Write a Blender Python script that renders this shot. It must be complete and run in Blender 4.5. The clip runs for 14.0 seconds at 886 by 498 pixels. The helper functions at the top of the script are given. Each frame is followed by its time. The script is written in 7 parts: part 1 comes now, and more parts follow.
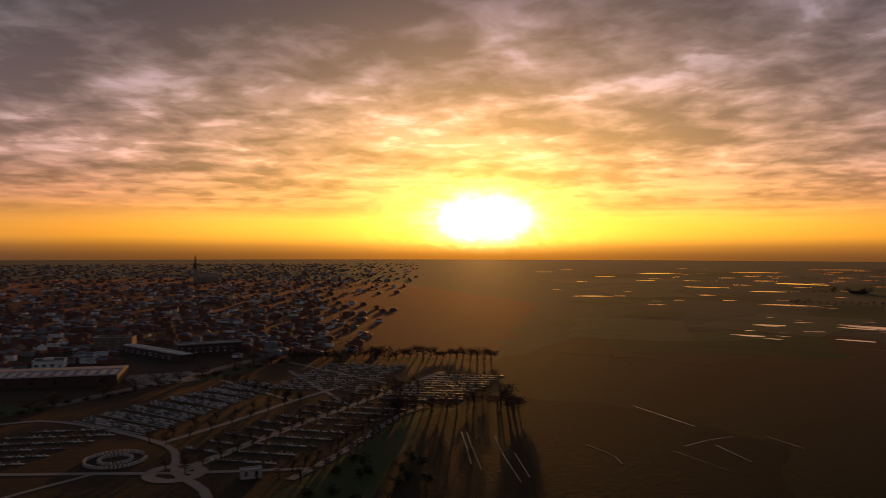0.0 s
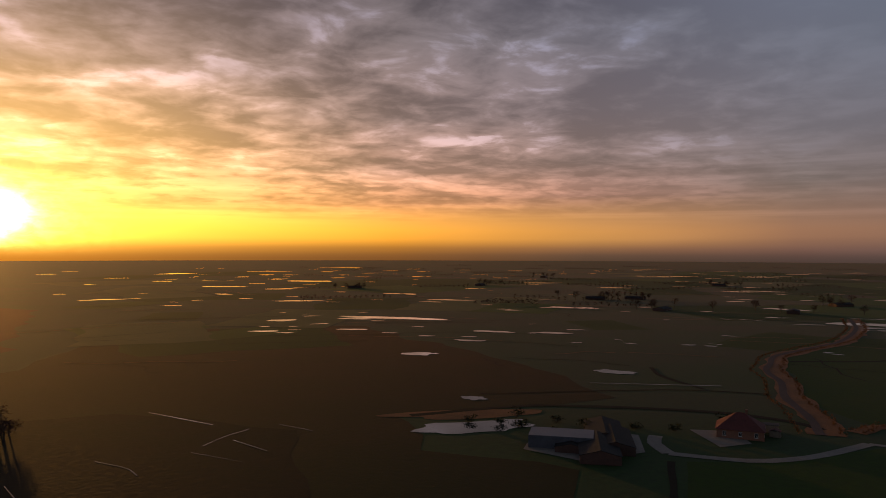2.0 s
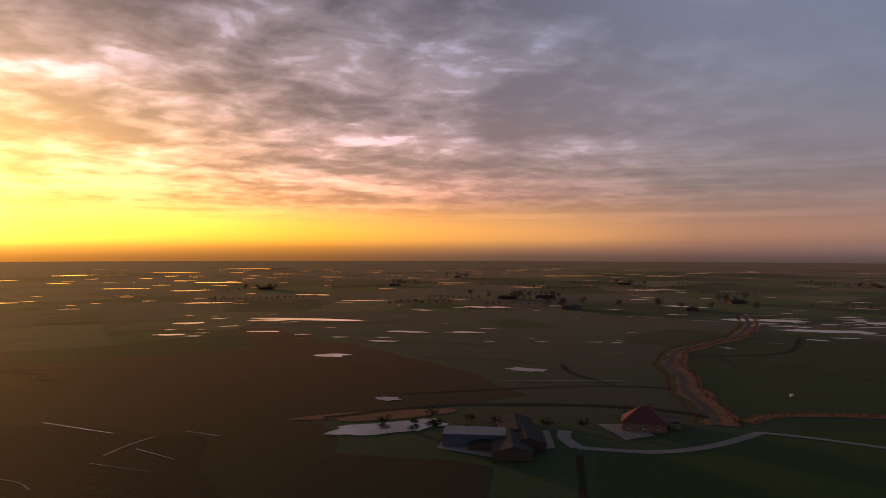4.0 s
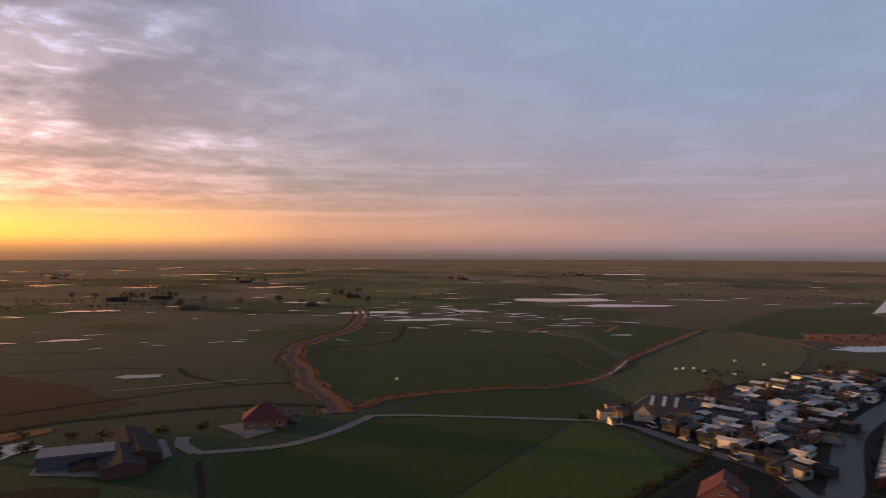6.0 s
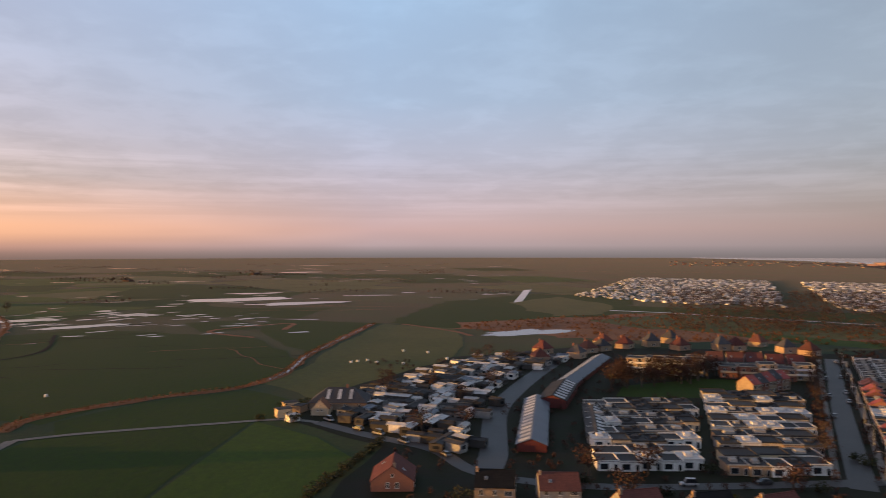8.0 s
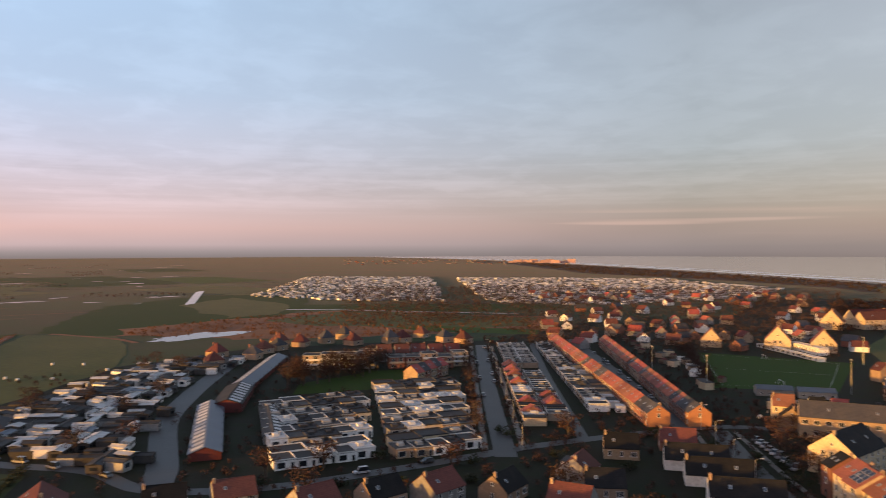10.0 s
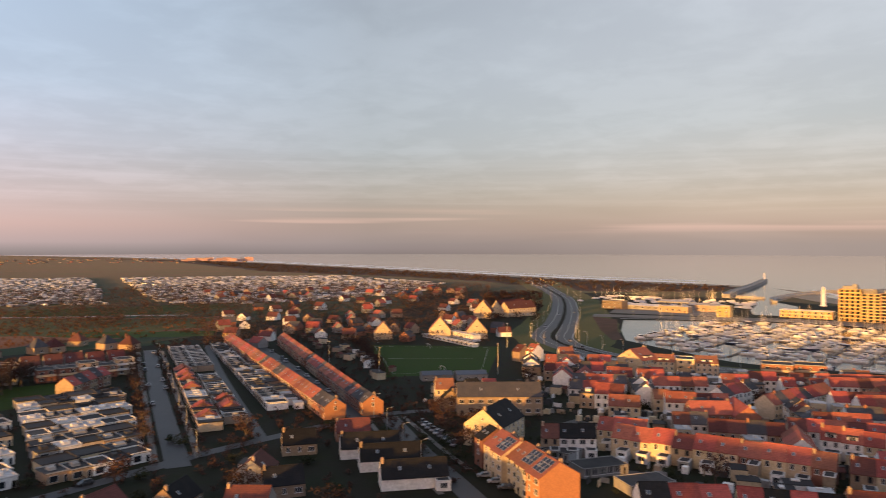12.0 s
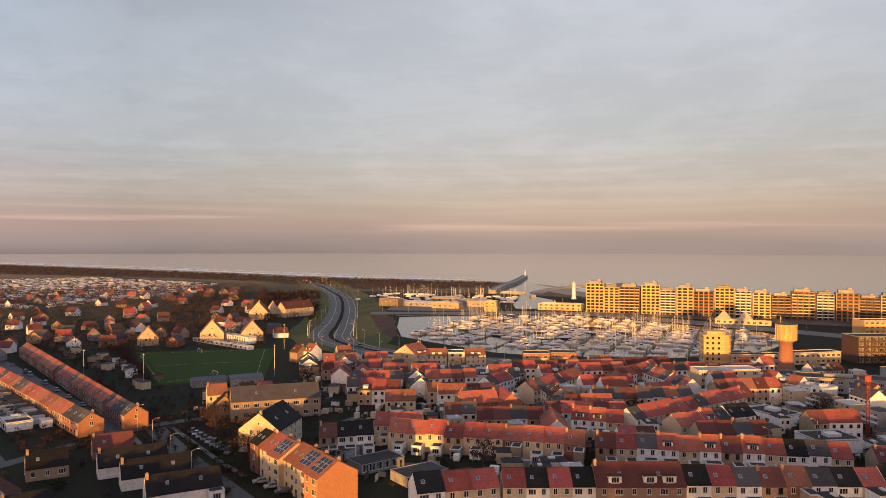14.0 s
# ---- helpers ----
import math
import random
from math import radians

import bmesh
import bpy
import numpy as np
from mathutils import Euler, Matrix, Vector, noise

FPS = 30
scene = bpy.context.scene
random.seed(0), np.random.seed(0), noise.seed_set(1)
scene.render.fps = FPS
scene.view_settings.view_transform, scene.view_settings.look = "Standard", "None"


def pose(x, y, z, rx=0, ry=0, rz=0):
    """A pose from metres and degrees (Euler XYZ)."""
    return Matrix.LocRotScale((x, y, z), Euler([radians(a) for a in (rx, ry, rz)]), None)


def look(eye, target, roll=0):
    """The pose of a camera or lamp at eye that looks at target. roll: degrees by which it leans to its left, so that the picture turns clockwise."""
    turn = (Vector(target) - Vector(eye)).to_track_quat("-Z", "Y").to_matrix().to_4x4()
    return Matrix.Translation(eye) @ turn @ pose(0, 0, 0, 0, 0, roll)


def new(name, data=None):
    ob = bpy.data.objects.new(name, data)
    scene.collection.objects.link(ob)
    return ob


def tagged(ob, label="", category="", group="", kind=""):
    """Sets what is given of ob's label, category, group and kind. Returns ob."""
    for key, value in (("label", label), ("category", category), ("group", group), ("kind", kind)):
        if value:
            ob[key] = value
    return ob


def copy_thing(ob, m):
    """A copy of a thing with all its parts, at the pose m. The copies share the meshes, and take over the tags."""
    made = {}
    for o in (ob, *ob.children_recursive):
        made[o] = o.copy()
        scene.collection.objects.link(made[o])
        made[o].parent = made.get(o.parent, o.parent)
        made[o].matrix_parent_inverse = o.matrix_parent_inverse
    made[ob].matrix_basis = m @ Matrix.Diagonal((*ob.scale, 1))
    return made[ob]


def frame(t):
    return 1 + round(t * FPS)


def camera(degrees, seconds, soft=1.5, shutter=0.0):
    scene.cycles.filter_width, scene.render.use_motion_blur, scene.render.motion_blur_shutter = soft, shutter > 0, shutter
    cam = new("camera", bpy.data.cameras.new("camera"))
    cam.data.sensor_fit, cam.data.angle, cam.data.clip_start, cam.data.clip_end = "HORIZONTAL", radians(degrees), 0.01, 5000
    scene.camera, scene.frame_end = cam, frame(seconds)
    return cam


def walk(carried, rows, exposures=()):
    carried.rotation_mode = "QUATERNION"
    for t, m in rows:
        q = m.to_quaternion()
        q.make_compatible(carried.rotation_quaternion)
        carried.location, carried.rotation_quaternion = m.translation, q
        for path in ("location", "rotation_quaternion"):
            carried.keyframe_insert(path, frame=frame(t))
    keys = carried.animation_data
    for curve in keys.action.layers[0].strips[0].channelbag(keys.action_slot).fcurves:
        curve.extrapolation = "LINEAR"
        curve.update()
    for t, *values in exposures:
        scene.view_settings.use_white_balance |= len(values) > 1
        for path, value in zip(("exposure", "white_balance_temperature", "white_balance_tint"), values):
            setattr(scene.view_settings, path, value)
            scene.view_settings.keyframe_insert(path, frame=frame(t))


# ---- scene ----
cam = camera(63.25, 14.0, soft=0.9, shutter=0.4)

# The camera hovers over the edge of a coastal town and turns clockwise on the spot: seconds, heading, tilt, lean.
EYE_H = 68.0
TURN = [
    (0.0, 0.00, 0.04, -0.11),
    (0.5, -6.72, 0.01, -0.38),
    (1.0, -18.61, 0.07, -0.43),
    (1.5, -30.43, 0.13, -0.46),
    (2.0, -37.03, 0.12, -0.16),
    (2.2, -37.28, 0.17, -0.07),
    (4.3, -47.73, 0.15, -0.15),
    (4.5, -51.54, 0.15, -0.09),
    (5.0, -60.12, 0.10, -0.20),
    (5.5, -66.94, 0.07, -0.09),
    (6.0, -73.36, 0.04, -0.10),
    (6.5, -79.68, 0.00, -0.14),
    (7.0, -85.99, -0.02, -0.08),
    (7.5, -92.34, -0.06, -0.02),
    (8.0, -98.64, -0.10, 0.06),
    (8.2, -101.22, -0.13, 0.10),
    (10.3, -127.73, -0.23, 0.00),
    (10.5, -130.22, -0.27, -0.08),
    (11.0, -136.57, -0.29, -0.08),
    (11.5, -142.90, -0.33, -0.09),
    (12.0, -149.19, -0.36, -0.07),
    (12.5, -155.49, -0.38, -0.11),
    (13.0, -161.79, -0.39, -0.12),
    (13.5, -166.42, -0.40, -0.12),
    (14.0, -166.75, -0.41, -0.09),
]
EXPOSURE = [(0.0, -1.65, 6600, 22), (0.5, -1.65, 6550, 22), (1.0, -1.68, 6450, 18), (1.5, -1.75, 6450, 18), (2.0, -1.35, 6300, 14), (2.2, -1.3, 6300, 14), (4.3, -0.8, 6200, 20), (5.0, -0.55, 6200, 20),
            (6.0, -0.18, 6200, 18), (7.0, 0.15, 6200, 13), (8.0, 0.35, 6200, 11), (10.4, 0.68, 6350, 11), (11.0, 0.72, 6400, 11), (12.0, 0.75, 6450, 12),
            (13.0, 0.74, 6550, 14), (14.0, 0.7, 6600, 15)]
walk(cam, [(t, pose(0, 0, EYE_H, 90 + p, r, y)) for t, y, p, r in TURN], EXPOSURE)

# ---------------------------------------------------------------- light
SUN_AZ, SUN_EL = 3.2, 2.5          # degrees clockwise from +y, and above the horizon


def way(az, el=0.0):
    a, e = radians(az), radians(el)
    return Vector((math.sin(a) * math.cos(e), math.cos(a) * math.cos(e), math.sin(e)))


lamp = bpy.data.lights.new("sun", "SUN")
lamp.energy, lamp.angle, lamp.color = 5.0, radians(0.6), (1.0, 0.46, 0.09)
sun = new("sun", lamp)
sun.matrix_world = look(way(SUN_AZ, 2.7) * 900, (0, 0, 0))


class Nodes:
    """Short hand for wiring a node tree."""

    def __init__(self, tree):
        self.tree = tree
        tree.nodes.clear()

    def put(self, kind, inputs=None, operation=None, use_clamp=False, blend_type=None, interpolation_type=None):
        n = self.tree.nodes.new(kind)
        if operation:
            n.operation = operation
        if use_clamp:
            n.use_clamp = True
        if blend_type:
            n.data_type, n.blend_type = "RGBA", blend_type
        if interpolation_type:
            n.interpolation_type = interpolation_type
        for key, value in (inputs or {}).items():
            self.feed(n.inputs[key], value)
        return n

    def feed(self, socket, value):
        if isinstance(value, bpy.types.NodeSocket):
            self.tree.links.new(value, socket)
        else:
            socket.default_value = value

    def math(self, op, a, b=0.0, c=None, clamp=False):
        n = self.put("ShaderNodeMath", {0: a, 1: b}, operation=op, use_clamp=clamp)
        if c is not None:
            self.feed(n.inputs[2], c)
        return n.outputs[0]

    def vec(self, op, a, b=(0, 0, 0), out=0):
        return self.put("ShaderNodeVectorMath", {0: a, 1: b}, operation=op).outputs[out]

    def mix(self, f, a, b, blend="MIX"):
        n = self.put("ShaderNodeMix", blend_type=blend)
        self.feed(n.inputs[0], f), self.feed(n.inputs[6], a), self.feed(n.inputs[7], b)
        return n.outputs[2]

    def ramp(self, f, stops, mode="LINEAR"):
        n = self.put("ShaderNodeValToRGB", {0: f})
        r = n.color_ramp
        r.interpolation = mode
        while len(r.elements) < len(stops):
            r.elements.new(0.5)
        for e, (at, col) in zip(r.elements, stops):
            e.position, e.color = at, (*col, 1.0)
        return n.outputs[0]

    def span(self, v, a, b, c=0.0, d=1.0, smooth=True):
        return self.put("ShaderNodeMapRange", {0: v, 1: a, 2: b, 3: c, 4: d}, interpolation_type="SMOOTHSTEP" if smooth else "LINEAR").outputs[0]

    def noise(self, vector, scale, detail=4.0, rough=0.5, distort=0.0):
        return self.put("ShaderNodeTexNoise", {"Vector": vector, "Scale": scale, "Detail": detail, "Roughness": rough, "Distortion": distort}).outputs[0]


world = bpy.data.worlds.new("evening_sky")
scene.world = world
world.use_nodes = True
W = Nodes(world.node_tree)
go = W.put("ShaderNodeTexCoord").outputs["Generated"]
sx, sy, sz = W.put("ShaderNodeSeparateXYZ", {0: go}).outputs
flat_way = W.vec("NORMALIZE", W.put("ShaderNodeCombineXYZ", {0: sx, 1: sy, 2: 0.0}).outputs[0])
az = W.math("MULTIPLY", W.math("ARCCOSINE", W.vec("DOT_PRODUCT", flat_way, tuple(way(SUN_AZ)), out=1)), 180 / math.pi)
# height above the horizon, 0 to 1 over -0.05 .. 0.45
up = W.span(sz, -0.05, 0.45, smooth=False)


def at(z):
    return (z + 0.05) / 0.5


SKY_RAMPS = [
    (0, 7.6, [(-0.016, (.075, .030, .009)), (-0.006, (.13, .055, .012)), (0.004, (.28, .115, .016)), (0.016, (.75, .37, .027)), (0.030, (.93, .52, .035)), (0.042, (.95, .55, .05)), (0.056, (0.620, 0.294, 0.049)),
               (0.10, (0.520, 0.248, 0.070)), (0.16, (0.360, 0.189, 0.092)), (0.23, (0.175, 0.109, 0.092)), (0.34, (0.075, 0.055, 0.065))]),
    (30, 5.2, [(-0.016, (.10, .040, .014)), (-0.006, (.16, .065, .018)), (0.004, (.32, .125, .020)), (0.016, (.75, .30, .027)), (0.028, (.88, .36, .035)), (0.04, (.85, .36, .055)), (0.065, (0.540, 0.230, 0.097)),
               (0.11, (0.340, 0.185, 0.130)), (0.18, (0.185, 0.122, 0.108)), (0.28, (0.108, 0.084, 0.084)), (0.36, (0.078, 0.065, 0.070))]),
    (45, 3.4, [(-0.016, (.075, .050, .035)), (-0.006, (.14, .08, .05)), (0.003, (.32, .15, .065)), (0.016, (.72, .33, .085)), (0.026, (.80, .36, .09)), (0.045, (.72, .34, .12)), (0.075, (0.460, 0.230, 0.167)),
               (0.12, (0.300, 0.195, 0.170)), (0.19, (0.215, 0.165, 0.170)), (0.28, (0.155, 0.140, 0.160)), (0.36, (0.130, 0.125, 0.155))]),
    (60, 1.75, [(-0.016, (.12, .085, .075)), (-0.006, (.22, .13, .105)), (0.003, (.40, .21, .15)), (0.018, (.70, .35, .20)), (0.028, (.74, .37, .21)), (0.05, (.64, .36, .25)), (0.09, (.47, .35, .32)),
               (0.15, (.40, .345, .375)), (0.24, (.34, .34, .41)), (0.36, (.33, .38, .50))]),
    (90, 1.32, [(-0.016, (.15, .13, .13)), (-0.006, (.26, .22, .22)), (0.003, (.44, .33, .33)), (0.025, (.56, .37, .36)), (0.06, (.54, .42, .46)), (0.12, (.49, .47, .57)),
                (0.20, (.41, .50, .65)), (0.34, (.39, .54, .73))]),
    (140, 0.82, [(-0.016, (.24, .21, .21)), (-0.006, (.32, .275, .275)), (0.003, (.36, .31, .30)), (0.03, (.40, .335, .325)), (0.07, (.42, .39, .395)), (0.13, (.42, .45, .50)),
                 (0.22, (.44, .485, .55)), (0.34, (.41, .46, .53))]),
    (170, 1.0, [(-0.02, (.34, .285, .262)), (0.0, (.35, .295, .27)), (0.028, (.42, .335, .30)), (0.05, (.44, .365, .33)), (0.09, (.44, .40, .395)), (0.16, (.44, .45, .475)),
                (0.24, (.49, .51, .55)), (0.34, (.50, .53, .58))]),
]
tone, last = None, None
for deg, gain, stops in SKY_RAMPS:
    c = W.ramp(up, [(at(z), col) for z, col in stops])
    c = W.vec("SCALE", c)
    c.node.inputs["Scale"].default_value = gain
    tone = c if tone is None else W.mix(W.span(az, last, deg, smooth=False), tone, c)
    last = deg
# cloud deck seen from below, on a plane overhead
deck = W.math("ADD", W.math("MAXIMUM", sz, 0.0), 0.12)
cx, cy = W.math("DIVIDE", sx, deck), W.math("DIVIDE", sy, deck)
deck_at = W.put("ShaderNodeCombineXYZ", {0: cx, 1: cy, 2: 3.7}).outputs[0]
billow = W.noise(deck_at, 1.25, 6.0, 0.55, 0.25)
tufts = W.noise(deck_at, 4.2, 5.0, 0.55, 0.3)
broad = W.noise(W.vec("ADD", deck_at, (11.0, 5.0, 2.0)), 0.28, 3.0, 0.5, 0.3)
strength = W.math("MULTIPLY", W.span(az, 18, 72, 1.0, 0.09), W.span(sz, 0.035, 0.085))
shade = W.math("ADD", W.math("MULTIPLY", billow, 0.52), W.math("MULTIPLY", tufts, 0.48))
lit = W.span(shade, 0.41, 0.60, 0.6, 1.7)
lit = W.math("ADD", W.math("MULTIPLY", W.math("SUBTRACT", lit, 1.0), strength), 1.0)
lit = W.math("MULTIPLY", lit, W.span(broad, 0.3, 0.7, 0.91, 1.07))
# the deck grows heavier and darker overhead
lit = W.math("MULTIPLY", lit, W.span(sz, 0.36, 0.62, 1.0, 0.7))
hollow = W.math("MULTIPLY", W.span(shade, 0.38, 0.54, 1.0, 0.0), W.math("MULTIPLY", strength, W.span(sz, 0.08, 0.26)))
tone = W.mix(hollow, tone, W.vec("MULTIPLY", tone, (1.0, 0.97, 1.06)))
tone = W.vec("MULTIPLY", tone, W.put("ShaderNodeCombineXYZ", {0: lit, 1: lit, 2: lit}).outputs[0])
# thin places in the deck, where the pale sky behind shows
gap = W.math("MULTIPLY", W.math("MULTIPLY", W.span(tufts, 0.50, 0.68), W.span(billow, 0.46, 0.62)), W.math("MULTIPLY", W.span(az, 40, 66, 1.0, 0.0), W.math("MULTIPLY", W.span(sz, 0.07, 0.14), W.span(sz, 0.36, 0.6, 1.0, 0.0))))
tone = W.mix(W.math("MULTIPLY", gap, 0.75), tone, W.vec("MULTIPLY", tone, (2.0, 2.2, 2.5)))
# long flat streaks low over the horizon
streak_at = W.put("ShaderNodeCombineXYZ", {0: W.math("MULTIPLY", sx, 2.2), 1: W.math("MULTIPLY", sy, 2.2), 2: W.math("MULTIPLY", sz, 75.0)}).outputs[0]
streak = W.span(W.noise(streak_at, 1.0, 4.0, 0.55, 0.25), 0.38, 0.68, 0.86, 1.2)
low = W.math("MULTIPLY", W.math("MULTIPLY", W.span(sz, 0.03, 0.05), W.span(sz, 0.10, 0.16, 1.0, 0.0)), W.span(az, 45, 85, 1.0, 0.3))
streak = W.math("ADD", W.math("MULTIPLY", W.math("SUBTRACT", streak, 1.0), low), 1.0)
tone = W.vec("MULTIPLY", tone, W.put("ShaderNodeCombineXYZ", {0: streak, 1: streak, 2: streak}).outputs[0])
# faint rosy bars far out over the sea
bars_at = W.put("ShaderNodeCombineXYZ", {0: W.math("MULTIPLY", sx, 1.6), 1: W.math("MULTIPLY", sy, 1.6), 2: W.math("MULTIPLY", sz, 70.0)}).outputs[0]
bars = W.math("MULTIPLY", W.span(W.noise(bars_at, 1.0, 2.0, 0.5), 0.50, 0.66), W.math("MULTIPLY", W.span(az, 100, 140), W.math("MULTIPLY", W.span(sz, 0.012, 0.026), W.span(sz, 0.036, 0.055, 1.0, 0.0))))
tone = W.mix(W.math("MULTIPLY", bars, 0.5), tone, (.74, .50, .44, 1.0))
# the glow round the sun behind thin cloud
aside = W.vec("DOT_PRODUCT", go, tuple(way(SUN_AZ + 90)), out=1)
above = W.math("SUBTRACT", sz, math.sin(radians(2.45)))
ahead = W.math("GREATER_THAN", W.vec("DOT_PRODUCT", go, tuple(way(SUN_AZ)), out=1), 0.0)
ragged = W.span(W.noise(W.vec("MULTIPLY", go, (30.0, 30.0, 60.0)), 1.0, 5.0, 0.65, 0.6), 0.3, 0.7, 0.45, 1.5)
for wide, tall, gain, col, torn in ((.044, .022, 45.0, (1, .93, .60), True), (.105, .046, 8.0, (1, .74, .12), True), (.30, .20, 2.4, (1, .58, .08), False)):
    q = W.math("ADD", W.math("POWER", W.math("DIVIDE", aside, wide), 2.0), W.math("POWER", W.math("DIVIDE", above, tall), 2.0))
    g = W.math("MULTIPLY", W.math("MULTIPLY", W.math("EXPONENT", W.math("MULTIPLY", q, -1.0)), gain), W.math("MULTIPLY", ahead, ragged if torn else 1.0))
    g = W.math("MULTIPLY", g, W.span(sz, -0.012, 0.018))
    tone = W.vec("ADD", tone, W.vec("MULTIPLY", W.put("ShaderNodeCombineXYZ", {0: g, 1: g, 2: g}).outputs[0], col))
clear = W.put("ShaderNodeTexSky")
clear.sky_type, clear.sun_disc, clear.sun_elevation, clear.sun_rotation = "NISHITA", False, radians(SUN_EL), radians(SUN_AZ)
clear_part = W.vec("SCALE", clear.outputs[0])
clear_part.node.inputs["Scale"].default_value = 0.05
tone = W.vec("ADD", tone, clear_part)
W.put("ShaderNodeOutputWorld", {0: W.put("ShaderNodeBackground", {"Color": tone, "Strength": 0.62}).outputs[0]})

# ---------------------------------------------------------------- materials


def surface(name, base, other=None, rough=0.8, grain=1.0, patch=0.08, amount=0.5, bump=0.15, metal=0.0, vary=0.0, hue=0.0, fixed=False, spec=0.5, courses=0.0, nap=0.0, tint=(.85, .74, .62)):
    """Two-scale surface: patches of a second colour, fine grain and relief; vary: how far each object differs in brightness."""
    m = bpy.data.materials.new(name)
    m.use_nodes = True
    N = Nodes(m.node_tree)
    where = N.put("ShaderNodeNewGeometry").outputs["Position"] if fixed else N.put("ShaderNodeTexCoord").outputs["Object"]
    rnd = N.put("ShaderNodeObjectInfo").outputs["Random"]
    if not fixed:
        where = N.vec("ADD", where, N.put("ShaderNodeCombineXYZ", {0: N.math("MULTIPLY", rnd, 57.0), 1: N.math("MULTIPLY", rnd, 31.0), 2: 0.0}).outputs[0])
    other = other or tuple(c * 0.6 for c in base)
    stain = N.span(N.noise(where, patch, 5.0, 0.6, 0.4), 0.38, 0.66)
    fine = N.noise(where, grain, 4.0, 0.65)
    col = N.mix(N.math("MULTIPLY", stain, amount), (*base, 1), (*other, 1))
    col = N.mix(1.0, col, N.ramp(fine, [(0.25, (.72, .72, .72)), (0.75, (1.22, 1.22, 1.22))]), "MULTIPLY")
    if courses:
        x, y, z = N.put("ShaderNodeSeparateXYZ", {0: where}).outputs
        line = N.math("FRACT", N.math("MULTIPLY", z, courses))
        col = N.mix(1.0, col, N.ramp(line, [(0.0, (.7, .7, .7)), (0.18, (1, 1, 1)), (1.0, (1.05, 1.05, 1.05))]), "MULTIPLY")
    if vary or hue:
        value = N.span(rnd, 0.0, 1.0, 1.0 - vary, 1.0 + vary, smooth=False)
        spread = N.span(N.math("FRACT", N.math("MULTIPLY", rnd, 7.31)), 0.0, 1.0, 0.5 - hue, 0.5 + hue, smooth=False)
        col = N.put("ShaderNodeHueSaturation", {"Hue": spread, "Saturation": 1.0, "Value": value, "Color": col}).outputs[0]
    high = N.put("ShaderNodeBump", {"Strength": bump, "Distance": 0.1 / max(grain, 0.05), "Height": fine}).outputs[0]
    ro = N.span(fine, 0.2, 0.8, rough - 0.07, min(rough + 0.07, 1.0))
    p = N.put("ShaderNodeBsdfPrincipled", {"Base Color": col, "Roughness": ro, "Metallic": metal, "Normal": high, "Specular IOR Level": spec})
    # sheen lifts ground seen at a flat angle, as haze would
    if nap:
        N.feed(p.inputs["Sheen Weight"], nap), N.feed(p.inputs["Sheen Roughness"], 0.25), N.feed(p.inputs["Sheen Tint"], (*tint, 1))
    N.put("ShaderNodeOutputMaterial", {0: p.outputs[0]})
    return m


def water(name, base, rough, ripple, size):
    m = bpy.data.materials.new(name)
    m.use_nodes = True
    N = Nodes(m.node_tree)
    where = N.put("ShaderNodeNewGeometry").outputs["Position"]
    waves = N.noise(where, size, 5.0, 0.6)
    high = N.put("ShaderNodeBump", {"Strength": ripple, "Distance": 0.3, "Height": waves}).outputs[0]
    murk = N.mix(N.span(N.noise(where, 0.02, 3.0), 0.35, 0.65), (*base, 1), (*[c * 1.6 for c in base], 1))
    p = N.put("ShaderNodeBsdfPrincipled", {"Base Color": murk, "Roughness": rough, "IOR": 1.33, "Normal": high})
    N.put("ShaderNodeOutputMaterial", {0: p.outputs[0]})
    return m


def tile_roof(name, base, dark, vary=0.25, hue=0.012):
    return surface(name, base, dark, rough=0.75, grain=2.2, patch=0.35, amount=0.55, bump=0.35, vary=vary, hue=hue, courses=2.9, spec=0.12)


HAZE_TINT = (.50, .47, .95)               # sheen tint that stands in for distance haze over the grass
GRASS = surface("polder_grass", (.028, .053, .018), (.038, .048, .021), 0.9, 0.35, 0.008, 0.95, 0.4, fixed=True, nap=0.042, spec=0.1, tint=HAZE_TINT)
MEADOW = surface("meadow_grass", (.026, .050, .007), (.034, .050, .009), 0.9, 0.3, 0.02, 0.5, 0.4, fixed=True, spec=0.1, nap=0.018, tint=HAZE_TINT)
PASTURE = surface("light_meadow_grass", (.048, .080, .013), (.038, .064, .011), 0.9, 0.3, 0.015, 0.5, 0.4, fixed=True, spec=0.1, nap=0.02, tint=HAZE_TINT)
DULL = surface("winter_pasture", (.078, .086, .026), (.060, .075, .022), 0.9, 0.25, 0.02, 0.6, 0.4, fixed=True, spec=0.12, nap=0.03, tint=HAZE_TINT)
REED = surface("dry_reed", (.19, .080, .030), (.10, .052, .022), 0.9, 0.6, 0.05, 0.7, 0.6, fixed=True, spec=0.15, nap=0.05, tint=HAZE_TINT)
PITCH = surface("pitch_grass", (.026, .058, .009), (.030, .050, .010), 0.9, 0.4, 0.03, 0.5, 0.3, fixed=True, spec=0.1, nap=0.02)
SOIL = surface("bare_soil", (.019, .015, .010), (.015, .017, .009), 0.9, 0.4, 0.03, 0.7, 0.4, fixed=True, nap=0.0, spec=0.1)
# dimness toward the sun put into a dark grass colour, haze into its sheen
DIMMED_GRASS = surface("dimmed_winter_grass", (.017, .024, .009), (.024, .023, .010), 0.9, 0.4, 0.02, 0.7, 0.4, fixed=True, spec=0.1, nap=0.035, tint=(.85, .42, .5))
YARD = surface("garden_ground", (.020, .019, .013), (.016, .022, .010), 0.8, 0.5, 0.06, 0.8, 0.5, fixed=True, spec=0.08)
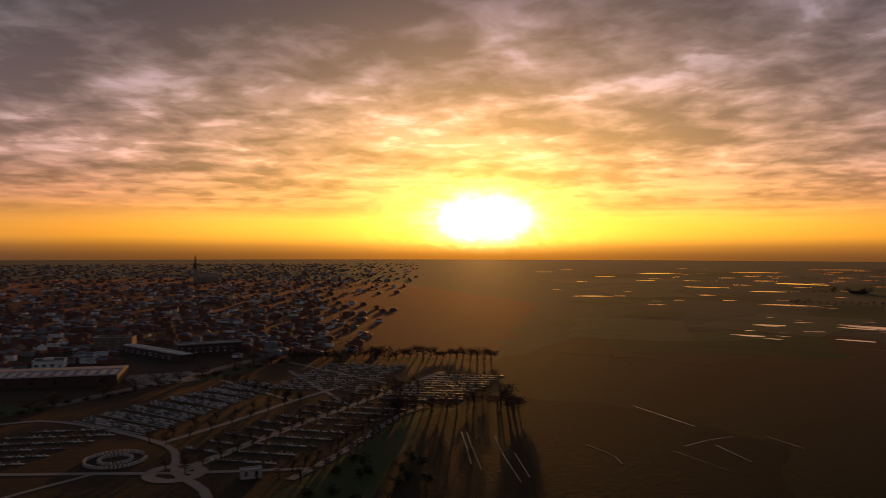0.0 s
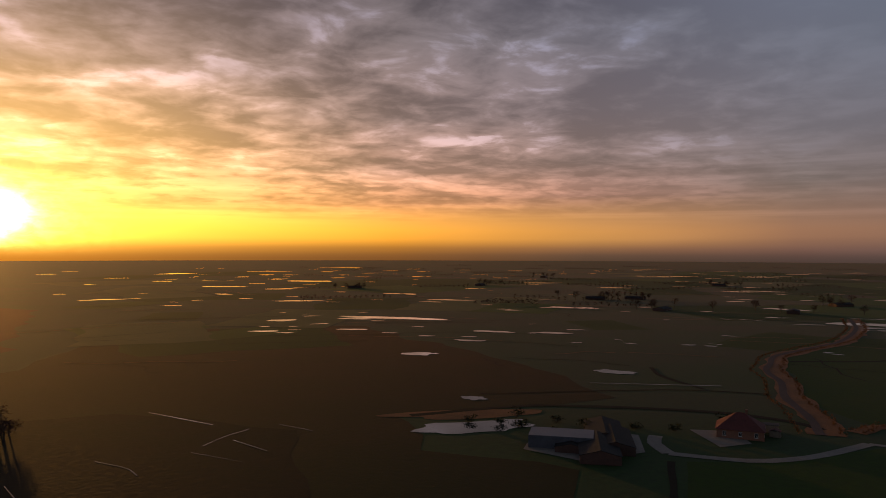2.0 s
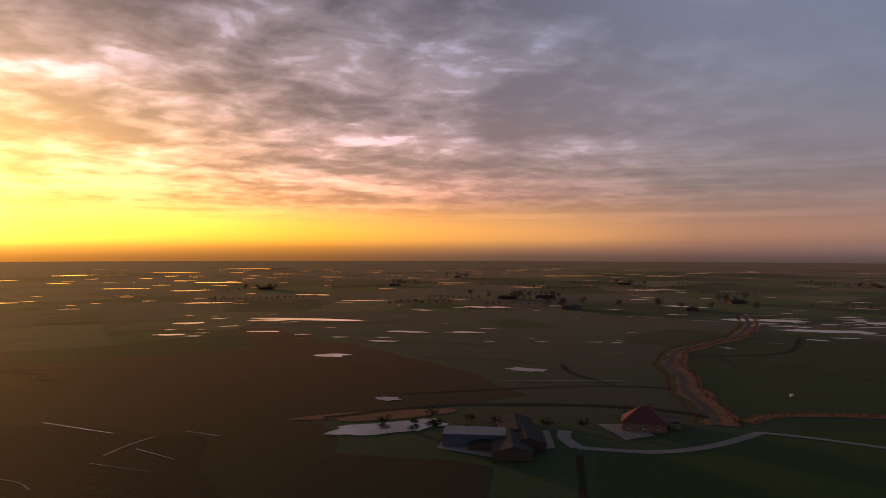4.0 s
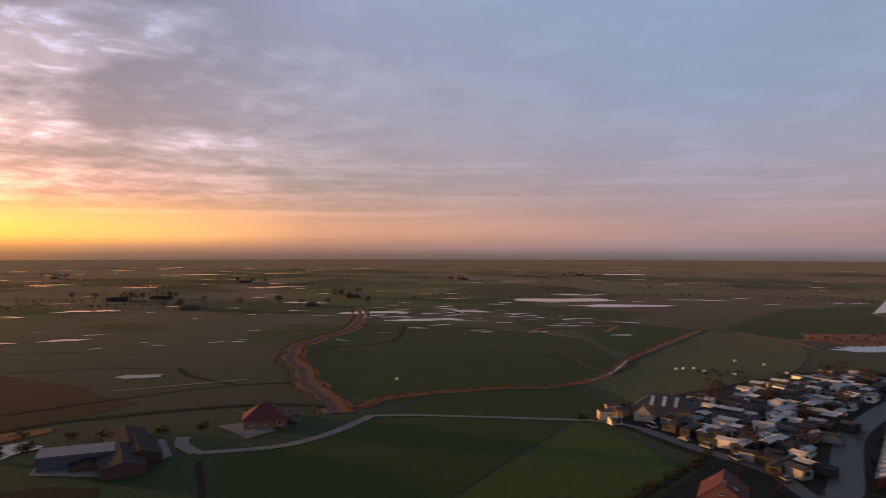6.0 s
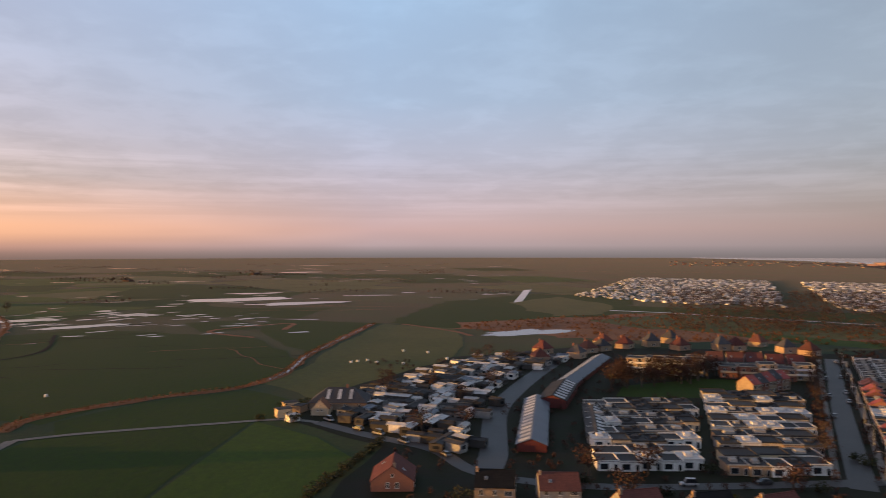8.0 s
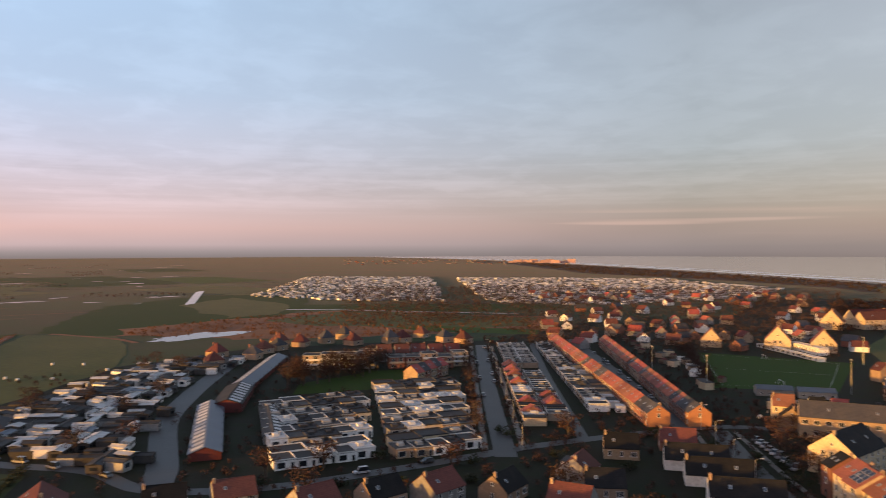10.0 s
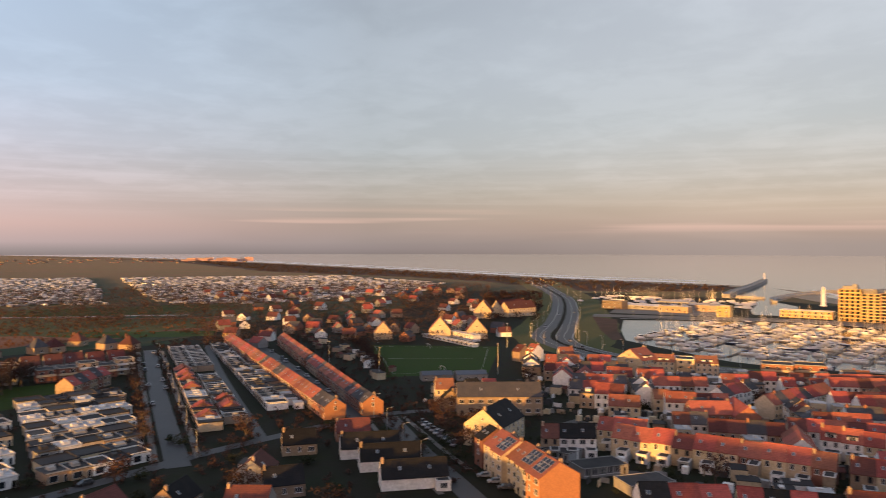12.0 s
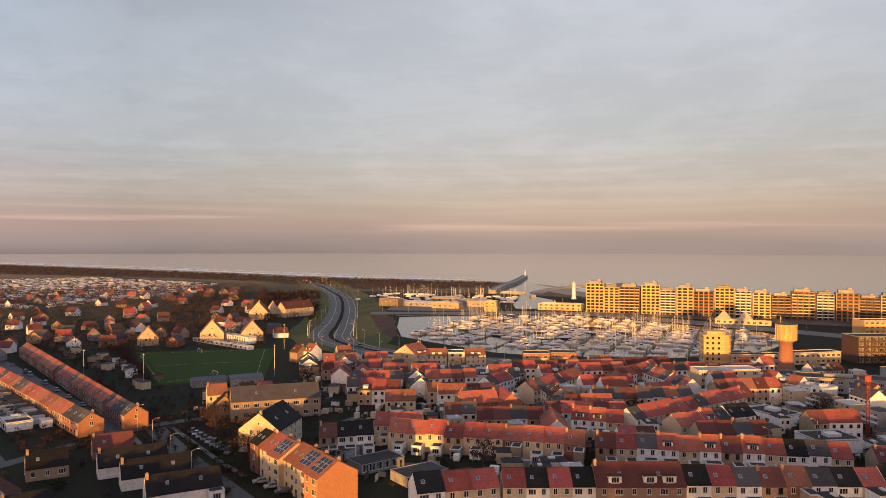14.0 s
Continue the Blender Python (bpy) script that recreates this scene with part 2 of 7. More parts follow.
ASPHALT = surface("asphalt", (.050, .049, .052), (.066, .064, .066), 0.58, 0.8, 0.06, 0.5, 0.1, fixed=True, spec=0.35)
PAVING = surface("concrete_paving", (.17, .16, .145), (.12, .112, .105), 0.8, 0.7, 0.08, 0.6, 0.2, fixed=True, spec=0.3)
# warm sheen tint stands in for the glowing haze below the sun
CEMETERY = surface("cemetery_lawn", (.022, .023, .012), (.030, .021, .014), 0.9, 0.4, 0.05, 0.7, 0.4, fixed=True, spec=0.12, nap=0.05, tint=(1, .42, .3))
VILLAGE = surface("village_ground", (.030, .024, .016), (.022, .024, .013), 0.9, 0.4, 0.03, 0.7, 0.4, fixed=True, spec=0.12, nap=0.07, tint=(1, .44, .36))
GRAVEL = surface("gravel_path", (.21, .19, .165), (.15, .135, .12), 0.85, 1.2, 0.08, 0.5, 0.3, fixed=True)
SAND = surface("beach_sand", (.33, .26, .18), (.24, .19, .14), 0.85, 0.4, 0.02, 0.6, 0.2, fixed=True)
DUNE = surface("dune_scrub", (.098, .060, .044), (.062, .050, .030), 0.95, 0.12, 0.012, 0.8, 0.6, fixed=True, spec=0.1)
POND = water("pond_water", (.02, .022, .02), 0.03, 0.02, 0.8)
CANAL_MUD = surface("muddy_canal_water", (.085, .054, .046), (.06, .042, .036), 0.85, 0.5, 0.05, 0.5, 0.05, fixed=True, spec=0.15)
BASIN = water("harbour_water", (.030, .034, .034), 0.10, 0.14, 0.5)
SEA = water("sea_water", (.16, .15, .14), 0.10, 0.0, 0.12)
FOAM = surface("surf_foam", (.85, .83, .80), (.75, .73, .70), 0.7, 0.2, 0.02, 0.4, 0.2, fixed=True)
ROOF_RED = tile_roof("red_clay_tile", (.30, .090, .072), (.185, .064, .055))
ROOF_ORANGE = tile_roof("orange_clay_tile", (.25, .105, .072), (.165, .074, .056))
ROOF_BROWN = tile_roof("brown_clay_tile", (.12, .047, .041), (.08, .038, .035))
ROOF_MAROON = tile_roof("maroon_tile", (.088, .030, .030), (.058, .026, .027))
ROOF_DARK = tile_roof("black_tile", (.014, .015, .017), (.026, .025, .025))
ROOF_SLATE = tile_roof("grey_slate", (.060, .062, .072), (.085, .080, .082))
BITUMEN = surface("bitumen_roof", (.040, .040, .043), (.07, .068, .066), 0.8, 0.8, 0.15, 0.6, 0.15, vary=0.3, spec=0.2)
PALE_ROOF = surface("pale_flat_roof", (.46, .46, .47), (.30, .30, .31), 0.6, 0.7, 0.2, 0.6, 0.1, vary=0.2)
METAL_ROOF = surface("grey_metal_roof", (.10, .115, .15), (.075, .085, .11), 0.5, 0.5, 0.1, 0.4, 0.05, metal=0.25, vary=0.1, spec=0.4)
BRICK = surface("yellow_brown_brick", (.34, .25, .175), (.23, .165, .115), 0.85, 3.0, 0.4, 0.5, 0.3, vary=0.25, hue=0.01)
BRICK_RED = surface("red_brick", (.24, .105, .068), (.165, .075, .052), 0.85, 3.0, 0.4, 0.5, 0.3, vary=0.25, hue=0.008)
# gable brick with the evening sun's orange in its base colour
SUN_ORANGE = surface("sun_orange_brick", (.42, .19, .085), (.34, .15, .07), 0.85, 3.0, 0.4, 0.4, 0.25, vary=0.06)
# dark brick; on the office blocks it also stands for their shade
DARK_BRICK = surface("dark_brown_brick", (.085, .045, .036), (.06, .034, .028), 0.85, 3.0, 0.4, 0.5, 0.3, vary=0.2)
CREAM = surface("cream_render", (.54, .44, .30), (.43, .35, .24), 0.8, 1.5, 0.4, 0.4, 0.1, vary=0.15, hue=0.01)
WHITE = surface("white_render", (.78, .77, .75), (.62, .61, .59), 0.75, 1.2, 0.35, 0.5, 0.1, vary=0.12)
GREY_WALL = surface("grey_render", (.26, .255, .25), (.19, .185, .18), 0.8, 1.2, 0.35, 0.5, 0.1, vary=0.25)
CONCRETE = surface("weathered_concrete", (.34, .33, .31), (.22, .21, .20), 0.8, 0.8, 0.15, 0.6, 0.2, vary=0.15)
FRAME = surface("white_frame", (.62, .61, .59), (.5, .49, .47), 0.5, 2.0, 0.5, 0.3, 0.03)
DARK_FRAME = surface("dark_frame", (.045, .04, .036), (.07, .06, .05), 0.5, 2.0, 0.5, 0.3, 0.03)
GLASS = surface("window_glass", (.018, .022, .028), (.05, .055, .06), 0.08, 0.3, 0.6, 0.4, 0.0, vary=0.4)
PANEL = surface("solar_panel", (.012, .018, .045), (.02, .028, .06), 0.15, 1.0, 0.5, 0.3, 0.0)
BARK = surface("winter_bark", (.060, .045, .034), (.085, .07, .055), 0.9, 4.0, 0.8, 0.5, 0.4, vary=0.2)
TWIGS = surface("bare_twigs", (.070, .040, .031), (.045, .029, .023), 0.9, 2.0, 0.3, 0.6, 0.2, vary=0.3, hue=0.012, spec=0.1)
HEDGE = surface("evergreen_leaves", (.026, .034, .014), (.045, .040, .02), 0.8, 2.0, 0.3, 0.6, 0.3, vary=0.35, hue=0.02, spec=0.2)
STEEL = surface("galvanised_steel", (.40, .41, .42), (.30, .30, .31), 0.4, 2.0, 0.4, 0.4, 0.05, metal=0.6)
RED_PAINT = surface("red_paint", (.26, .022, .016), (.19, .022, .018), 0.55, 1.0, 0.3, 0.4, 0.05, vary=0.1)
# red of the hall ends, darkened as a face out of the sun
SHADED_RED = surface("shaded_red_cladding", (.105, .017, .015), (.08, .016, .014), 0.7, 1.0, 0.3, 0.4, 0.05)
# evening light on the far resort, put into the wall colour
LIT_PINK = surface("pink_lit_render", (.42, .27, .25), (.34, .22, .20), 0.8, 0.5, 0.1, 0.5, 0.05, vary=0.2)
HULL = surface("boat_gelcoat", (.70, .70, .70), (.55, .55, .55), 0.3, 1.5, 0.4, 0.3, 0.02, vary=0.15)
HULL_BLUE = surface("dark_hull", (.03, .04, .09), (.05, .05, .08), 0.3, 1.5, 0.4, 0.3, 0.02, vary=0.3)
SPAR = surface("alloy_spar", (.66, .63, .59), (.52, .50, .47), 0.5, 2.0, 0.4, 0.3, 0.02, metal=0.3)
DECKING = surface("weathered_decking", (.20, .155, .115), (.14, .11, .085), 0.85, 1.5, 0.3, 0.5, 0.2, vary=0.1)
CAR_PAINT = surface("car_paint", (.22, .22, .23), (.18, .18, .19), 0.3, 1.0, 0.3, 0.2, 0.0, vary=0.95)
RUBBER = surface("tyre_rubber", (.02, .02, .02), (.03, .03, .03), 0.85, 4.0, 0.5, 0.3, 0.2)
STONE = surface("grave_stone", (.16, .155, .15), (.10, .10, .10), 0.5, 2.0, 0.5, 0.6, 0.1, vary=0.4)
MARKING = surface("road_marking", (.60, .60, .58), (.4, .4, .39), 0.7, 1.0, 0.3, 0.5, 0.05, fixed=True)
# pale walls with the low sun's gold put into the base colour
SUN_GOLD = surface("sun_gold_cladding", (.54, .37, .15), (.44, .31, .13), 0.6, 0.8, 0.2, 0.4, 0.05, vary=0.18, hue=0.01)

# ---------------------------------------------------------------- mesh helpers


def part(name, bm, mats, parent=None, label="", at_pose=None):
    """Link a bmesh as one mesh object, under a thing or a part."""
    me = bpy.data.meshes.new(name)
    bm.to_mesh(me)
    bm.free()
    for m in mats if isinstance(mats, (list, tuple)) else [mats]:
        me.materials.append(m)
    ob = new(name, me)
    if parent is not None:
        ob.parent = parent
    if at_pose is not None:
        ob.matrix_basis = at_pose
    if label:
        ob["label"] = label
    return ob


def quad(bm, pts, mi=0):
    f = bm.faces.new([bm.verts.new(p) for p in pts])
    f.material_index = mi
    return f


def box(bm, x0, x1, y0, y1, z0, z1, mi=0, taper=0.0):
    t = taper
    lo = [bm.verts.new(p) for p in ((x0, y0, z0), (x1, y0, z0), (x1, y1, z0), (x0, y1, z0))]
    hi = [bm.verts.new(p) for p in ((x0 + t, y0 + t, z1), (x1 - t, y0 + t, z1), (x1 - t, y1 - t, z1), (x0 + t, y1 - t, z1))]
    for f in (lo[::-1], hi, *[[lo[i], lo[(i + 1) % 4], hi[(i + 1) % 4], hi[i]] for i in range(4)]):
        bm.faces.new(f).material_index = mi


def prism(bm, pts, z0, z1, mi=0, top_mi=None):
    """An upright block on a polygon given counter-clockwise."""
    lo, hi = [bm.verts.new((x, y, z0)) for x, y in pts], [bm.verts.new((x, y, z1)) for x, y in pts]
    n = len(pts)
    for i in range(n):
        bm.faces.new((lo[i], lo[(i + 1) % n], hi[(i + 1) % n], hi[i])).material_index = mi
    bm.faces.new(hi).material_index = mi if top_mi is None else top_mi


def tube(bm, rings, n=8, mi=0, cap=True):
    """A round upright body through rings of (x, y, z, radius)."""
    prev = None
    for x, y, z, r in rings:
        ring = [bm.verts.new((x + r * math.cos(2 * math.pi * i / n), y + r * math.sin(2 * math.pi * i / n), z)) for i in range(n)]
        if prev:
            for i in range(n):
                f = bm.faces.new((prev[i], prev[(i + 1) % n], ring[(i + 1) % n], ring[i]))
                f.material_index, f.smooth = mi, n > 8
        prev = ring
    if cap:
        bm.faces.new(prev).material_index = mi


def bar(bm, a, b, w, mi=0, w2=None):
    """A thin square bar from a to b."""
    a, b = Vector(a), Vector(b)
    d = (b - a).normalized()
    s = d.cross(Vector((0, 0, 1)) if abs(d.z) < 0.9 else Vector((1, 0, 0))).normalized()
    u = d.cross(s)
    w2 = w if w2 is None else w2
    lo = [bm.verts.new(a + (s * i + u * j) * w / 2) for i, j in ((-1, -1), (1, -1), (1, 1), (-1, 1))]
    hi = [bm.verts.new(b + (s * i + u * j) * w2 / 2) for i, j in ((-1, -1), (1, -1), (1, 1), (-1, 1))]
    for f in (lo[::-1], hi, *[[lo[i], lo[(i + 1) % 4], hi[(i + 1) % 4], hi[i]] for i in range(4)]):
        bm.faces.new(f).material_index = mi


def smooth_line(pts, step=6.0):
    """Points along a smooth curve through pts."""
    out, P = [], [Vector(p) for p in pts]
    P = [2 * P[0] - P[1], *P, 2 * P[-1] - P[-2]]
    for i in range(1, len(P) - 2):
        a, b, c, d = P[i - 1], P[i], P[i + 1], P[i + 2]
        n = max(2, int((c - b).length / step))
        for k in range(n):
            t = k / n
            out.append(0.5 * (2 * b + (c - a) * t + (2 * a - 5 * b + 4 * c - d) * t * t + (3 * b - a - 3 * c + d) * t ** 3))
    return out + [P[-2]]


LAYER = [0]


def ribbon(name, pts, width, z, material, label="", category="", kind="structure", ragged=0.0, step=6.0, end_width=None):
    line = smooth_line([(*p, 0) for p in pts], step)
    LAYER[0] += 1
    z += LAYER[0] % 40 * 0.0011
    bm = bmesh.new()
    prev = None
    n = len(line)
    for i, p in enumerate(line):
        d = (line[min(i + 1, n - 1)] - line[max(i - 1, 0)]).normalized()
        s = Vector((-d.y, d.x, 0))
        w = width + ((end_width or width) - width) * i / max(n - 1, 1)
        w1 = w / 2 * (1 + ragged * noise.noise((p.x * .06, p.y * .06, 1.0)))
        w2 = w / 2 * (1 + ragged * noise.noise((p.x * .06, p.y * .06, 7.0)))
        pair = bm.verts.new((*(p + s * w1).xy, z)), bm.verts.new((*(p - s * w2).xy, z))
        if prev:
            bm.faces.new((prev[0], prev[1], pair[1], pair[0]))
        prev = pair
    bmesh.ops.recalc_face_normals(bm, faces=bm.faces[:])
    if bm.faces and bm.faces[:][0].normal.z < 0:
        bmesh.ops.reverse_faces(bm, faces=bm.faces[:])
    ob = part(name, bm, material)
    return tagged(ob, label, category or name.split("_")[0], "", kind)


def sheet(name, pts, z, material, label="", category="", ragged=0.0, kind="structure"):
    """A flat piece of ground on a polygon; ragged bends its edge, in metres."""
    bm = bmesh.new()
    LAYER[0] += 1
    z += LAYER[0] % 40 * 0.0011
    P = [Vector((*p, 0)) for p in pts]
    ring = []
    for i, a in enumerate(P):
        b = P[(i + 1) % len(P)]
        n = max(1, int((b - a).length / 15)) if ragged else 1
        for k in range(n):
            q = a.lerp(b, k / n)
            if ragged:
                q += Vector((noise.noise(q * .03), noise.noise(q * .03 + Vector((9, 4, 2))), 0)) * ragged * 2
            ring.append(bm.verts.new((q.x, q.y, z)))
    f = bm.faces.new(ring)
    f.normal_update()
    if f.normal.z < 0:
        f.normal_flip()
    bmesh.ops.triangulate(bm, faces=[f])
    ob = part(name, bm, material)
    return tagged(ob, label, category or name, "", kind)


def blob_points(cx, cy, rx, ry, turn, seed, n=26, rough=0.35):
    c, s = math.cos(radians(turn)), math.sin(radians(turn))
    out = []
    for i in range(n):
        a = 2 * math.pi * i / n
        k = 1 + rough * noise.noise((math.cos(a) * 1.6 + seed * 3.1, math.sin(a) * 1.6, seed)) * 1.8
        x, y = rx * k * math.cos(a), ry * k * math.sin(a)
        out.append((cx + x * c - y * s, cy + x * s + y * c))
    return out


def heading(dx, dy):
    return math.degrees(math.atan2(dy, dx))


RNG = random.Random(7)

# ---------------------------------------------------------------- ground, fields, water, roads
bm = bmesh.new()
prev, centre = None, bm.verts.new((0, 0, 0))
for r in (60, 150, 300, 600, 1200, 2400, 4900):
    ring = [bm.verts.new((r * math.cos(2 * math.pi * i / 96), r * math.sin(2 * math.pi * i / 96), 0)) for i in range(96)]
    for i in range(96):
        j = (i + 1) % 96
        bm.faces.new((centre, ring[i], ring[j]) if prev is None else (prev[i], ring[i], ring[j], prev[j]))
    prev = ring
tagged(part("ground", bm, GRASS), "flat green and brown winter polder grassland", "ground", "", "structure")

# the sea, its beach and surf, and the dunes behind
COAST = [(4300, -2300), (3300, -2320), (2200, -2045), (1242, -1680), (607, -1400), (290, -1310), (165, -1275), (95, -1180), (30, -1010), (-60, -960), (-330, -900), (-900, -830), (-2400, -900)]
sheet("sea_water", [*COAST, (-4400, -2700), (-3600, -3800), (-2000, -4750), (0, -5150), (2000, -4750), (3700, -3600), (4600, -2400)], 0.10, SEA, "grey calm evening sea merging with the sky", "sea")
ribbon("beach", [(x + 6, y + 22) for x, y in COAST], 55, 0.07, SAND, "pale sand beach along the shore", "beach", ragged=0.4, step=30)
sheet("dune_scrub", [(4000, -2150), (2200, -1990), (1242, -1620), (607, -1350), (290, -1262), (190, -1240), (190, -1094), (330, -1010), (471, -1060),
                     (607, -1180), (880, -1260), (1317, -1323), (2400, -1900)], 0.09, DUNE, "brown scrub covered dunes behind the beach", "dunes", ragged=12)
for k, (off, a, b, w) in enumerate(((-22, 0, 5, 34), (-95, 0, 5, 18), (-30, 7, 9, 10))):
    ribbon("surf", [(x - 20, y + off) for x, y in COAST[a:b + 1]], w, 0.16, FOAM, "broken white line of surf", "surf", ragged=1.6, step=25)

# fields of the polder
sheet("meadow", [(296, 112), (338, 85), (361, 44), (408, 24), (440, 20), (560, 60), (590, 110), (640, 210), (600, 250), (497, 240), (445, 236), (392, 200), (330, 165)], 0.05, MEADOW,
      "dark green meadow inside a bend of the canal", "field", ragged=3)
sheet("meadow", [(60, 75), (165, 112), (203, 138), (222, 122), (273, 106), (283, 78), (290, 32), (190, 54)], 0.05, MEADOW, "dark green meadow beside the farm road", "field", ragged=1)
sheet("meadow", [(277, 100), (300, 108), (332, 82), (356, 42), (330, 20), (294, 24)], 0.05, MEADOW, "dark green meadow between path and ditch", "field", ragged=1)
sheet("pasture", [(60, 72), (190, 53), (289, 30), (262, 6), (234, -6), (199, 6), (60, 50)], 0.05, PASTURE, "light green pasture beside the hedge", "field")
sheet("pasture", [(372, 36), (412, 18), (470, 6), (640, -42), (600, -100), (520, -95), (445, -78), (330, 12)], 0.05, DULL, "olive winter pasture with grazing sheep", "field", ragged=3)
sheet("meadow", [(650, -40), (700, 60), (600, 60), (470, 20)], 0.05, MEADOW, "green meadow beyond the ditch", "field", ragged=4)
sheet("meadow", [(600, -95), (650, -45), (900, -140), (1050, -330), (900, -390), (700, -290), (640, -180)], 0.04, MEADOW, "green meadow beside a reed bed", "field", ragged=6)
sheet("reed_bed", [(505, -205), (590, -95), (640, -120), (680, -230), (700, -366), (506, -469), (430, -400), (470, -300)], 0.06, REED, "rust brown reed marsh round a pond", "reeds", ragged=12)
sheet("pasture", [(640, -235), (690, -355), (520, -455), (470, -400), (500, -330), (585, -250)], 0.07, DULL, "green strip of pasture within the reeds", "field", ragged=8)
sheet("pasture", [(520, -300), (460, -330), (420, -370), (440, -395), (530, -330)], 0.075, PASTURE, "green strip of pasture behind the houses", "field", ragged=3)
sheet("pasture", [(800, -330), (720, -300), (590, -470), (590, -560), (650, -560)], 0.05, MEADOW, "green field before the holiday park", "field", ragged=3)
sheet("bare_field", [(690, -215), (860, -210), (960, -310), (800, -325), (700, -275)], 0.06, DULL, "olive winter field with standing water", "field", ragged=6)
rng = random.Random(3)
for k in range(84):
    a, d = rng.uniform(12, 112), rng.choice((620, 800, 1000, 1250, 1600, 2100)) * rng.uniform(.9, 1.1)
    c = way(a) * d
    if a > 90 and d < 1150:
        continue
    t = rng.uniform(0, 90)
    s = d * rng.uniform(.05, .13)
    pts = [(c.x + s * u * math.cos(radians(t)) - s * .6 * v * math.sin(radians(t)), c.y + s * u * math.sin(radians(t)) + s * .6 * v * math.cos(radians(t)))
           for u, v in ((-1, -1), (1, -1), (1, 1), (-1, 1))]
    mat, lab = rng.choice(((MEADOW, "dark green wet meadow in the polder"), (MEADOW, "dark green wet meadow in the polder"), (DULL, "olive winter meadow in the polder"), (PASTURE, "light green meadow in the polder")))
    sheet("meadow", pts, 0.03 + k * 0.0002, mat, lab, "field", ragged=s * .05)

# thin field ditches, many and narrow
rng = random.Random(29)
bm = bmesh.new()
for k in range(190):
    a, d = rng.uniform(12, 118), 430 + 1900 * rng.random() ** 1.3
    if (a > 84 and d < 760) or (a > 108 and d < 1000):
        continue
    c, t, half, w = way(a) * d, radians(90 - a + rng.choice((90, 90, 75, 110, 20))), d * rng.uniform(.03, .11), .5 + d * .0012
    u = Vector((math.cos(t), math.sin(t), 0))
    s = Vector((-u.y, u.x, 0)) * w / 2
    prev = None
    for i in range(9):
        p = c + u * half * (i / 4 - 1) + s * 14 * noise.noise((c.x * .01, i * .4, 2.0))
        pair = bm.verts.new((p.x - s.x, p.y - s.y, .145)), bm.verts.new((p.x + s.x, p.y + s.y, .145))
        if prev:
            bm.faces.new((prev[0], pair[0], pair[1], prev[1])).material_index = k % 3 == 0
        prev = pair
tagged(part("field_ditches", bm, (SOIL, REED)), "narrow dark ditches dividing the polder fields", "ditches", "", "stuff")

# standing water in the fields: centre, half length, half width, turn
PONDS = [(392, 612, 62, 9, -53), (645, 590, 30, 11, -62), (272, 387, 11, 7, -40), (211, 256, 6, 5, -50), (321, 264, 11, 6, -70), (398, 457, 17, 6, -57),
         (430, 421, 16, 5, -50), (296, 648, 14, 7, -10), (360, 622, 20, 5, -45), (310, 540, 16, 4, -40), (975, 130, 75, 30, -70),
         (895, 40, 60, 20, -75), (560, -152, 42, 17, -72), (720, 292, 42, 13, -60), (660, 215, 40, 10, -60)]
for k, (x, y, rx, ry, t) in enumerate(PONDS):
    sheet("pond_water", blob_points(x, y, rx, ry, t, k + 1), 0.14, POND, "shallow pond of standing water in the grass", "pond")
rng = random.Random(11)
bm = bmesh.new()
for k in range(330):
    a = rng.uniform(8, 104)
    d = 540 + 2300 * rng.random() ** 1.6
    if a < 22 and d < 900 or a > 88 and d < 900:
        continue
    c = way(a) * d
    rx = rng.uniform(3, 9) * (d / 700) ** .9 * (2.6 if rng.random() < .16 else 1.0)
    f = bm.faces.new([bm.verts.new((x, y, 0.12)) for x, y in blob_points(c.x, c.y, rx, rx * rng.uniform(.18, .5), 90 - a + 90 + rng.uniform(-25, 25), k * .7 + 20, 14, 0.45)])
for x, y in [(720 + rng.gauss(0, 60), 200 + rng.gauss(0, 75)) for k in range(46)]:
    bm.faces.new([bm.verts.new((px, py, 0.13)) for px, py in blob_points(x, y, rng.uniform(5, 14), rng.uniform(2, 4), rng.uniform(-90, -40), rng.random() * 90, 12, 0.5)])
for f in bm.faces:
    f.normal_update()
    if f.normal.z < 0:
        f.normal_flip()
tagged(part("puddle_water", bm, POND), "scattered puddles of rain water in the polder meadows", "puddles", "", "stuff")

# canal with its reed banks, ditches and farm roads
CANAL = [(272, 128), (300, 147), (330, 172), (366, 193), (392, 215), (420, 228), (455, 243), (510, 248), (560, 252), (610, 265), (680, 290), (760, 330)]
ribbon("canal_bank", [(x + 2, y - 2.5) for x, y in CANAL], 13, 0.10, REED, "rust brown reed bank along the canal", "reeds", ragged=0.6)
ribbon("canal_water", CANAL, 3.6, 0.16, CANAL_MUD, "winding polder canal with grey water", "canal", ragged=0.3)
DITCH = [(286, 122), (308, 118), (338, 85), (352, 60), (361, 44), (380, 33), (408, 24), (464, 16), (550, -8), (643, -34)]
ribbon("ditch_bank", DITCH, 6.5, 0.12, REED, "rust brown reeds along a winding ditch", "reeds", ragged=0.7)
ribbon("ditch_water", DITCH[5:], 2.2, 0.17, POND, "narrow ditch with dark water", "ditch", ragged=0.5)
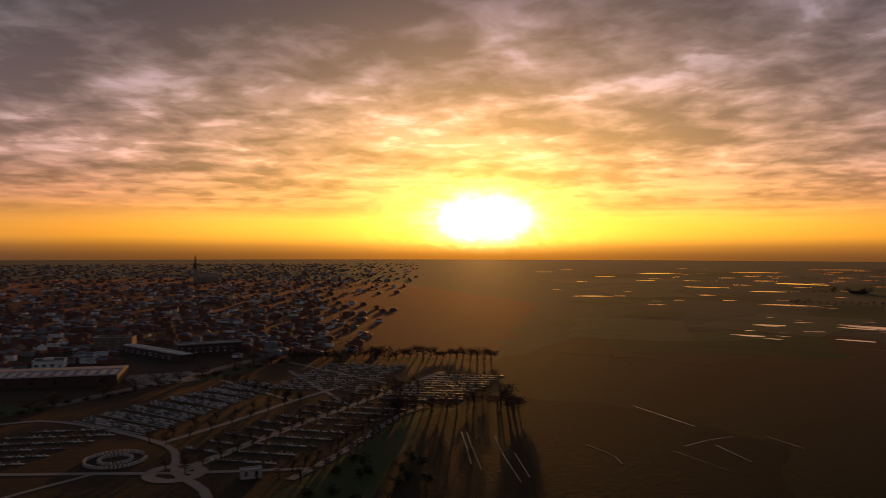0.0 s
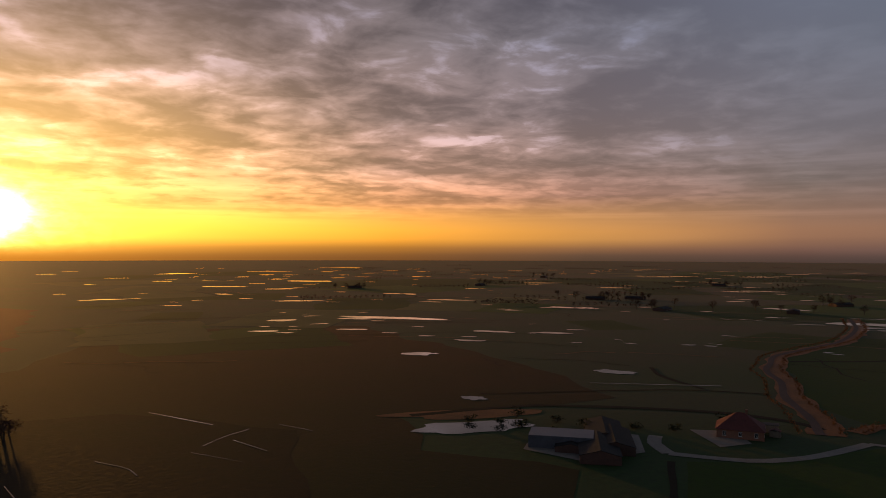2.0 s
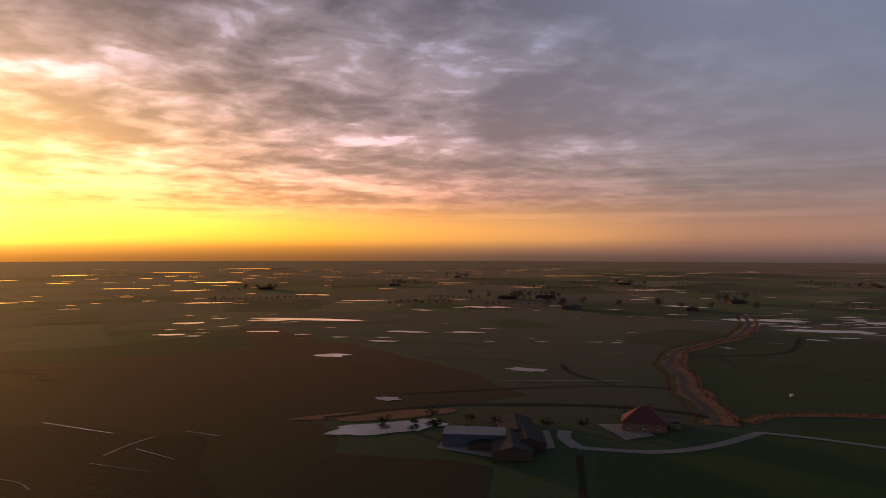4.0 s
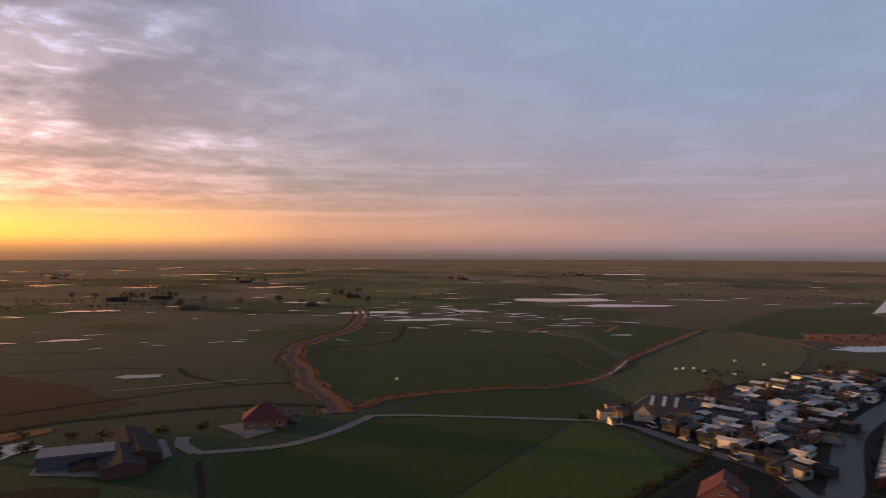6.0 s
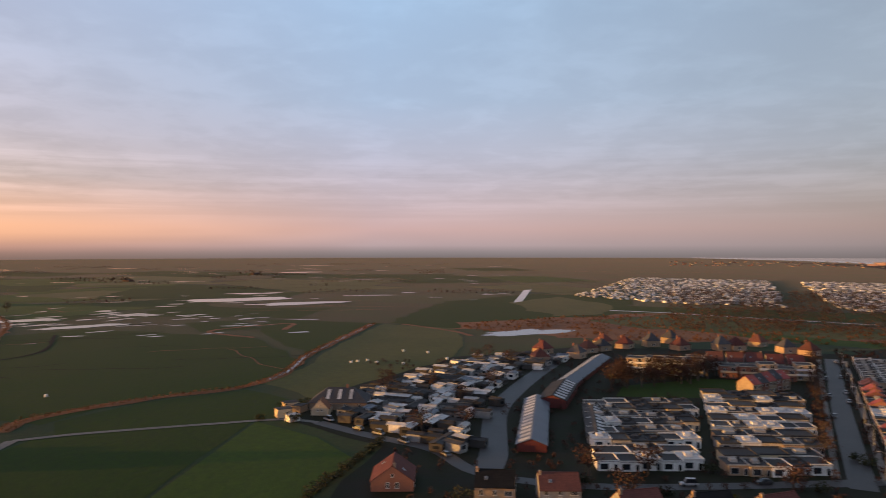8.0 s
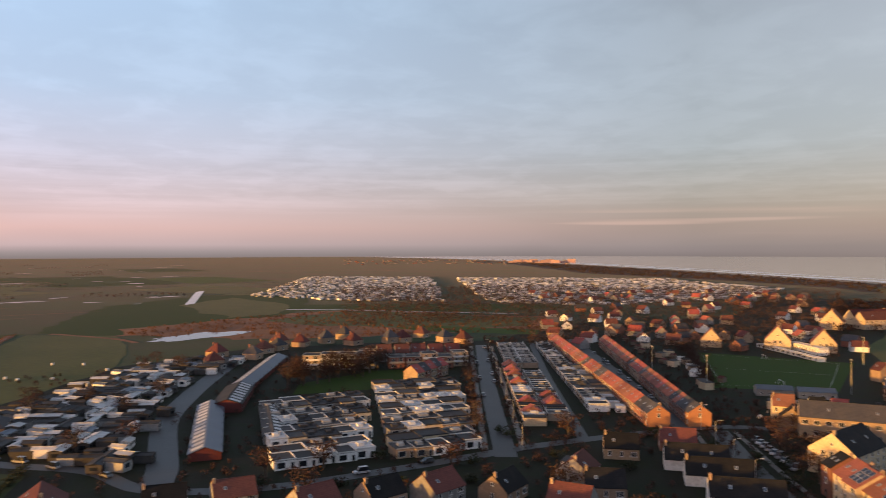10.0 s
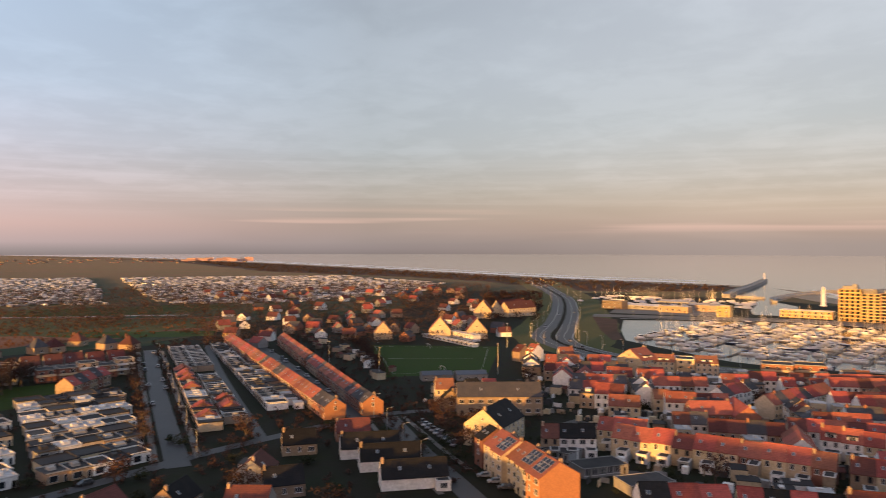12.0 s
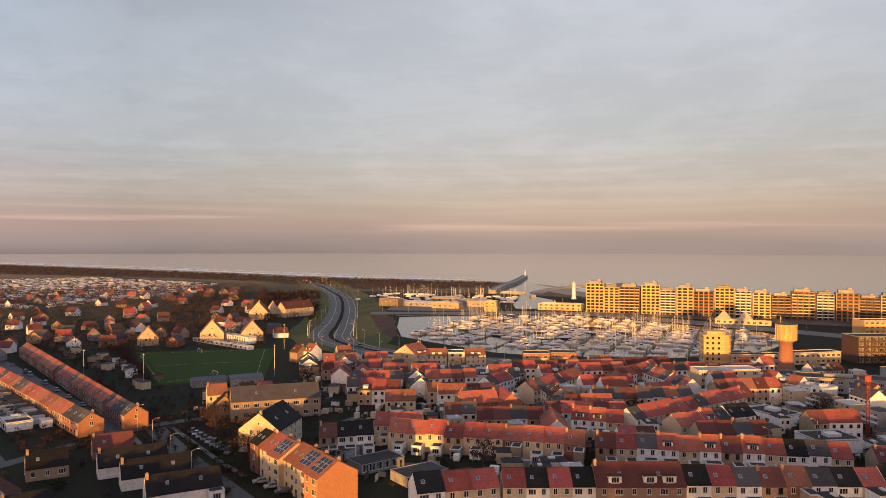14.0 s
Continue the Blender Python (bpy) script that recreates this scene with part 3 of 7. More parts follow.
for pts, w in (([(168, 245), (200, 236), (230, 222), (269, 181), (284, 146), (280, 132)], 4.5), ([(199, 141), (162, 114), (110, 80)], 2.4), ([(220, 262), (300, 215), (330, 180)], 1.6),
               ([(438, 225), (500, 190), (600, 215)], 3), ([(560, 60), (610, 100), (660, 40), (610, 40)], 5), ([(350, 262), (330, 240), (316, 205)], 3), ([(640, -60), (580, -95), (545, -105)], 5)):
    ribbon("ditch_bank", pts, w, 0.11, REED if w > 4.6 else SOIL, "dark reedy field ditch", "ditch", ragged=0.6)
for pts, w in (([(740, -295), (700, -345), (648, -390), (560, -470)], 6), ([(283, 250), (330, 205)], 1.0), ([(95, 250), (99, 230)], .5)):
    ribbon("ditch_water", pts, w, 0.17, POND, "straight water filled ditch", "ditch", ragged=0.3)
ribbon("farm_road", [(206, 147), (219, 127), (232, 119), (246, 115), (262, 113), (273, 112)], 4.2, 0.18, PAVING, "pale concrete farm road", "road", ragged=0.1)
ribbon("farm_road", [(273, 112), (279, 95), (283, 75), (288, 45), (291, 20), (284, 6)], 3.0, 0.18, PAVING, "narrow pale concrete farm road", "road", ragged=0.15)
ribbon("farm_road", [(206, 147), (213, 158), (222, 164)], 5, 0.19, PAVING, "pale concrete farm drive", "road")
sheet("farm_yard", [(227, 141), (240, 137), (252, 150), (240, 162)], 0.17, PAVING, "pale paved farmhouse yard", "yard")
sheet("farm_yard", [(171, 180), (176, 158), (200, 152), (218, 168), (205, 190), (194, 200)], 0.17, PAVING, "pale wet concrete yard between barns", "yard", ragged=1)
sheet("pond_water", blob_points(178, 214, 22, 9, -25, 5), 0.15, POND, "grey farm pond with reedy edge", "pond")
sheet("reed_bank", blob_points(190, 232, 34, 7, -28, 8), 0.11, REED, "brown reeds behind the farm pond", "reeds")
# whitish straight strip of water far off
sheet("pond_water", [(868, -220), (884, -236), (1130, -316), (1116, -300)], 0.15, POND, "straight strip of open water", "pond")
# wet wheel tracks in the dark field below the sun
for pts, w in (([(7, 268), (8, 250), (9, 228)], .5), ([(9, 268), (10, 248), (12, 222)], .35), ([(19, 262), (20, 240), (23, 210)], .4), ([(24, 240), (26, 215)], .5), ([(50, 251), (56, 238), (57, 228)], .9),
               ([(83, 313), (90, 295), (97, 277)], .9), ([(84, 249), (95, 257), (106, 262)], .7), ([(78, 243), (88, 222)], .4), ([(118, 262), (124, 246)], .6)):
    ribbon("wheel_track_water", pts, w * .55, 0.13, POND, "wet wheel tracks shining in a dark field", "puddle", ragged=0.9, step=2)
# dark sheet laid to dim the ground below the sun
sheet("bare_field", [(-30, 120), (30, 445), (160, 640), (330, 560), (300, 330), (262, 215), (215, 232), (160, 252), (150, 200), (168, 150), (90, 70)], 0.02, DIMMED_GRASS, "winter grassland under the low sun, its dimness put into the colour", "field", ragged=6)
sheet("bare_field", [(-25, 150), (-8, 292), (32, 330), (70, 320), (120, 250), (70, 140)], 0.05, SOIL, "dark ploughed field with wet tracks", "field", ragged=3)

# town ground: gardens, then streets
sheet("town_ground", [(196, 2), (247, -16), (290, 20), (318, 18), (440, -70), (470, -160), (445, -260), (410, -330), (470, -420), (420, -620), (560, -900), (300, -985), (120, -960), (-30, -880), (-420, -820), (-420, -120), (60, -120)], 0.04, YARD,
      "dark gardens and yards between the houses", "town ground", ragged=2)
U, V = Vector((.82, -.57, 0)).normalized(), Vector((-.57, -.82, 0)).normalized()


def uv(u, v):
    """A point of the housing estate: u along its streets, v across them."""
    p = U * u + V * v
    return p.x, p.y


ROW_STREET = [(164, -219), (175, -226), (262, -288), (357, -353), (384, -372)]
street = "asphalt street between terraced houses"
for pts, w in (([uv(232, 17), uv(350, 17), uv(496, 19)], 7.5), ([uv(255, 46), uv(380, 49), uv(505, 55)], 4.2), (ROW_STREET, 7.5),
               ([(187, -140), (185, -165), (174, -215), (164, -240), (148, -254), (134, -268)], 5.5), ([(163, -232), (128, -200), (97, -174), (60, -142), (30, -118)], 7),
               ([(187, -150), (190, -110), (196, -72), (212, -44), (240, -33), (262, -12), (284, 6)], 5.5), ([(212, -44), (228, -51), (289, -66), (330, -84), (375, -108), (431, -141)], 9.5),
               ([(100, -262), (62, -252), (30, -246), (-10, -244), (-45, -250)], 8), ([(60, -255), (60, -300), (52, -350), (40, -390)], 6), ([(-45, -250), (-75, -282), (-66, -325), (-60, -380)], 8),
               ([(150, -256), (165, -292), (174, -322)], 5), ([(-10, -300), (-14, -350), (-10, -400)], 6), ([(-75, -282), (-120, -272), (-170, -262)], 8), ([(80, -205), (60, -212), (30, -207), (-60, -222), (-120, -240)], 5)):
    ribbon("street_road", pts, w, 0.12, ASPHALT, street, "road")
for pts, w in (([uv(240, 10.5), uv(490, 12)], 2.2), ([uv(240, 23.5), uv(490, 26)], 2.2), ([(158, -235), (124, -206), (104, -190)], 1.8), ([(170, -226), (134, -194), (100, -167)], 1.8)):
    ribbon("pavement", pts, w, 0.24, PAVING, "pale paved footway with a raised kerb", "pavement")
# the dual carriageway round the harbour, with verges and markings
HW_L = [(560, -1250), (470, -1090), (413, -993), (348, -869), (285, -716), (240, -590), (218, -515), (204, -482), (184, -457), (152, -428), (110, -408), (60, -408)]
HW_R = [(540, -1250), (450, -1085), (391, -973), (327, -854), (264, -701), (212, -555), (192, -495), (170, -460), (136, -433), (100, -418), (60, -416)]
sheet("verge", [(590, -1250), (440, -990), (310, -705), (262, -580), (240, -500), (200, -440), (130, -400), (50, -396), (50, -424), (100, -428), (150, -470), (170, -560), (225, -700), (300, -880), (500, -1250)], 0.08, DULL, "dull green verge beside the dual carriageway", "verge", ragged=2)
ribbon("carriageway_road", HW_L, 14, 0.14, ASPHALT, "grey asphalt carriageway curving round the harbour", "road")
ribbon("carriageway_road", HW_R, 13.5, 0.14, ASPHALT, "grey asphalt carriageway curving round the harbour", "road")
for line, off in ((HW_L, 6.3), (HW_L, -6.3), (HW_R, 6.0), (HW_R, -6.0), (HW_L, 0.2), (HW_R, 0.2)):
    ribbon("road_marking", [(x + off * .92, y + off * .38) for x, y in line], .35, 0.18, MARKING, "pale painted line along the carriageway", "road marking")
ribbon("hedge_strip", [((a[0] + b[0]) / 2, (a[1] + b[1]) / 2) for a, b in zip(HW_L, HW_R)], 3.2, 0.2, SOIL, "dark planted strip between the carriageways", "verge", ragged=0.4)
ribbon("quay_road", [(60, -412), (20, -416), (-20, -420), (-90, -410), (-200, -400)], 9, 0.14, ASPHALT, "asphalt road along the quay", "road")
# marina basin, harbour mouth and quays
BASIN_PTS = [(192, -640), (150, -660), (45, -690), (-35, -652), (-112, -598), (-128, -560), (-100, -500), (-70, -462), (-20, -444), (40, -438), (70, -444), (122, -482), (150, -505), (170, -560)]
sheet("harbour_water", BASIN_PTS, 0.12, BASIN, "sheltered marina water with floating pontoons", "water")
sheet("harbour_water", [(160, -985), (120, -955), (112, -880), (108, -800), (98, -752), (60, -757), (62, -800), (70, -880), (98, -932), (88, -1010), (82, -1120), (160, -1290), (172, -1440)], 0.17, BASIN, "narrow harbour channel between the jetties", "water")
ribbon("quay_wall", [(196, -643), (150, -664), (45, -694), (-36, -656), (-114, -601)], 3, 0.9, CONCRETE, "pale concrete quay edge", "quay")
ribbon("quay_apron", [(230, -668), (150, -690), (46, -716), (-40, -678), (-118, -622), (-200, -560)], 26, 0.15, PAVING, "paved quay behind the marina", "quay")
sheet("quay_apron", [(225, -700), (130, -715), (125, -800), (240, -780)], 0.13, PAVING, "paved boatyard with sheds and parked boats", "yard", ragged=2)
sheet("sea_front", [(40, -722), (-250, -640), (-400, -600), (-400, -690), (-236, -698), (28, -735)], 0.13, ASPHALT, "dark parking ground before the apartment row", "car park", ragged=2)
sheet("quay_slope", [(226, -655), (198, -640), (172, -558), (152, -506), (158, -500), (185, -555)], 0.18, DUNE, "dark sloping stone bank of the harbour", "bank")
sheet("football_pitch", [(290, -392), (212, -430), (174, -339), (214, -300)], 0.10, PITCH, "green grass football pitch", "pitch")
for a, b in (((284, -388), (216, -421)), ((216, -421), (180, -342)), ((180, -342), (215, -310)), ((215, -310), (284, -388)), ((249, -349), (198, -381))):
    ribbon("pitch_line", [a, b], .12, 0.13, MARKING, "white painted pitch line", "marking")
sheet("park_lawn", [(311, -127), (336, -140), (348, -188), (334, -215), (312, -196), (303, -162)], 0.08, MEADOW, "dark green lawn of a small park", "lawn", ragged=2)

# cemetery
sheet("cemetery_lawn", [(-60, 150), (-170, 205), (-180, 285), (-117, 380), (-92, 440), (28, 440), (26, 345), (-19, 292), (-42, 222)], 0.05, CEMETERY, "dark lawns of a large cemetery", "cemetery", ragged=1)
for pts, w in (([(-81, 218), (-57, 276), (-40, 312), (-20, 356), (0, 400)], 4.2), ([(-45, 212), (-34, 240), (-19, 290), (-8, 312)], 3), ([(-150, 215), (-110, 217), (-81, 218), (-39, 223)], 2.6),
               ([(-99, 250), (-82, 285), (-67, 322), (-50, 356)], 3), ([(-81, 218), (-97, 250), (-150, 282), (-175, 276)], 2.6), ([(-67, 322), (-114, 372)], 2.6), ([(-40, 312), (-86, 402)], 2.4),
               ([(-20, 356), (-62, 400), (-92, 432)], 2), ([(-81, 218), (-64, 196), (-60, 160)], 3), ([(-105, 217), (-122, 190), (-118, 170)], 2)):
    ribbon("cemetery_path", pts, w, 0.13, GRAVEL, "pale gravel path through the cemetery", "path", ragged=0.15)
for k in range(9):
    a = (-100 + k * 3.4 - 8, 262 + k * 11)
    ribbon("cemetery_path", [a, (a[0] - 38 + k * 2, a[1] + 22)], 1.2, 0.11, GRAVEL, "narrow gravel path between rows of graves", "path")
bm = bmesh.new()
for i in range(40):
    a, b = 2 * math.pi * i / 40, 2 * math.pi * (i + 1) / 40
    quad(bm, [(-81 + r * math.cos(t), 218 + r * 1.0 * math.sin(t), 0.15) for r, t in ((5.5, a), (9.5, a), (9.5, b), (5.5, b))])
tagged(part("cemetery_path", bm, GRAVEL), "round gravel path about a circular bed", "path", "", "structure")
for pts, w in (([(-169, 310), (-158, 334), (-135, 387), (-110, 460)], 7), ([(-226, 506), (-248, 580), (-240, 640), (-290, 780)], 9)):
    ribbon("street_road", pts, w, 0.12, ASPHALT, "dim asphalt road past the works", "road")
sheet("yard_paving", [(-150, 352), (-125, 372), (-140, 400), (-172, 384)], 0.12, PAVING, "pale paved works yard", "yard")
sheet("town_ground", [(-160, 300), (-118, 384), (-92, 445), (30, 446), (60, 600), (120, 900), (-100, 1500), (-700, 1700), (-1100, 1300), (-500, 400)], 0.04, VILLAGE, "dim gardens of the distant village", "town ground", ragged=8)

# ---------------------------------------------------------------- kinds of things: houses


def window_mesh(w, h, mats, bars=1):
    """A framed window, centred on its sill line, facing -y, slightly proud of the wall."""
    bm = bmesh.new()
    f, d = 0.09, 0.07
    box(bm, -w / 2, -w / 2 + f, -d, .02, 0, h), box(bm, w / 2 - f, w / 2, -d, .02, 0, h)
    box(bm, -w / 2 + f, w / 2 - f, -d, .02, 0, f), box(bm, -w / 2 + f, w / 2 - f, -d, .02, h - f, h)
    for k in range(bars):
        x = -w / 2 + w * (k + 1) / (bars + 1)
        box(bm, x - .04, x + .04, -d, .02, f, h - f)
    box(bm, -w / 2 - .08, w / 2 + .08, -.16, .02, -.09, 0)
    quad(bm, [(-w / 2 + f, -.03, f), (w / 2 - f, -.03, f), (w / 2 - f, -.03, h - f), (-w / 2 + f, -.03, h - f)], 1)
    me = bpy.data.meshes.new("window")
    bm.to_mesh(me)
    bm.free()
    for m in mats:
        me.materials.append(m)
    return me


WIN = {k: window_mesh(w, h, (FRAME, GLASS), b) for k, (w, h, b) in {"tall": (1.1, 1.6, 1), "wide": (2.0, 1.5, 2), "small": (.8, .9, 0), "shop": (2.6, 2.0, 3)}.items()}
WIN_DARK = {k: window_mesh(w, h, (DARK_FRAME, GLASS), b) for k, (w, h, b) in {"tall": (1.1, 1.6, 1), "wide": (2.0, 1.5, 2), "small": (.8, .9, 0), "shop": (2.6, 2.0, 3)}.items()}
bm = bmesh.new()
box(bm, -.48, .48, -.06, .02, 0, 2.1), box(bm, -.36, .36, -.09, -.05, .15, 1.1), box(bm, -.36, .36, -.09, -.05, 1.25, 1.95, 1)
DOOR_ME = bpy.data.meshes.new("door")
bm.to_mesh(DOOR_ME), bm.free()
for m in (DARK_FRAME, GLASS):
    DOOR_ME.materials.append(m)
bm = bmesh.new()
box(bm, -.42, .42, -.55, .55, -.04, .12), quad(bm, [(-.34, -.47, .125), (.34, -.47, .125), (.34, .47, .125), (-.34, .47, .125)], 1)
SKYLIGHT_ME = bpy.data.meshes.new("skylight")
bm.to_mesh(SKYLIGHT_ME), bm.free()
for m in (STEEL, surface("skylight_glass", (.10, .13, .17), (.2, .24, .3), 0.06, 0.3, 0.6, 0.3, 0.0)):
    SKYLIGHT_ME.materials.append(m)


def shared(name, me, parent, x, y, z, rz=0.0, rx=0.0):
    ob = new(name, me)
    ob.parent = parent
    ob.matrix_basis = pose(x, y, z, rx, 0, rz)
    return ob


def pitched_roof(bm, w, d, eave, rise, over=.3, side=.04, th=.16, mi=0):
    """Two slabs that meet at a ridge along x, over a plan from y=-d/2 to d/2."""
    for s in (-1, 1):
        y0, z0 = s * (d / 2 + over), eave - rise * over / (d / 2)
        a = [(-w / 2 - side, y0, z0), (w / 2 + side, y0, z0), (w / 2 + side, 0, eave + rise), (-w / 2 - side, 0, eave + rise)]
        b = [(x, y, z + th) for x, y, z in a]
        lo, hi = [bm.verts.new(p) for p in a], [bm.verts.new(p) for p in b]
        for f in (lo, hi, *[[lo[i], lo[(i + 1) % 4], hi[(i + 1) % 4], hi[i]] for i in range(4)]):
            bm.faces.new(f).material_index = mi
    box(bm, -w / 2 - side, w / 2 + side, -.14, .14, eave + rise + .08, eave + rise + .24, mi)
    bmesh.ops.recalc_face_normals(bm, faces=bm.faces[:])


def gable_body(bm, w, d, eave, rise, mi=0):
    prof = [(-d / 2, 0), (d / 2, 0), (d / 2, eave), (0, eave + rise), (-d / 2, eave)]
    a, b = [bm.verts.new((-w / 2, y, z)) for y, z in prof], [bm.verts.new((w / 2, y, z)) for y, z in prof]
    for i in range(5):
        j = (i + 1) % 5
        bm.faces.new((a[i], b[i], b[j], a[j])).material_index = mi
    bm.faces.new(a).material_index = mi
    bm.faces.new(b[::-1]).material_index = mi
    bmesh.ops.recalc_face_normals(bm, faces=bm.faces[:])


FAR_AWAY = pose(0, 3000, -200)


def pane(bm, x, y, z, w, h, s):
    """A small framed pane on a wall that faces s * y."""
    y1, y2 = y + s * .05, y + s * .08
    box(bm, x - w / 2, x + w / 2, min(y, y1), max(y, y1), z, z + h, 1)
    quad(bm, [(x - s * (w / 2 - .1), y2, z + .1), (x + s * (w / 2 - .1), y2, z + .1), (x + s * (w / 2 - .1), y2, z + h - .1), (x - s * (w / 2 - .1), y2, z + h - .1)][::-1], 2)


def patio_house(label, w, d, h, wall, roof, edge, lantern):
    """A low flat-roofed house with its panes, and a roof with a raised edge."""
    bm = bmesh.new()
    box(bm, -w / 2, w / 2, -d / 2, d / 2, 0, h)
    for s in (-1, 1):
        pane(bm, -w * .2, s * d / 2, .5, 2.4, 1.9, s), pane(bm, w * .33, s * d / 2, .05, 1.0, 2.1, s)
    root = tagged(part("patio_house", bm, (wall, FRAME, GLASS)), label, "house")
    bm = bmesh.new()
    box(bm, -w / 2 - .15, w / 2 + .15, -d / 2 - .15, d / 2 + .15, h, h + .1)
    for x0, x1, y0, y1 in ((-w / 2 - .15, w / 2 + .15, -d / 2 - .15, -d / 2 + .12), (-w / 2 - .15, w / 2 + .15, d / 2 - .12, d / 2 + .15), (w / 2 - .1, w / 2 + .15, -d / 2 + .12, d / 2 - .12)):
        box(bm, x0, x1, y0, y1, h + .1, h + .45, 1)
    if lantern:
        box(bm, -w * .22, w * .12, -d * .12, d * .2, h + .1, h + 1.0, 1, .1), box(bm, w * .22, w * .34, d * .1, d * .22, h + .1, h + 1.3, 0)
    part("roof", bm, (roof, edge), root, "flat roof with a raised edge")
    root.matrix_basis = FAR_AWAY
    return root


def plain_house(name, label, w, d, eave, rise, wall, roof, chimney=True, lights=2, flat=False):
    """A small house seen from afar: body with its panes, roof, chimney."""
    bm = bmesh.new()
    if flat:
        box(bm, -w / 2, w / 2, -d / 2, d / 2, 0, eave)
    else:
        gable_body(bm, w, d, eave, rise)
    for s in (-1, 1):
        for fl in range(2):
            for x in (-w * .24, w * .22):
                pane(bm, x, s * d / 2, .8 + fl * eave * .5, 1.3, 1.4, s)
    root = tagged(part(name, bm, (wall, FRAME, GLASS)), label, "house")
    bm = bmesh.new()
    if flat:
        box(bm, -w / 2 - .15, w / 2 + .15, -d / 2 - .15, d / 2 + .15, eave, eave + .3)
        box(bm, -w * .2, w * .15, -d * .1, d * .25, eave + .3, eave + 1.3, 1)
    else:
        pitched_roof(bm, w, d, eave + .02, rise)
    part("roof", bm, (roof, FRAME), root)
    for k in range(lights):
        s = -1 if k % 2 == 0 else 1
        if not flat:
            shared("skylight", SKYLIGHT_ME, root, w * .2 * s, s * d * .26, eave + rise * .48 + .2, 0, -s * math.degrees(math.atan2(rise, d / 2)))
    if chimney:
        bm = bmesh.new()
        box(bm, w * .5 - .9, w * .5 - .2, .15, .85, eave + rise * .6 * (not flat), eave + rise * (not flat) + .9)
        part("chimney", bm, BRICK_RED, root)
    root.matrix_basis = FAR_AWAY
    return root


def house(name, label, category, w, d, eave, rise, wall, roof, floors=2, win=WIN, kinds=("tall", "tall"), annexe=None, sky=0, dormer=0, solar=False, chimney=True, gable_windows=0, back_windows=True, front_windows=True, group=""):
    """A pitched-roof house with its ridge along x and its front to -y, as an Empty with parts."""
    bm = bmesh.new()
    gable_body(bm, w, d, eave, rise)
    root = tagged(part(name, bm, wall), label, category, group)
    bm = bmesh.new()
    pitched_roof(bm, w, d, eave + .02, rise)
    part("roof", bm, roof, root)
    storey = eave / floors
    for s in (-1, 1):
        if s > 0 and not back_windows or s < 0 and not front_windows:
            continue
        for fl in range(floors):
            n = len(kinds)
            for k, kind in enumerate(kinds):
                x = -w / 2 + w * (k + .5) / n
                if fl == 0 and k == 0 and s < 0:
                    shared("door", DOOR_ME, root, x, -d / 2, 0.05)
                elif annexe is None or fl > 0 or s < 0:
                    shared("window", win[kind], root, x, s * d / 2, storey * fl + storey * .32, 0 if s < 0 else 180)
    slope = math.degrees(math.atan2(rise, d / 2))
    for k in range(sky):
        s = -1 if k % 2 == 0 else 1
        x = (-.22 + .44 * ((k // 2) % 2)) * w * (1 if s < 0 else -1)
        shared("skylight", SKYLIGHT_ME, root, x, s * d * .26, eave + rise * .48 + .2, 0, -s * slope)
    for s in ((-1, 1) if dormer == 2 else (-1,) if dormer else ()):
        bm = bmesh.new()
        y0, y1 = s * d * .42, s * d * .10
        box(bm, -w * .24, w * .24, min(y0, y1), max(y0, y1), eave + .3, eave + 1.9)
        box(bm, -w * .27, w * .27, min(y0, y1) - .15, max(y0, y1) + .15, eave + 1.9, eave + 2.05, 1)
        dm = part("dormer", bm, (WHITE, BITUMEN), root, "white flat-roofed dormer")
        shared("window", win["wide" if w * .48 > 2.2 else "tall"], dm, 0, y0, eave + .42, 0 if s < 0 else 180)
    if solar:
        for i in range(3):
            for j in range(3):
                x, t = -w * .36 + i * w * .24, .2 + j * .24
                y, z = -d / 2 * (1 - t), eave + rise * t + .24
                dy, dz = d / 2 * .22, rise * .22
                lo = [(x, y, z), (x + w * .22, y, z), (x + w * .22, y + dy, z + dz), (x, y + dy, z + dz)]
                bm = bmesh.new()
                quad(bm, lo)
                for a, b in zip(lo, lo[1:] + lo[:1]):
                    bar(bm, a, b, .06, 1)
                part("solar_panel", bm, (PANEL, STEEL), root, "dark blue solar panel in a steel frame")
    if chimney:
        bm = bmesh.new()
        cx = w * .5 - .55
        box(bm, cx - .35, cx + .35, .15, .95, eave + rise * .7, eave + rise + .7)
        box(bm, cx - .42, cx + .42, .08, 1.02, eave + rise + .7, eave + rise + .8)
        for dx in (-.16, .16):
            tube(bm, [(cx + dx, .55, eave + rise + .8, .1), (cx + dx, .55, eave + rise + 1.1, .08)], 6, 0)
        part("chimney", bm, BRICK, root, "brick chimney with clay pots")
    if annexe:
        aw, ad, ah, amat = annexe
        bm = bmesh.new()
        x0 = -w / 2 + .1
        box(bm, x0, x0 + aw, d / 2, d / 2 + ad, 0, ah), box(bm, x0 - .1, x0 + aw + .1, d / 2, d / 2 + ad + .1, ah, ah + .18, 1)
        box(bm, x0 + .3, x0 + aw - .3, d / 2 + .4, d / 2 + ad - .4, ah + .18, ah + .22, 2)
        an = part("annexe", bm, (amat, FRAME, BITUMEN), root, "flat-roofed back extension")
        shared("window", win["wide" if aw > 2.6 else "tall"], an, x0 + aw / 2, d / 2 + ad, 0.9, 180)
    if gable_windows:
        for s in (-1, 1):
            for k in range(gable_windows):
                shared("window", win["tall"], root, s * w / 2, (k - (gable_windows - 1) / 2) * 2.6, storey * (floors - 1) + storey * .35, 90 * s)
            shared("window", win["small"], root, s * w / 2, 0, eave + rise * .3, 90 * s)
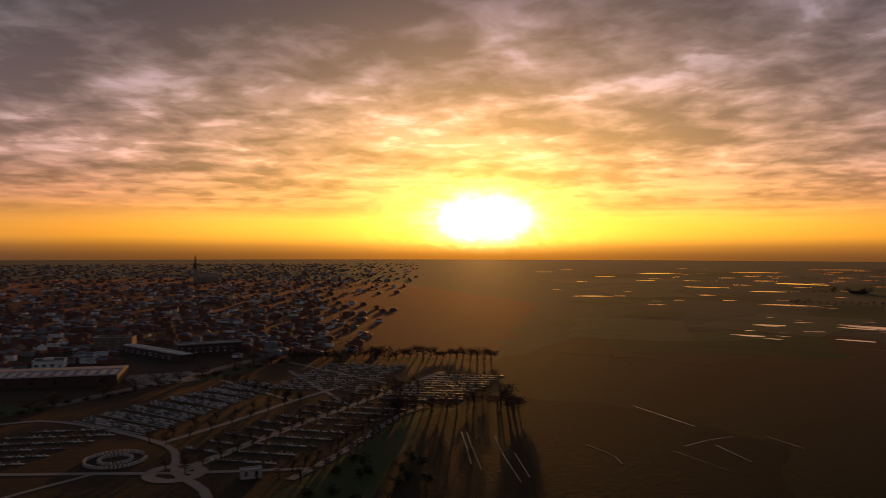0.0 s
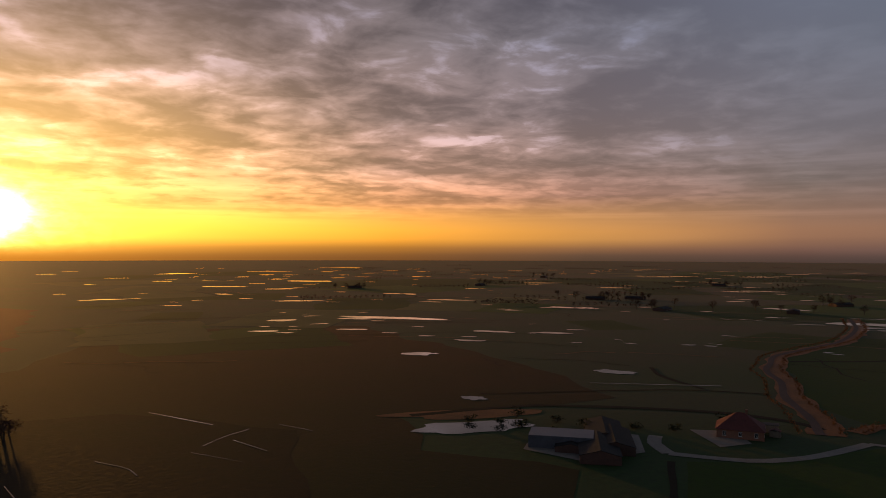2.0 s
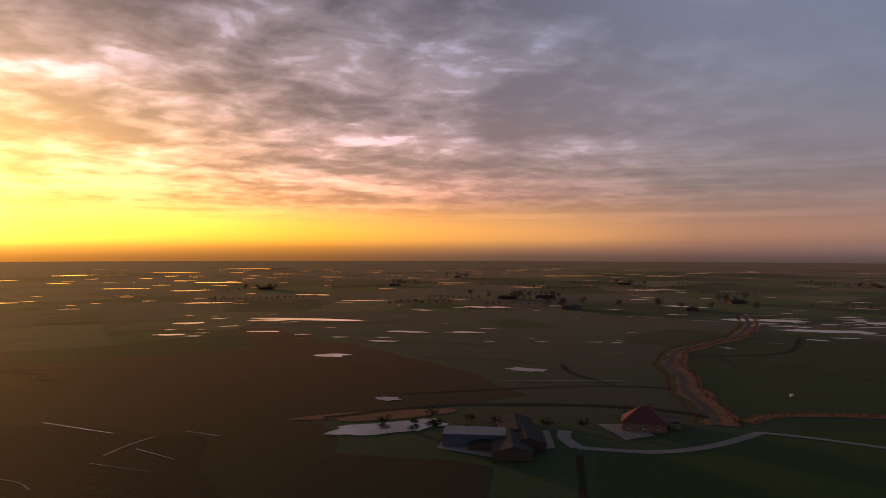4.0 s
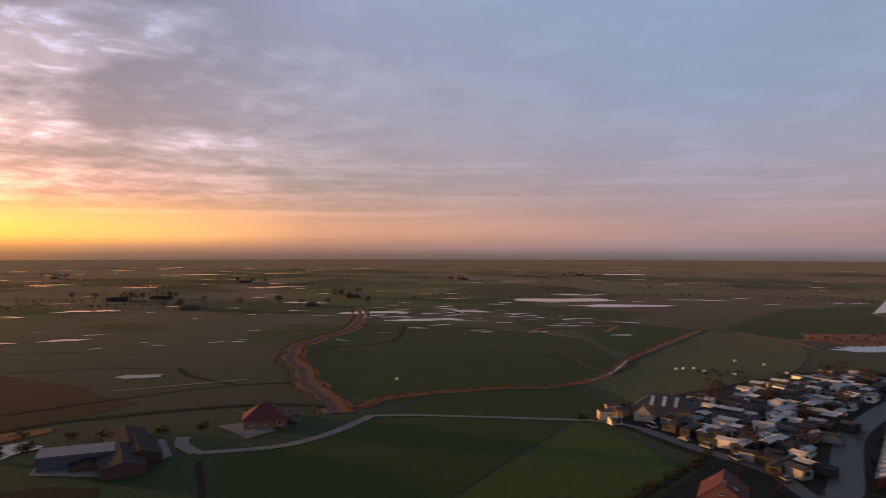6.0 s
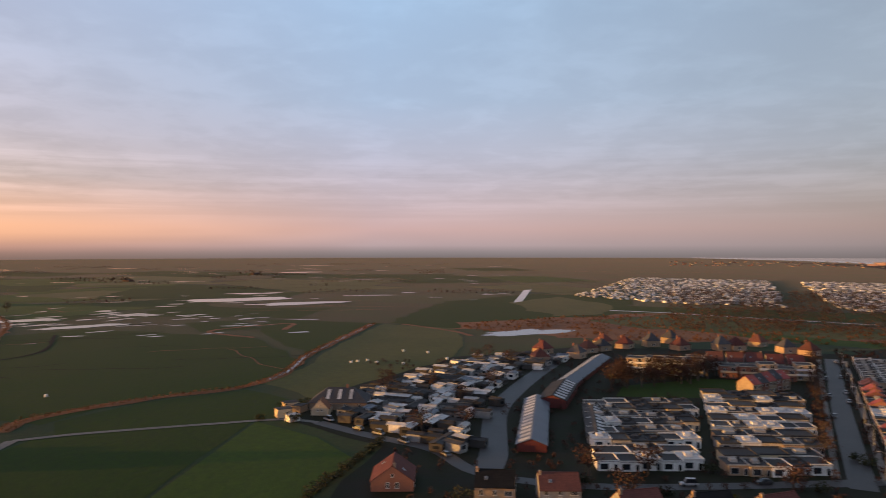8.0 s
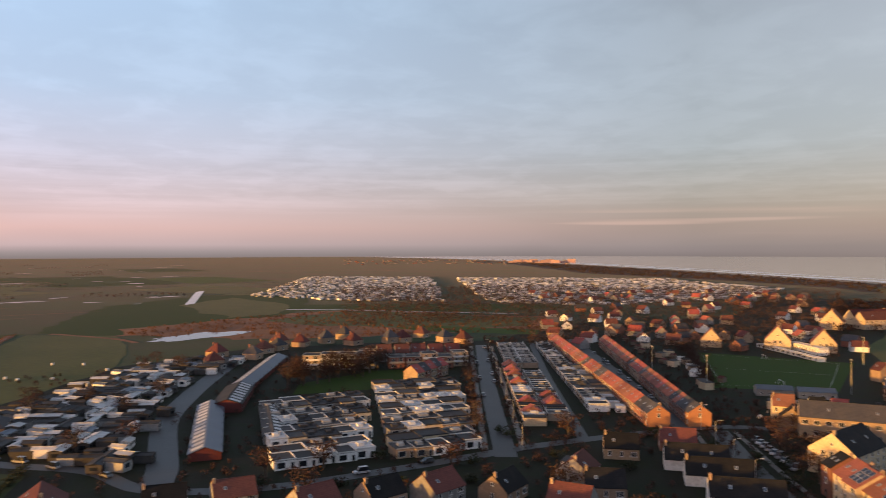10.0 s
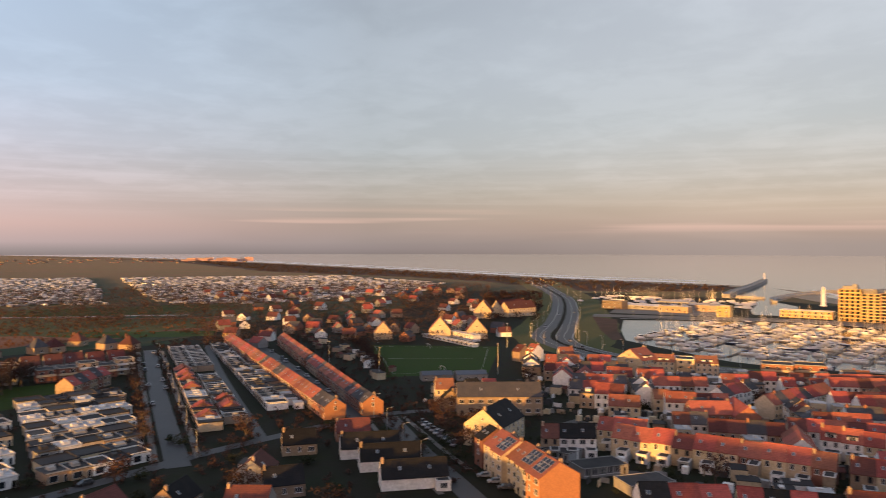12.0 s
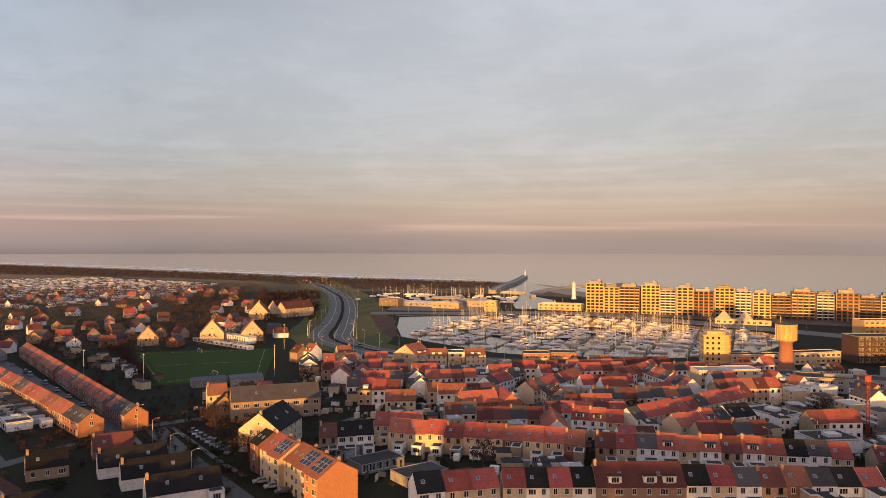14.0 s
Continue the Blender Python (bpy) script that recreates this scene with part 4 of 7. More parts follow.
    root.matrix_basis = FAR_AWAY
    return root


def flat_house(name, label, category, w, d, h, wall, roof=BITUMEN, floors=1, kinds=("shop", "tall"), win=WIN, parapet=.35, box_on=False, group="", bands=None, back_windows=True):
    """A flat-roofed house with a raised roof edge."""
    bm = bmesh.new()
    box(bm, -w / 2, w / 2, -d / 2, d / 2, 0, h)
    root = tagged(part(name, bm, wall), label, category, group)
    bm = bmesh.new()
    box(bm, -w / 2 - .12, w / 2 + .12, -d / 2 - .12, d / 2 + .12, h, h + .12)
    for x0, x1, y0, y1 in ((-w / 2 - .12, w / 2 + .12, -d / 2 - .12, -d / 2 + .14), (-w / 2 - .12, w / 2 + .12, d / 2 - .14, d / 2 + .12), (-w / 2 - .12, -w / 2 + .14, -d / 2 + .14, d / 2 - .14), (w / 2 - .14, w / 2 + .12, -d / 2 + .14, d / 2 - .14)):
        box(bm, x0, x1, y0, y1, h + .12, h + .12 + parapet, 1)
    if box_on:
        box(bm, -w * .2, w * .1, -d * .1, d * .2, h + .12, h + 1.2, 1), tube(bm, [(w * .3, d * .2, h, .25), (w * .3, d * .2, h + .9, .25)], 8, 1)
    part("roof", bm, (roof, FRAME if wall in (WHITE, CREAM, SUN_GOLD) else CONCRETE), root, "flat roof with a raised edge")
    for s in (-1, 1):
        if s > 0 and not back_windows:
            continue
        for fl in range(floors):
            for k, kind in enumerate(kinds):
                x = -w / 2 + w * (k + .5) / len(kinds)
                if fl == 0 and k == len(kinds) - 1 and s < 0:
                    shared("door", DOOR_ME, root, x, -d / 2, 0.05)
                else:
                    shared("window", win[kind], root, x, s * d / 2, h / floors * (fl + .28), 0 if s < 0 else 180)
    if bands:
        for fl in range(floors):
            bm = bmesh.new()
            box(bm, -w / 2, w / 2, -d / 2 - 1.1, -d / 2, h / floors * fl + .02, h / floors * fl + .2), box(bm, -w / 2, w / 2, -d / 2 - 1.15, -d / 2 - 1.03, h / floors * fl + .2, h / floors * fl + 1.1)
            if fl:
                part("balcony", bm, bands, root, "pale balcony with a solid front")
            else:
                bm.free()
    root.matrix_basis = FAR_AWAY
    return root


TAKEN = []


CELLS = {}
SEEN = [0]


def free(x, y, r):
    """True where no thing stands within r metres."""
    while SEEN[0] < len(TAKEN):
        a, b, c = TAKEN[SEEN[0]]
        CELLS.setdefault((int(a // 16), int(b // 16)), []).append((a, b, c))
        SEEN[0] += 1
    i, j = int(x // 16), int(y // 16)
    for p in range(i - 3, i + 4):
        for q in range(j - 3, j + 4):
            for a, b, c in CELLS.get((p, q), ()):
                if (x - a) ** 2 + (y - b) ** 2 <= (r + c) ** 2:
                    return False
    return True


USED = set()


def put(thing, x, y, turn=0.0, z=0.1, r=4.5, sx=1.0, sy=1.0, sz=1.0):
    """Stand a thing at a place: the first time the thing itself, later a copy."""
    m = pose(x, y, z, 0, 0, turn)
    if thing.name not in USED:
        USED.add(thing.name)
        ob = thing
        ob.matrix_basis = m
    else:
        ob = copy_thing(thing, m)
    ob.scale = (sx, sy, sz)
    TAKEN.append((x, y, r))
    return ob


def row(a, b, kinds, wide=6.0, deep=8.0, seed=0, gap=0.0, jitter=0.0, own=6.0):
    """Houses side by side from a to b; their fronts look to the right of that way."""
    r = random.Random(seed)
    A, B = Vector((*a, 0)), Vector((*b, 0))
    e = (B - A).normalized()
    n = max(1, round((B - A).length / wide))
    w = (B - A).length / n
    out = []
    for k in range(n):
        c = A + e * w * (k + .5)
        side = Vector((e.y, -e.x, 0)) * r.uniform(-jitter, jitter)
        out.append(put(r.choice(kinds), c.x + side.x, c.y + side.y, heading(e.x, e.y), r=deep * .55, sx=(w - gap) / own * .999, sz=r.uniform(.96, 1.05)))
    return out


# ---------------------------------------------------------------- trees, cars, lamps


def tree(label, height, spread, seed, twig=TWIGS, clumps=260, category="tree", name="tree", trunk=True, size=.55, low=.3):
    r = random.Random(seed)
    tips = []
    bm = bmesh.new()
    if trunk:
        t0 = height * .028 + .06
        tube(bm, [(0, 0, 0, t0 * 1.5), (0, 0, .4, t0), (r.uniform(-.1, .1), 0, height * .35, t0 * .75), (r.uniform(-.2, .2), r.uniform(-.2, .2), height * .8, t0 * .25)], 7)
    for k in range(16 if trunk else 9):
        a, z0 = r.uniform(0, 6.28), height * r.uniform(low * .8, .7)
        ln = spread * r.uniform(.55, 1.0) * (1.05 - abs(z0 / height - .45))
        tip = Vector((math.cos(a) * ln, math.sin(a) * ln, min(height, z0 + height * r.uniform(.12, .34))))
        base = Vector((0, 0, z0 if trunk else .05))
        bar(bm, base, base.lerp(tip, .55) + Vector((0, 0, .1 * height * .3)), height * .016 + .02, 0, height * .01)
        bar(bm, base.lerp(tip, .55) + Vector((0, 0, .1 * height * .3)), tip, height * .01, 0, .01)
        tips += [tip, base.lerp(tip, .7)]
    root = tagged(part(name, bm, BARK), label, category)
    bm = bmesh.new()
    for k in range(clumps):
        c = r.choice(tips) + Vector((r.gauss(0, .2), r.gauss(0, .2), r.gauss(0, .13))) * spread
        if c.z < height * low * .4:
            continue
        s = size * r.uniform(.4, 1.1)
        d1 = Vector((r.gauss(0, 1), r.gauss(0, 1), r.gauss(0, 1))).normalized()
        d2 = d1.cross(Vector((r.gauss(0, 1), r.gauss(0, 1), r.gauss(0, 1)))).normalized()
        q = [c - d1 * s, c + d2 * s * .3, c + d1 * s, c - d2 * s * .3]
        bm.faces.new([bm.verts.new(p) for p in q])
    part("crown", bm, twig, root)
    root.matrix_basis = FAR_AWAY
    return root


TREES = [tree("bare reddish-brown winter tree with fine twigs", h, s, k, TWIGS, 420, size=.6) for k, (h, s) in enumerate(((11, 4.2), (9, 3.6), (13, 4.8)))]
BUSHES = [tree("dark evergreen shrub beside a garden", h, s, 40 + k, HEDGE, 260, "shrub", "shrub", False, .5, .15) for k, (h, s) in enumerate(((3.0, 2.2), (4.5, 2.6), (2.2, 1.9)))]
POPLAR = tree("slim bare cemetery tree beside a path", 8, 1.7, 60, TWIGS, 240, size=.4)


def car(label, length, high):
    bm = bmesh.new()
    L, wd = length / 2, .88
    prof = [(-L, .35), (L, .35), (L, .75), (L - .25, .9), (L - 1.0, .98), (-L + .15, 1.0), (-L, .85)]
    a, b = [bm.verts.new((x, -wd, z)) for x, z in prof], [bm.verts.new((x, wd, z)) for x, z in prof]
    for i in range(7):
        bm.faces.new((a[i], b[i], b[(i + 1) % 7], a[(i + 1) % 7]))
    bm.faces.new(a), bm.faces.new(b[::-1])
    roof_z = high
    quad(bm, [(-L + .75, -.68, roof_z), (L - 1.75, -.68, roof_z), (L - 1.75, .68, roof_z), (-L + .75, .68, roof_z)])
    bmesh.ops.recalc_face_normals(bm, faces=bm.faces[:])
    root = tagged(part("car", bm, CAR_PAINT), label, "car")
    bm = bmesh.new()
    lo = [(-L + .2, -.82, 1.0), (L - 1.0, -.82, .98), (L - 1.0, .82, .98), (-L + .2, .82, 1.0)]
    hi = [(-L + .75, -.68, roof_z - .02), (L - 1.75, -.68, roof_z - .02), (L - 1.75, .68, roof_z - .02), (-L + .75, .68, roof_z - .02)]
    for i in range(4):
        quad(bm, [lo[i], lo[(i + 1) % 4], hi[(i + 1) % 4], hi[i]])
    part("glazing", bm, GLASS, root)
    bm = bmesh.new()
    n = 10
    ring = [[bm.verts.new((.31 * math.cos(6.2832 * i / n), y, .31 + .31 * math.sin(6.2832 * i / n))) for i in range(n)] for y in (-.1, .1)]
    for i in range(n):
        bm.faces.new((ring[0][i], ring[0][(i + 1) % n], ring[1][(i + 1) % n], ring[1][i]))
    bm.faces.new(ring[0]), bm.faces.new(ring[1][::-1])
    me = bpy.data.meshes.new("wheel")
    bm.to_mesh(me), bm.free()
    me.materials.append(RUBBER)
    for x in (-L + .8, L - .85):
        for y in (-.8, .8):
            shared("wheel", me, root, x, y, 0)
    root.matrix_basis = FAR_AWAY
    return root


CARS = [car("parked hatchback car on the street", 4.0, 1.5), car("parked estate car on the street", 4.6, 1.55), car("parked van on the street", 5.0, 2.1)]


def street_lamp(label, h, arm):
    bm = bmesh.new()
    tube(bm, [(0, 0, 0, .14), (0, 0, h * .3, .11), (0, 0, h, .07)], 8)
    bar(bm, (0, 0, h - .05), (arm * .6, 0, h + .35), .09), bar(bm, (arm * .6, 0, h + .35), (arm, 0, h + .4), .09)
    root = tagged(part("street_lamp", bm, STEEL), label, "street lamp")
    bm = bmesh.new()
    box(bm, arm - .1, arm + .7, -.16, .16, h + .3, h + .45, 0, .03)
    part("lamp_head", bm, PALE_ROOF, root, "grey lamp head on an arm")
    root.matrix_basis = FAR_AWAY
    return root


LAMP = street_lamp("tall steel street lamp with a curved arm", 9.0, 1.6)
bm = bmesh.new()
tube(bm, [(0, 0, 0, .16), (0, 0, 8, .12), (0, 0, 16, .07)], 8)
MAST = tagged(new("lighting_mast"), "tall slim lighting mast", "mast")
part("pole", bm, STEEL, MAST)
bm = bmesh.new()
box(bm, -.45, .45, -.12, .12, 15.7, 16.1)
part("floodlight", bm, PALE_ROOF, MAST)
MAST.matrix_basis = FAR_AWAY


def shed(label, w, d, h, wall, roof, slope=.0):
    bm = bmesh.new()
    box(bm, -w / 2, w / 2, -d / 2, d / 2, 0, h)
    box(bm, -.5, .5, -d / 2 - .05, -d / 2 + .02, 0, 2.0, 2)
    if slope:
        pitched_roof(bm, w, d, h, slope, .15, .15, .08, 1)
    else:
        box(bm, -w / 2 - .15, w / 2 + .15, -d / 2 - .15, d / 2 + .15, h, h + .14, 1)
    root = tagged(part("garden_shed", bm, (wall, roof, DARK_FRAME)), label, "shed")
    root.matrix_basis = FAR_AWAY
    return root


def wing(label, w, d, h, wall, roof):
    """A flat-roofed back wing of one or two floors."""
    bm = bmesh.new()
    box(bm, -w / 2, w / 2, -d / 2, d / 2, 0, h)
    for s in (-1, 1):
        for z in ((.8, 3.4) if h > 4.5 else (.8,)):
            pane(bm, -w * .2, s * d / 2, z, 1.2, 1.3, s), pane(bm, w * .24, s * d / 2, z, .9, 1.3, s)
    box(bm, -w / 2 - .1, w / 2 + .1, -d / 2 - .1, d / 2 + .1, h, h + .15, 3), box(bm, -w / 2 + .3, w / 2 - .3, -d / 2 + .3, d / 2 - .3, h + .15, h + .2, 3)
    box(bm, -w * .3, -w * .05, -d * .2, d * .1, h + .15, h + .6, 1)
    root = tagged(part("back_wing", bm, (wall, FRAME, GLASS, roof)), label, "house wing")
    root.matrix_basis = FAR_AWAY
    return root


WINGS = [wing("white two-storey flat-roofed back wing", 4.5, 6.5, 5.6, WHITE, BITUMEN), wing("brick single-storey back wing with a dark roof", 5.0, 7.0, 3.0, BRICK, BITUMEN), wing("cream two-storey back wing with a pale roof", 5.0, 6.0, 5.4, CREAM, PALE_ROOF),
         wing("grey single-storey back wing with a pale roof", 5.5, 6.0, 3.1, GREY_WALL, PALE_ROOF), wing("white low back wing with a dark roof", 5.5, 7.5, 3.2, WHITE, BITUMEN)]
SHEDS = [shed("small white rendered outbuilding in a back yard", 3.6, 4.5, 2.6, WHITE, PALE_ROOF), shed("low brick outbuilding with a dark flat roof", 4.2, 5.5, 2.8, BRICK, BITUMEN),
         shed("dark timber garden shed", 3.0, 3.6, 2.2, DECKING, ROOF_BROWN, .8), shed("cream rendered back extension in a yard", 4.5, 6.0, 3.4, CREAM, BITUMEN)]

# ---------------------------------------------------------------- the town: terraces
T_RED = house("terraced_house", "cream terraced house with a red tiled roof", "house", 6, 9, 6.0, 3.4, CREAM, ROOF_RED, sky=2, annexe=(3.2, 4.0, 3.0, WHITE), front_windows=False, chimney=False)
T_RED2 = house("terraced_house", "white terraced house with a red tiled roof and dormer", "house", 6, 9, 6.2, 3.6, WHITE, ROOF_RED, sky=1, dormer=2, annexe=(4.6, 3.4, 3.2, CREAM), front_windows=False)
T_ORANGE = house("terraced_house", "brown brick terraced house with an orange tiled roof", "house", 6, 9, 6.0, 3.5, BRICK_RED, ROOF_ORANGE, sky=2, annexe=(2.8, 5.0, 5.2, BRICK), front_windows=False)
T_DARK = house("terraced_house", "white terraced house with a black tiled roof and skylights", "house", 6, 9, 6.1, 3.5, WHITE, ROOF_DARK, sky=2, annexe=(3.6, 3.6, 3.0, WHITE), kinds=("tall", "wide"), front_windows=False, chimney=False)
T_BROWN = house("terraced_house", "brick terraced house with a brown tiled roof", "house", 6, 9, 5.8, 3.4, BRICK, ROOF_BROWN, sky=2, annexe=(3.0, 4.5, 3.0, GREY_WALL), win=WIN_DARK, front_windows=False)
T_SOLAR = house("terraced_house", "brick terraced house with solar panels on its roof", "house", 6, 9, 6.0, 3.4, BRICK, ROOF_ORANGE, sky=1, solar=True, kinds=("wide", "tall"))
T_SLATE = house("terraced_house", "white terraced house with a grey slate roof", "house", 6, 9, 6.2, 3.2, WHITE, ROOF_SLATE, sky=2, dormer=1, annexe=(4.0, 3.0, 3.2, WHITE), front_windows=False, chimney=False)
S_RED = plain_house("row_house", "small red-roofed white terraced house", 6, 8.5, 5.8, 3.2, WHITE, ROOF_RED, False, 1)
S_ORANGE = plain_house("row_house", "small orange-roofed cream terraced house", 6, 8.5, 5.8, 3.2, CREAM, ROOF_ORANGE, False, 1)
S_DARK = plain_house("row_house", "small dark-roofed white terraced house", 6, 8.5, 5.9, 3.2, WHITE, ROOF_SLATE, True, 1)
S_BROWN = plain_house("row_house", "small brown-roofed brick terraced house", 6, 8.5, 5.7, 3.1, BRICK, ROOF_BROWN, False, 1)
S_FLAT = plain_house("row_house", "flat-roofed white terraced house", 6, 9.5, 6.0, 0, WHITE, PALE_ROOF, True, 0, True)
S_FLAT2 = plain_house("row_house", "flat-roofed brick terraced house", 6, 9.5, 5.6, 0, BRICK, BITUMEN, True, 0, True)
SMALL = [S_RED, S_RED, S_BROWN, S_ORANGE, S_DARK, S_BROWN, S_FLAT2, S_RED, S_DARK]

for line in (HW_L, HW_R):
    TAKEN += [(p.x, p.y, 9) for p in smooth_line([(*q, 0) for q in line], 9)]
# rows in the nearest streets, their backs to the open field
row((-112, -221), (-17.5, -197.4), [T_ORANGE, T_DARK, T_RED, T_BROWN, T_DARK, T_SLATE, T_RED], 6.4, 9, 1)
row((5, -191.8), (28, -186), [T_DARK, T_RED, T_SLATE], 6.4, 9, 1)
WIDE = house("terraced_house", "wide brick terrace block with a maroon tiled roof and dormers", "house", 23, 10.5, 6.2, 4.6, BRICK, ROOF_MAROON, 2, kinds=("tall", "wide", "tall", "tall", "wide", "tall"), sky=4, front_windows=False)
for x in (-7.4, -2.4, 6.6):
    bm = bmesh.new()
    box(bm, x - 1.7, x + 1.7, 1.9, 4.6, 6.6, 8.6), box(bm, x - 1.9, x + 1.9, 1.7, 4.8, 8.6, 8.75, 1)
    shared("window", WIN["wide"], part("dormer", bm, (WHITE, ROOF_MAROON), WIDE, "white dormer with a tiled cap"), x, 4.6, 6.9, 180)
put(WIDE, -6.2, -194.6, heading(22.5, 5.6), r=11)
row((30, -186), (49, -175), [T_BROWN, T_DARK, T_RED], 6.4, 9, 5)
row((-68, -234), (5, -229), [T_RED, T_SLATE, T_DARK, T_RED2, T_BROWN, T_RED], 6.2, 9, 2)
row((8, -230), (72, -231), [T_RED, T_RED2, T_DARK, T_RED, T_ORANGE, T_BROWN], 6.2, 9, 3, jitter=.4)
row((-130, -238), (-74, -233), [T_RED, T_BROWN, T_SLATE], 6.2, 9, 4)
row((77, -226), (93, -219), [T_DARK, T_DARK, T_BROWN], 6.0, 9, 6)
row((64, -241), (80, -239), [T_RED, T_RED2], 6.0, 9, 7)
row((-4, -262), (14, -262), [T_RED2, T_RED], 6.0, 9, 8)
row((-54, -320), (-5, -265), [T_RED, T_RED, T_BROWN, T_SLATE, T_RED], 6.0, 9, 9)
row((-48, -283), (-20, -259), [T_RED2, T_SLATE, T_RED, T_DARK], 6.0, 9, 10)
row((-18, -364), (-34, -328), [S_RED, S_RED, S_DARK], 6.0, 9, 11)
row((46, -339), (55, -314), [S_RED, S_RED, S_DARK], 6.0, 9, 12)
row((17, -347), (36, -306), [S_RED, S_ORANGE, S_DARK, S_RED], 6.0, 9, 13)
row((-20, -381), (-2, -350), [S_RED, S_BROWN, S_RED], 6.0, 9, 14)
row((-92, -340), (-62, -372), [S_FLAT, S_FLAT2, S_RED], 6.0, 9, 15)

# corner building of red brick on a bend of the street
CORNER = house("corner_house", "red brick corner building with a wide tiled roof", "house", 15, 10, 7.2, 3.6, BRICK_RED, ROOF_RED, kinds=("tall",) * 5, sky=2, gable_windows=2, back_windows=False)
put(CORNER, 51, -275, -150, r=8)
C2 = house("corner_house", "red brick corner building with a slate roof", "house", 18, 9, 7.2, 3.4, BRICK_RED, ROOF_RED, kinds=("tall",) * 6, sky=1, back_windows=False)
put(C2, 41, -281, 115, r=8)

# yellow lit row on the quay street
Y_TALL = house("town_house", "yellow rendered town house with a red tiled roof", "house", 12, 13, 8.6, 5.2, CREAM, ROOF_ORANGE, 3, kinds=("tall",) * 4, sky=2, gable_windows=2, dormer=1, back_windows=False)
Y_MID = house("town_house", "yellow rendered house with an orange tiled roof", "house", 11, 11, 8.4, 3.6, CREAM, ROOF_ORANGE, 3, kinds=("tall",) * 4, dormer=1, sky=2, back_windows=False)
Y_FLAT = flat_house("town_house", "yellow three-storey house with balconies and a flat roof", "house", 9, 11, 8.6, CREAM, BITUMEN, 3, ("wide", "wide"), bands=CREAM, back_windows=False)
put(Y_TALL, 106, -378, 247, r=11, sx=1.1, sy=1.25, sz=.97)
put(Y_MID, 94, -384, 195, r=11, sz=.86), put(Y_FLAT, 84, -387.5, 197, r=10), put(Y_MID, 74, -391, 198, r=11, sz=.84)
BLOCK3 = flat_house("apartment_house", "three-storey brick apartment house with yellow balconies", "apartment house", 14, 11, 9.5, BRICK_RED, BITUMEN, 3, ("wide", "tall", "wide"), bands=CREAM, back_windows=False)
for x, y in ((40, -388), (26, -394)):
    put(BLOCK3, x, y, 150 + 40, r=8)

# detached and semi-detached houses beside the access road
WHITE_GABLE = house("gabled_house", "white gabled house with a long black tiled roof", "house", 19, 8, 3.4, 4.0, WHITE, ROOF_DARK, 1, kinds=("tall", "wide", "small", "tall"), sky=4, gable_windows=1, annexe=(4, 3, 2.8, WHITE))
RED_GABLE = house("gabled_house", "red rendered gabled house with a dark purple roof", "house", 14, 9, 3.6, 4.6, BRICK_RED, ROOF_BROWN, 1, kinds=("wide", "tall", "small"), sky=2, gable_windows=1, annexe=(4, 3, 2.8, WHITE))
put(RED_GABLE, 156, -200, 44, r=9).scale = (.85, .85, .85)
put(WHITE_GABLE, 139, -187, 42, r=9), put(WHITE_GABLE, 126, -180, 42, r=9), put(WHITE_GABLE, 111, -170, 42, r=9)
DARK_VILLA = house("gabled_house", "brick house with a dark tiled roof among trees", "house", 11, 9, 3.6, 3.8, BRICK, ROOF_DARK, 1, kinds=("wide", "tall", "tall"), sky=2, gable_windows=1)
BROWN_VILLA = house("gabled_house", "white house with a brown tiled roof and a red base", "house", 11, 10, 4.4, 3.8, GREY_WALL, ROOF_BROWN, 2, kinds=("wide", "tall", "tall"), sky=2, dormer=1)
for x, y, t, k in ((158, -33, 78, 0), (162, -54, 80, 0), (168, -74, 95, 1), (166, -92, 95, 0), (160, -106, 100, 1), (152, -122, 110, 0), (150, -148, 120, 1), (138, -146, 50, 0), (161, -178, 45, 0), (132, -128, 30, 1)):
    put((DARK_VILLA, BROWN_VILLA)[k], x, y, t, r=7.5)
YELLOW = house("gabled_apartment_house", "yellow gabled apartment house with a black roof", "apartment house", 20, 14, 7.4, 5.4, CREAM, ROOF_DARK, 3, kinds=("tall",) * 5, sky=4, gable_windows=3)
put(YELLOW, 112, -223, 93, r=10)
ORANGE_T = house("town_house", "orange-lit brick town house with solar panels on a red roof", "house", 7.2, 12, 8.2, 3.6, CREAM, ROOF_ORANGE, 3, kinds=("tall", "wide"), sky=2, solar=True, gable_windows=0, back_windows=False)
ORANGE_E = house("town_house", "cream brick town house with a red tiled roof", "house", 7.2, 12, 8.0, 3.6, CREAM, ROOF_ORANGE, 3, kinds=("tall", "wide"), sky=3, back_windows=False)
TOWERISH = house("town_house", "narrow red town house with a black skylit roof", "house", 5.5, 10, 8.6, 3.0, BRICK_RED, ROOF_DARK, 3, kinds=("tall",), sky=3, back_windows=False)
ORANGE_END = house("town_house", "town house with solar panels and sunlit orange put into its brick gable", "house", 7.2, 12, 8.2, 3.6, SUN_ORANGE, ROOF_ORANGE, 3, kinds=("tall", "wide"), sky=2, solar=True, back_windows=False)
e = Vector((-.79, .61, 0)).normalized()
for k, h in enumerate((TOWERISH, ORANGE_E, ORANGE_T, ORANGE_E, ORANGE_T, ORANGE_END)):
    c = Vector((101.5, -199.5, 0)) + e * (k * 7.25 + 1.5) - Vector((.61, .79, 0)) * (0, 1.2, 0, 1.5, .6, 0)[k]
    put(h, c.x, c.y, heading(e.x, e.y), r=7, sx=1.005)
GARAGE = flat_house("garage_block", "long low garage block with white doors and a dark roof", "garages", 20, 9, 2.7, GREY_WALL, BITUMEN, 1, ("shop",) * 6, parapet=.15, back_windows=False)
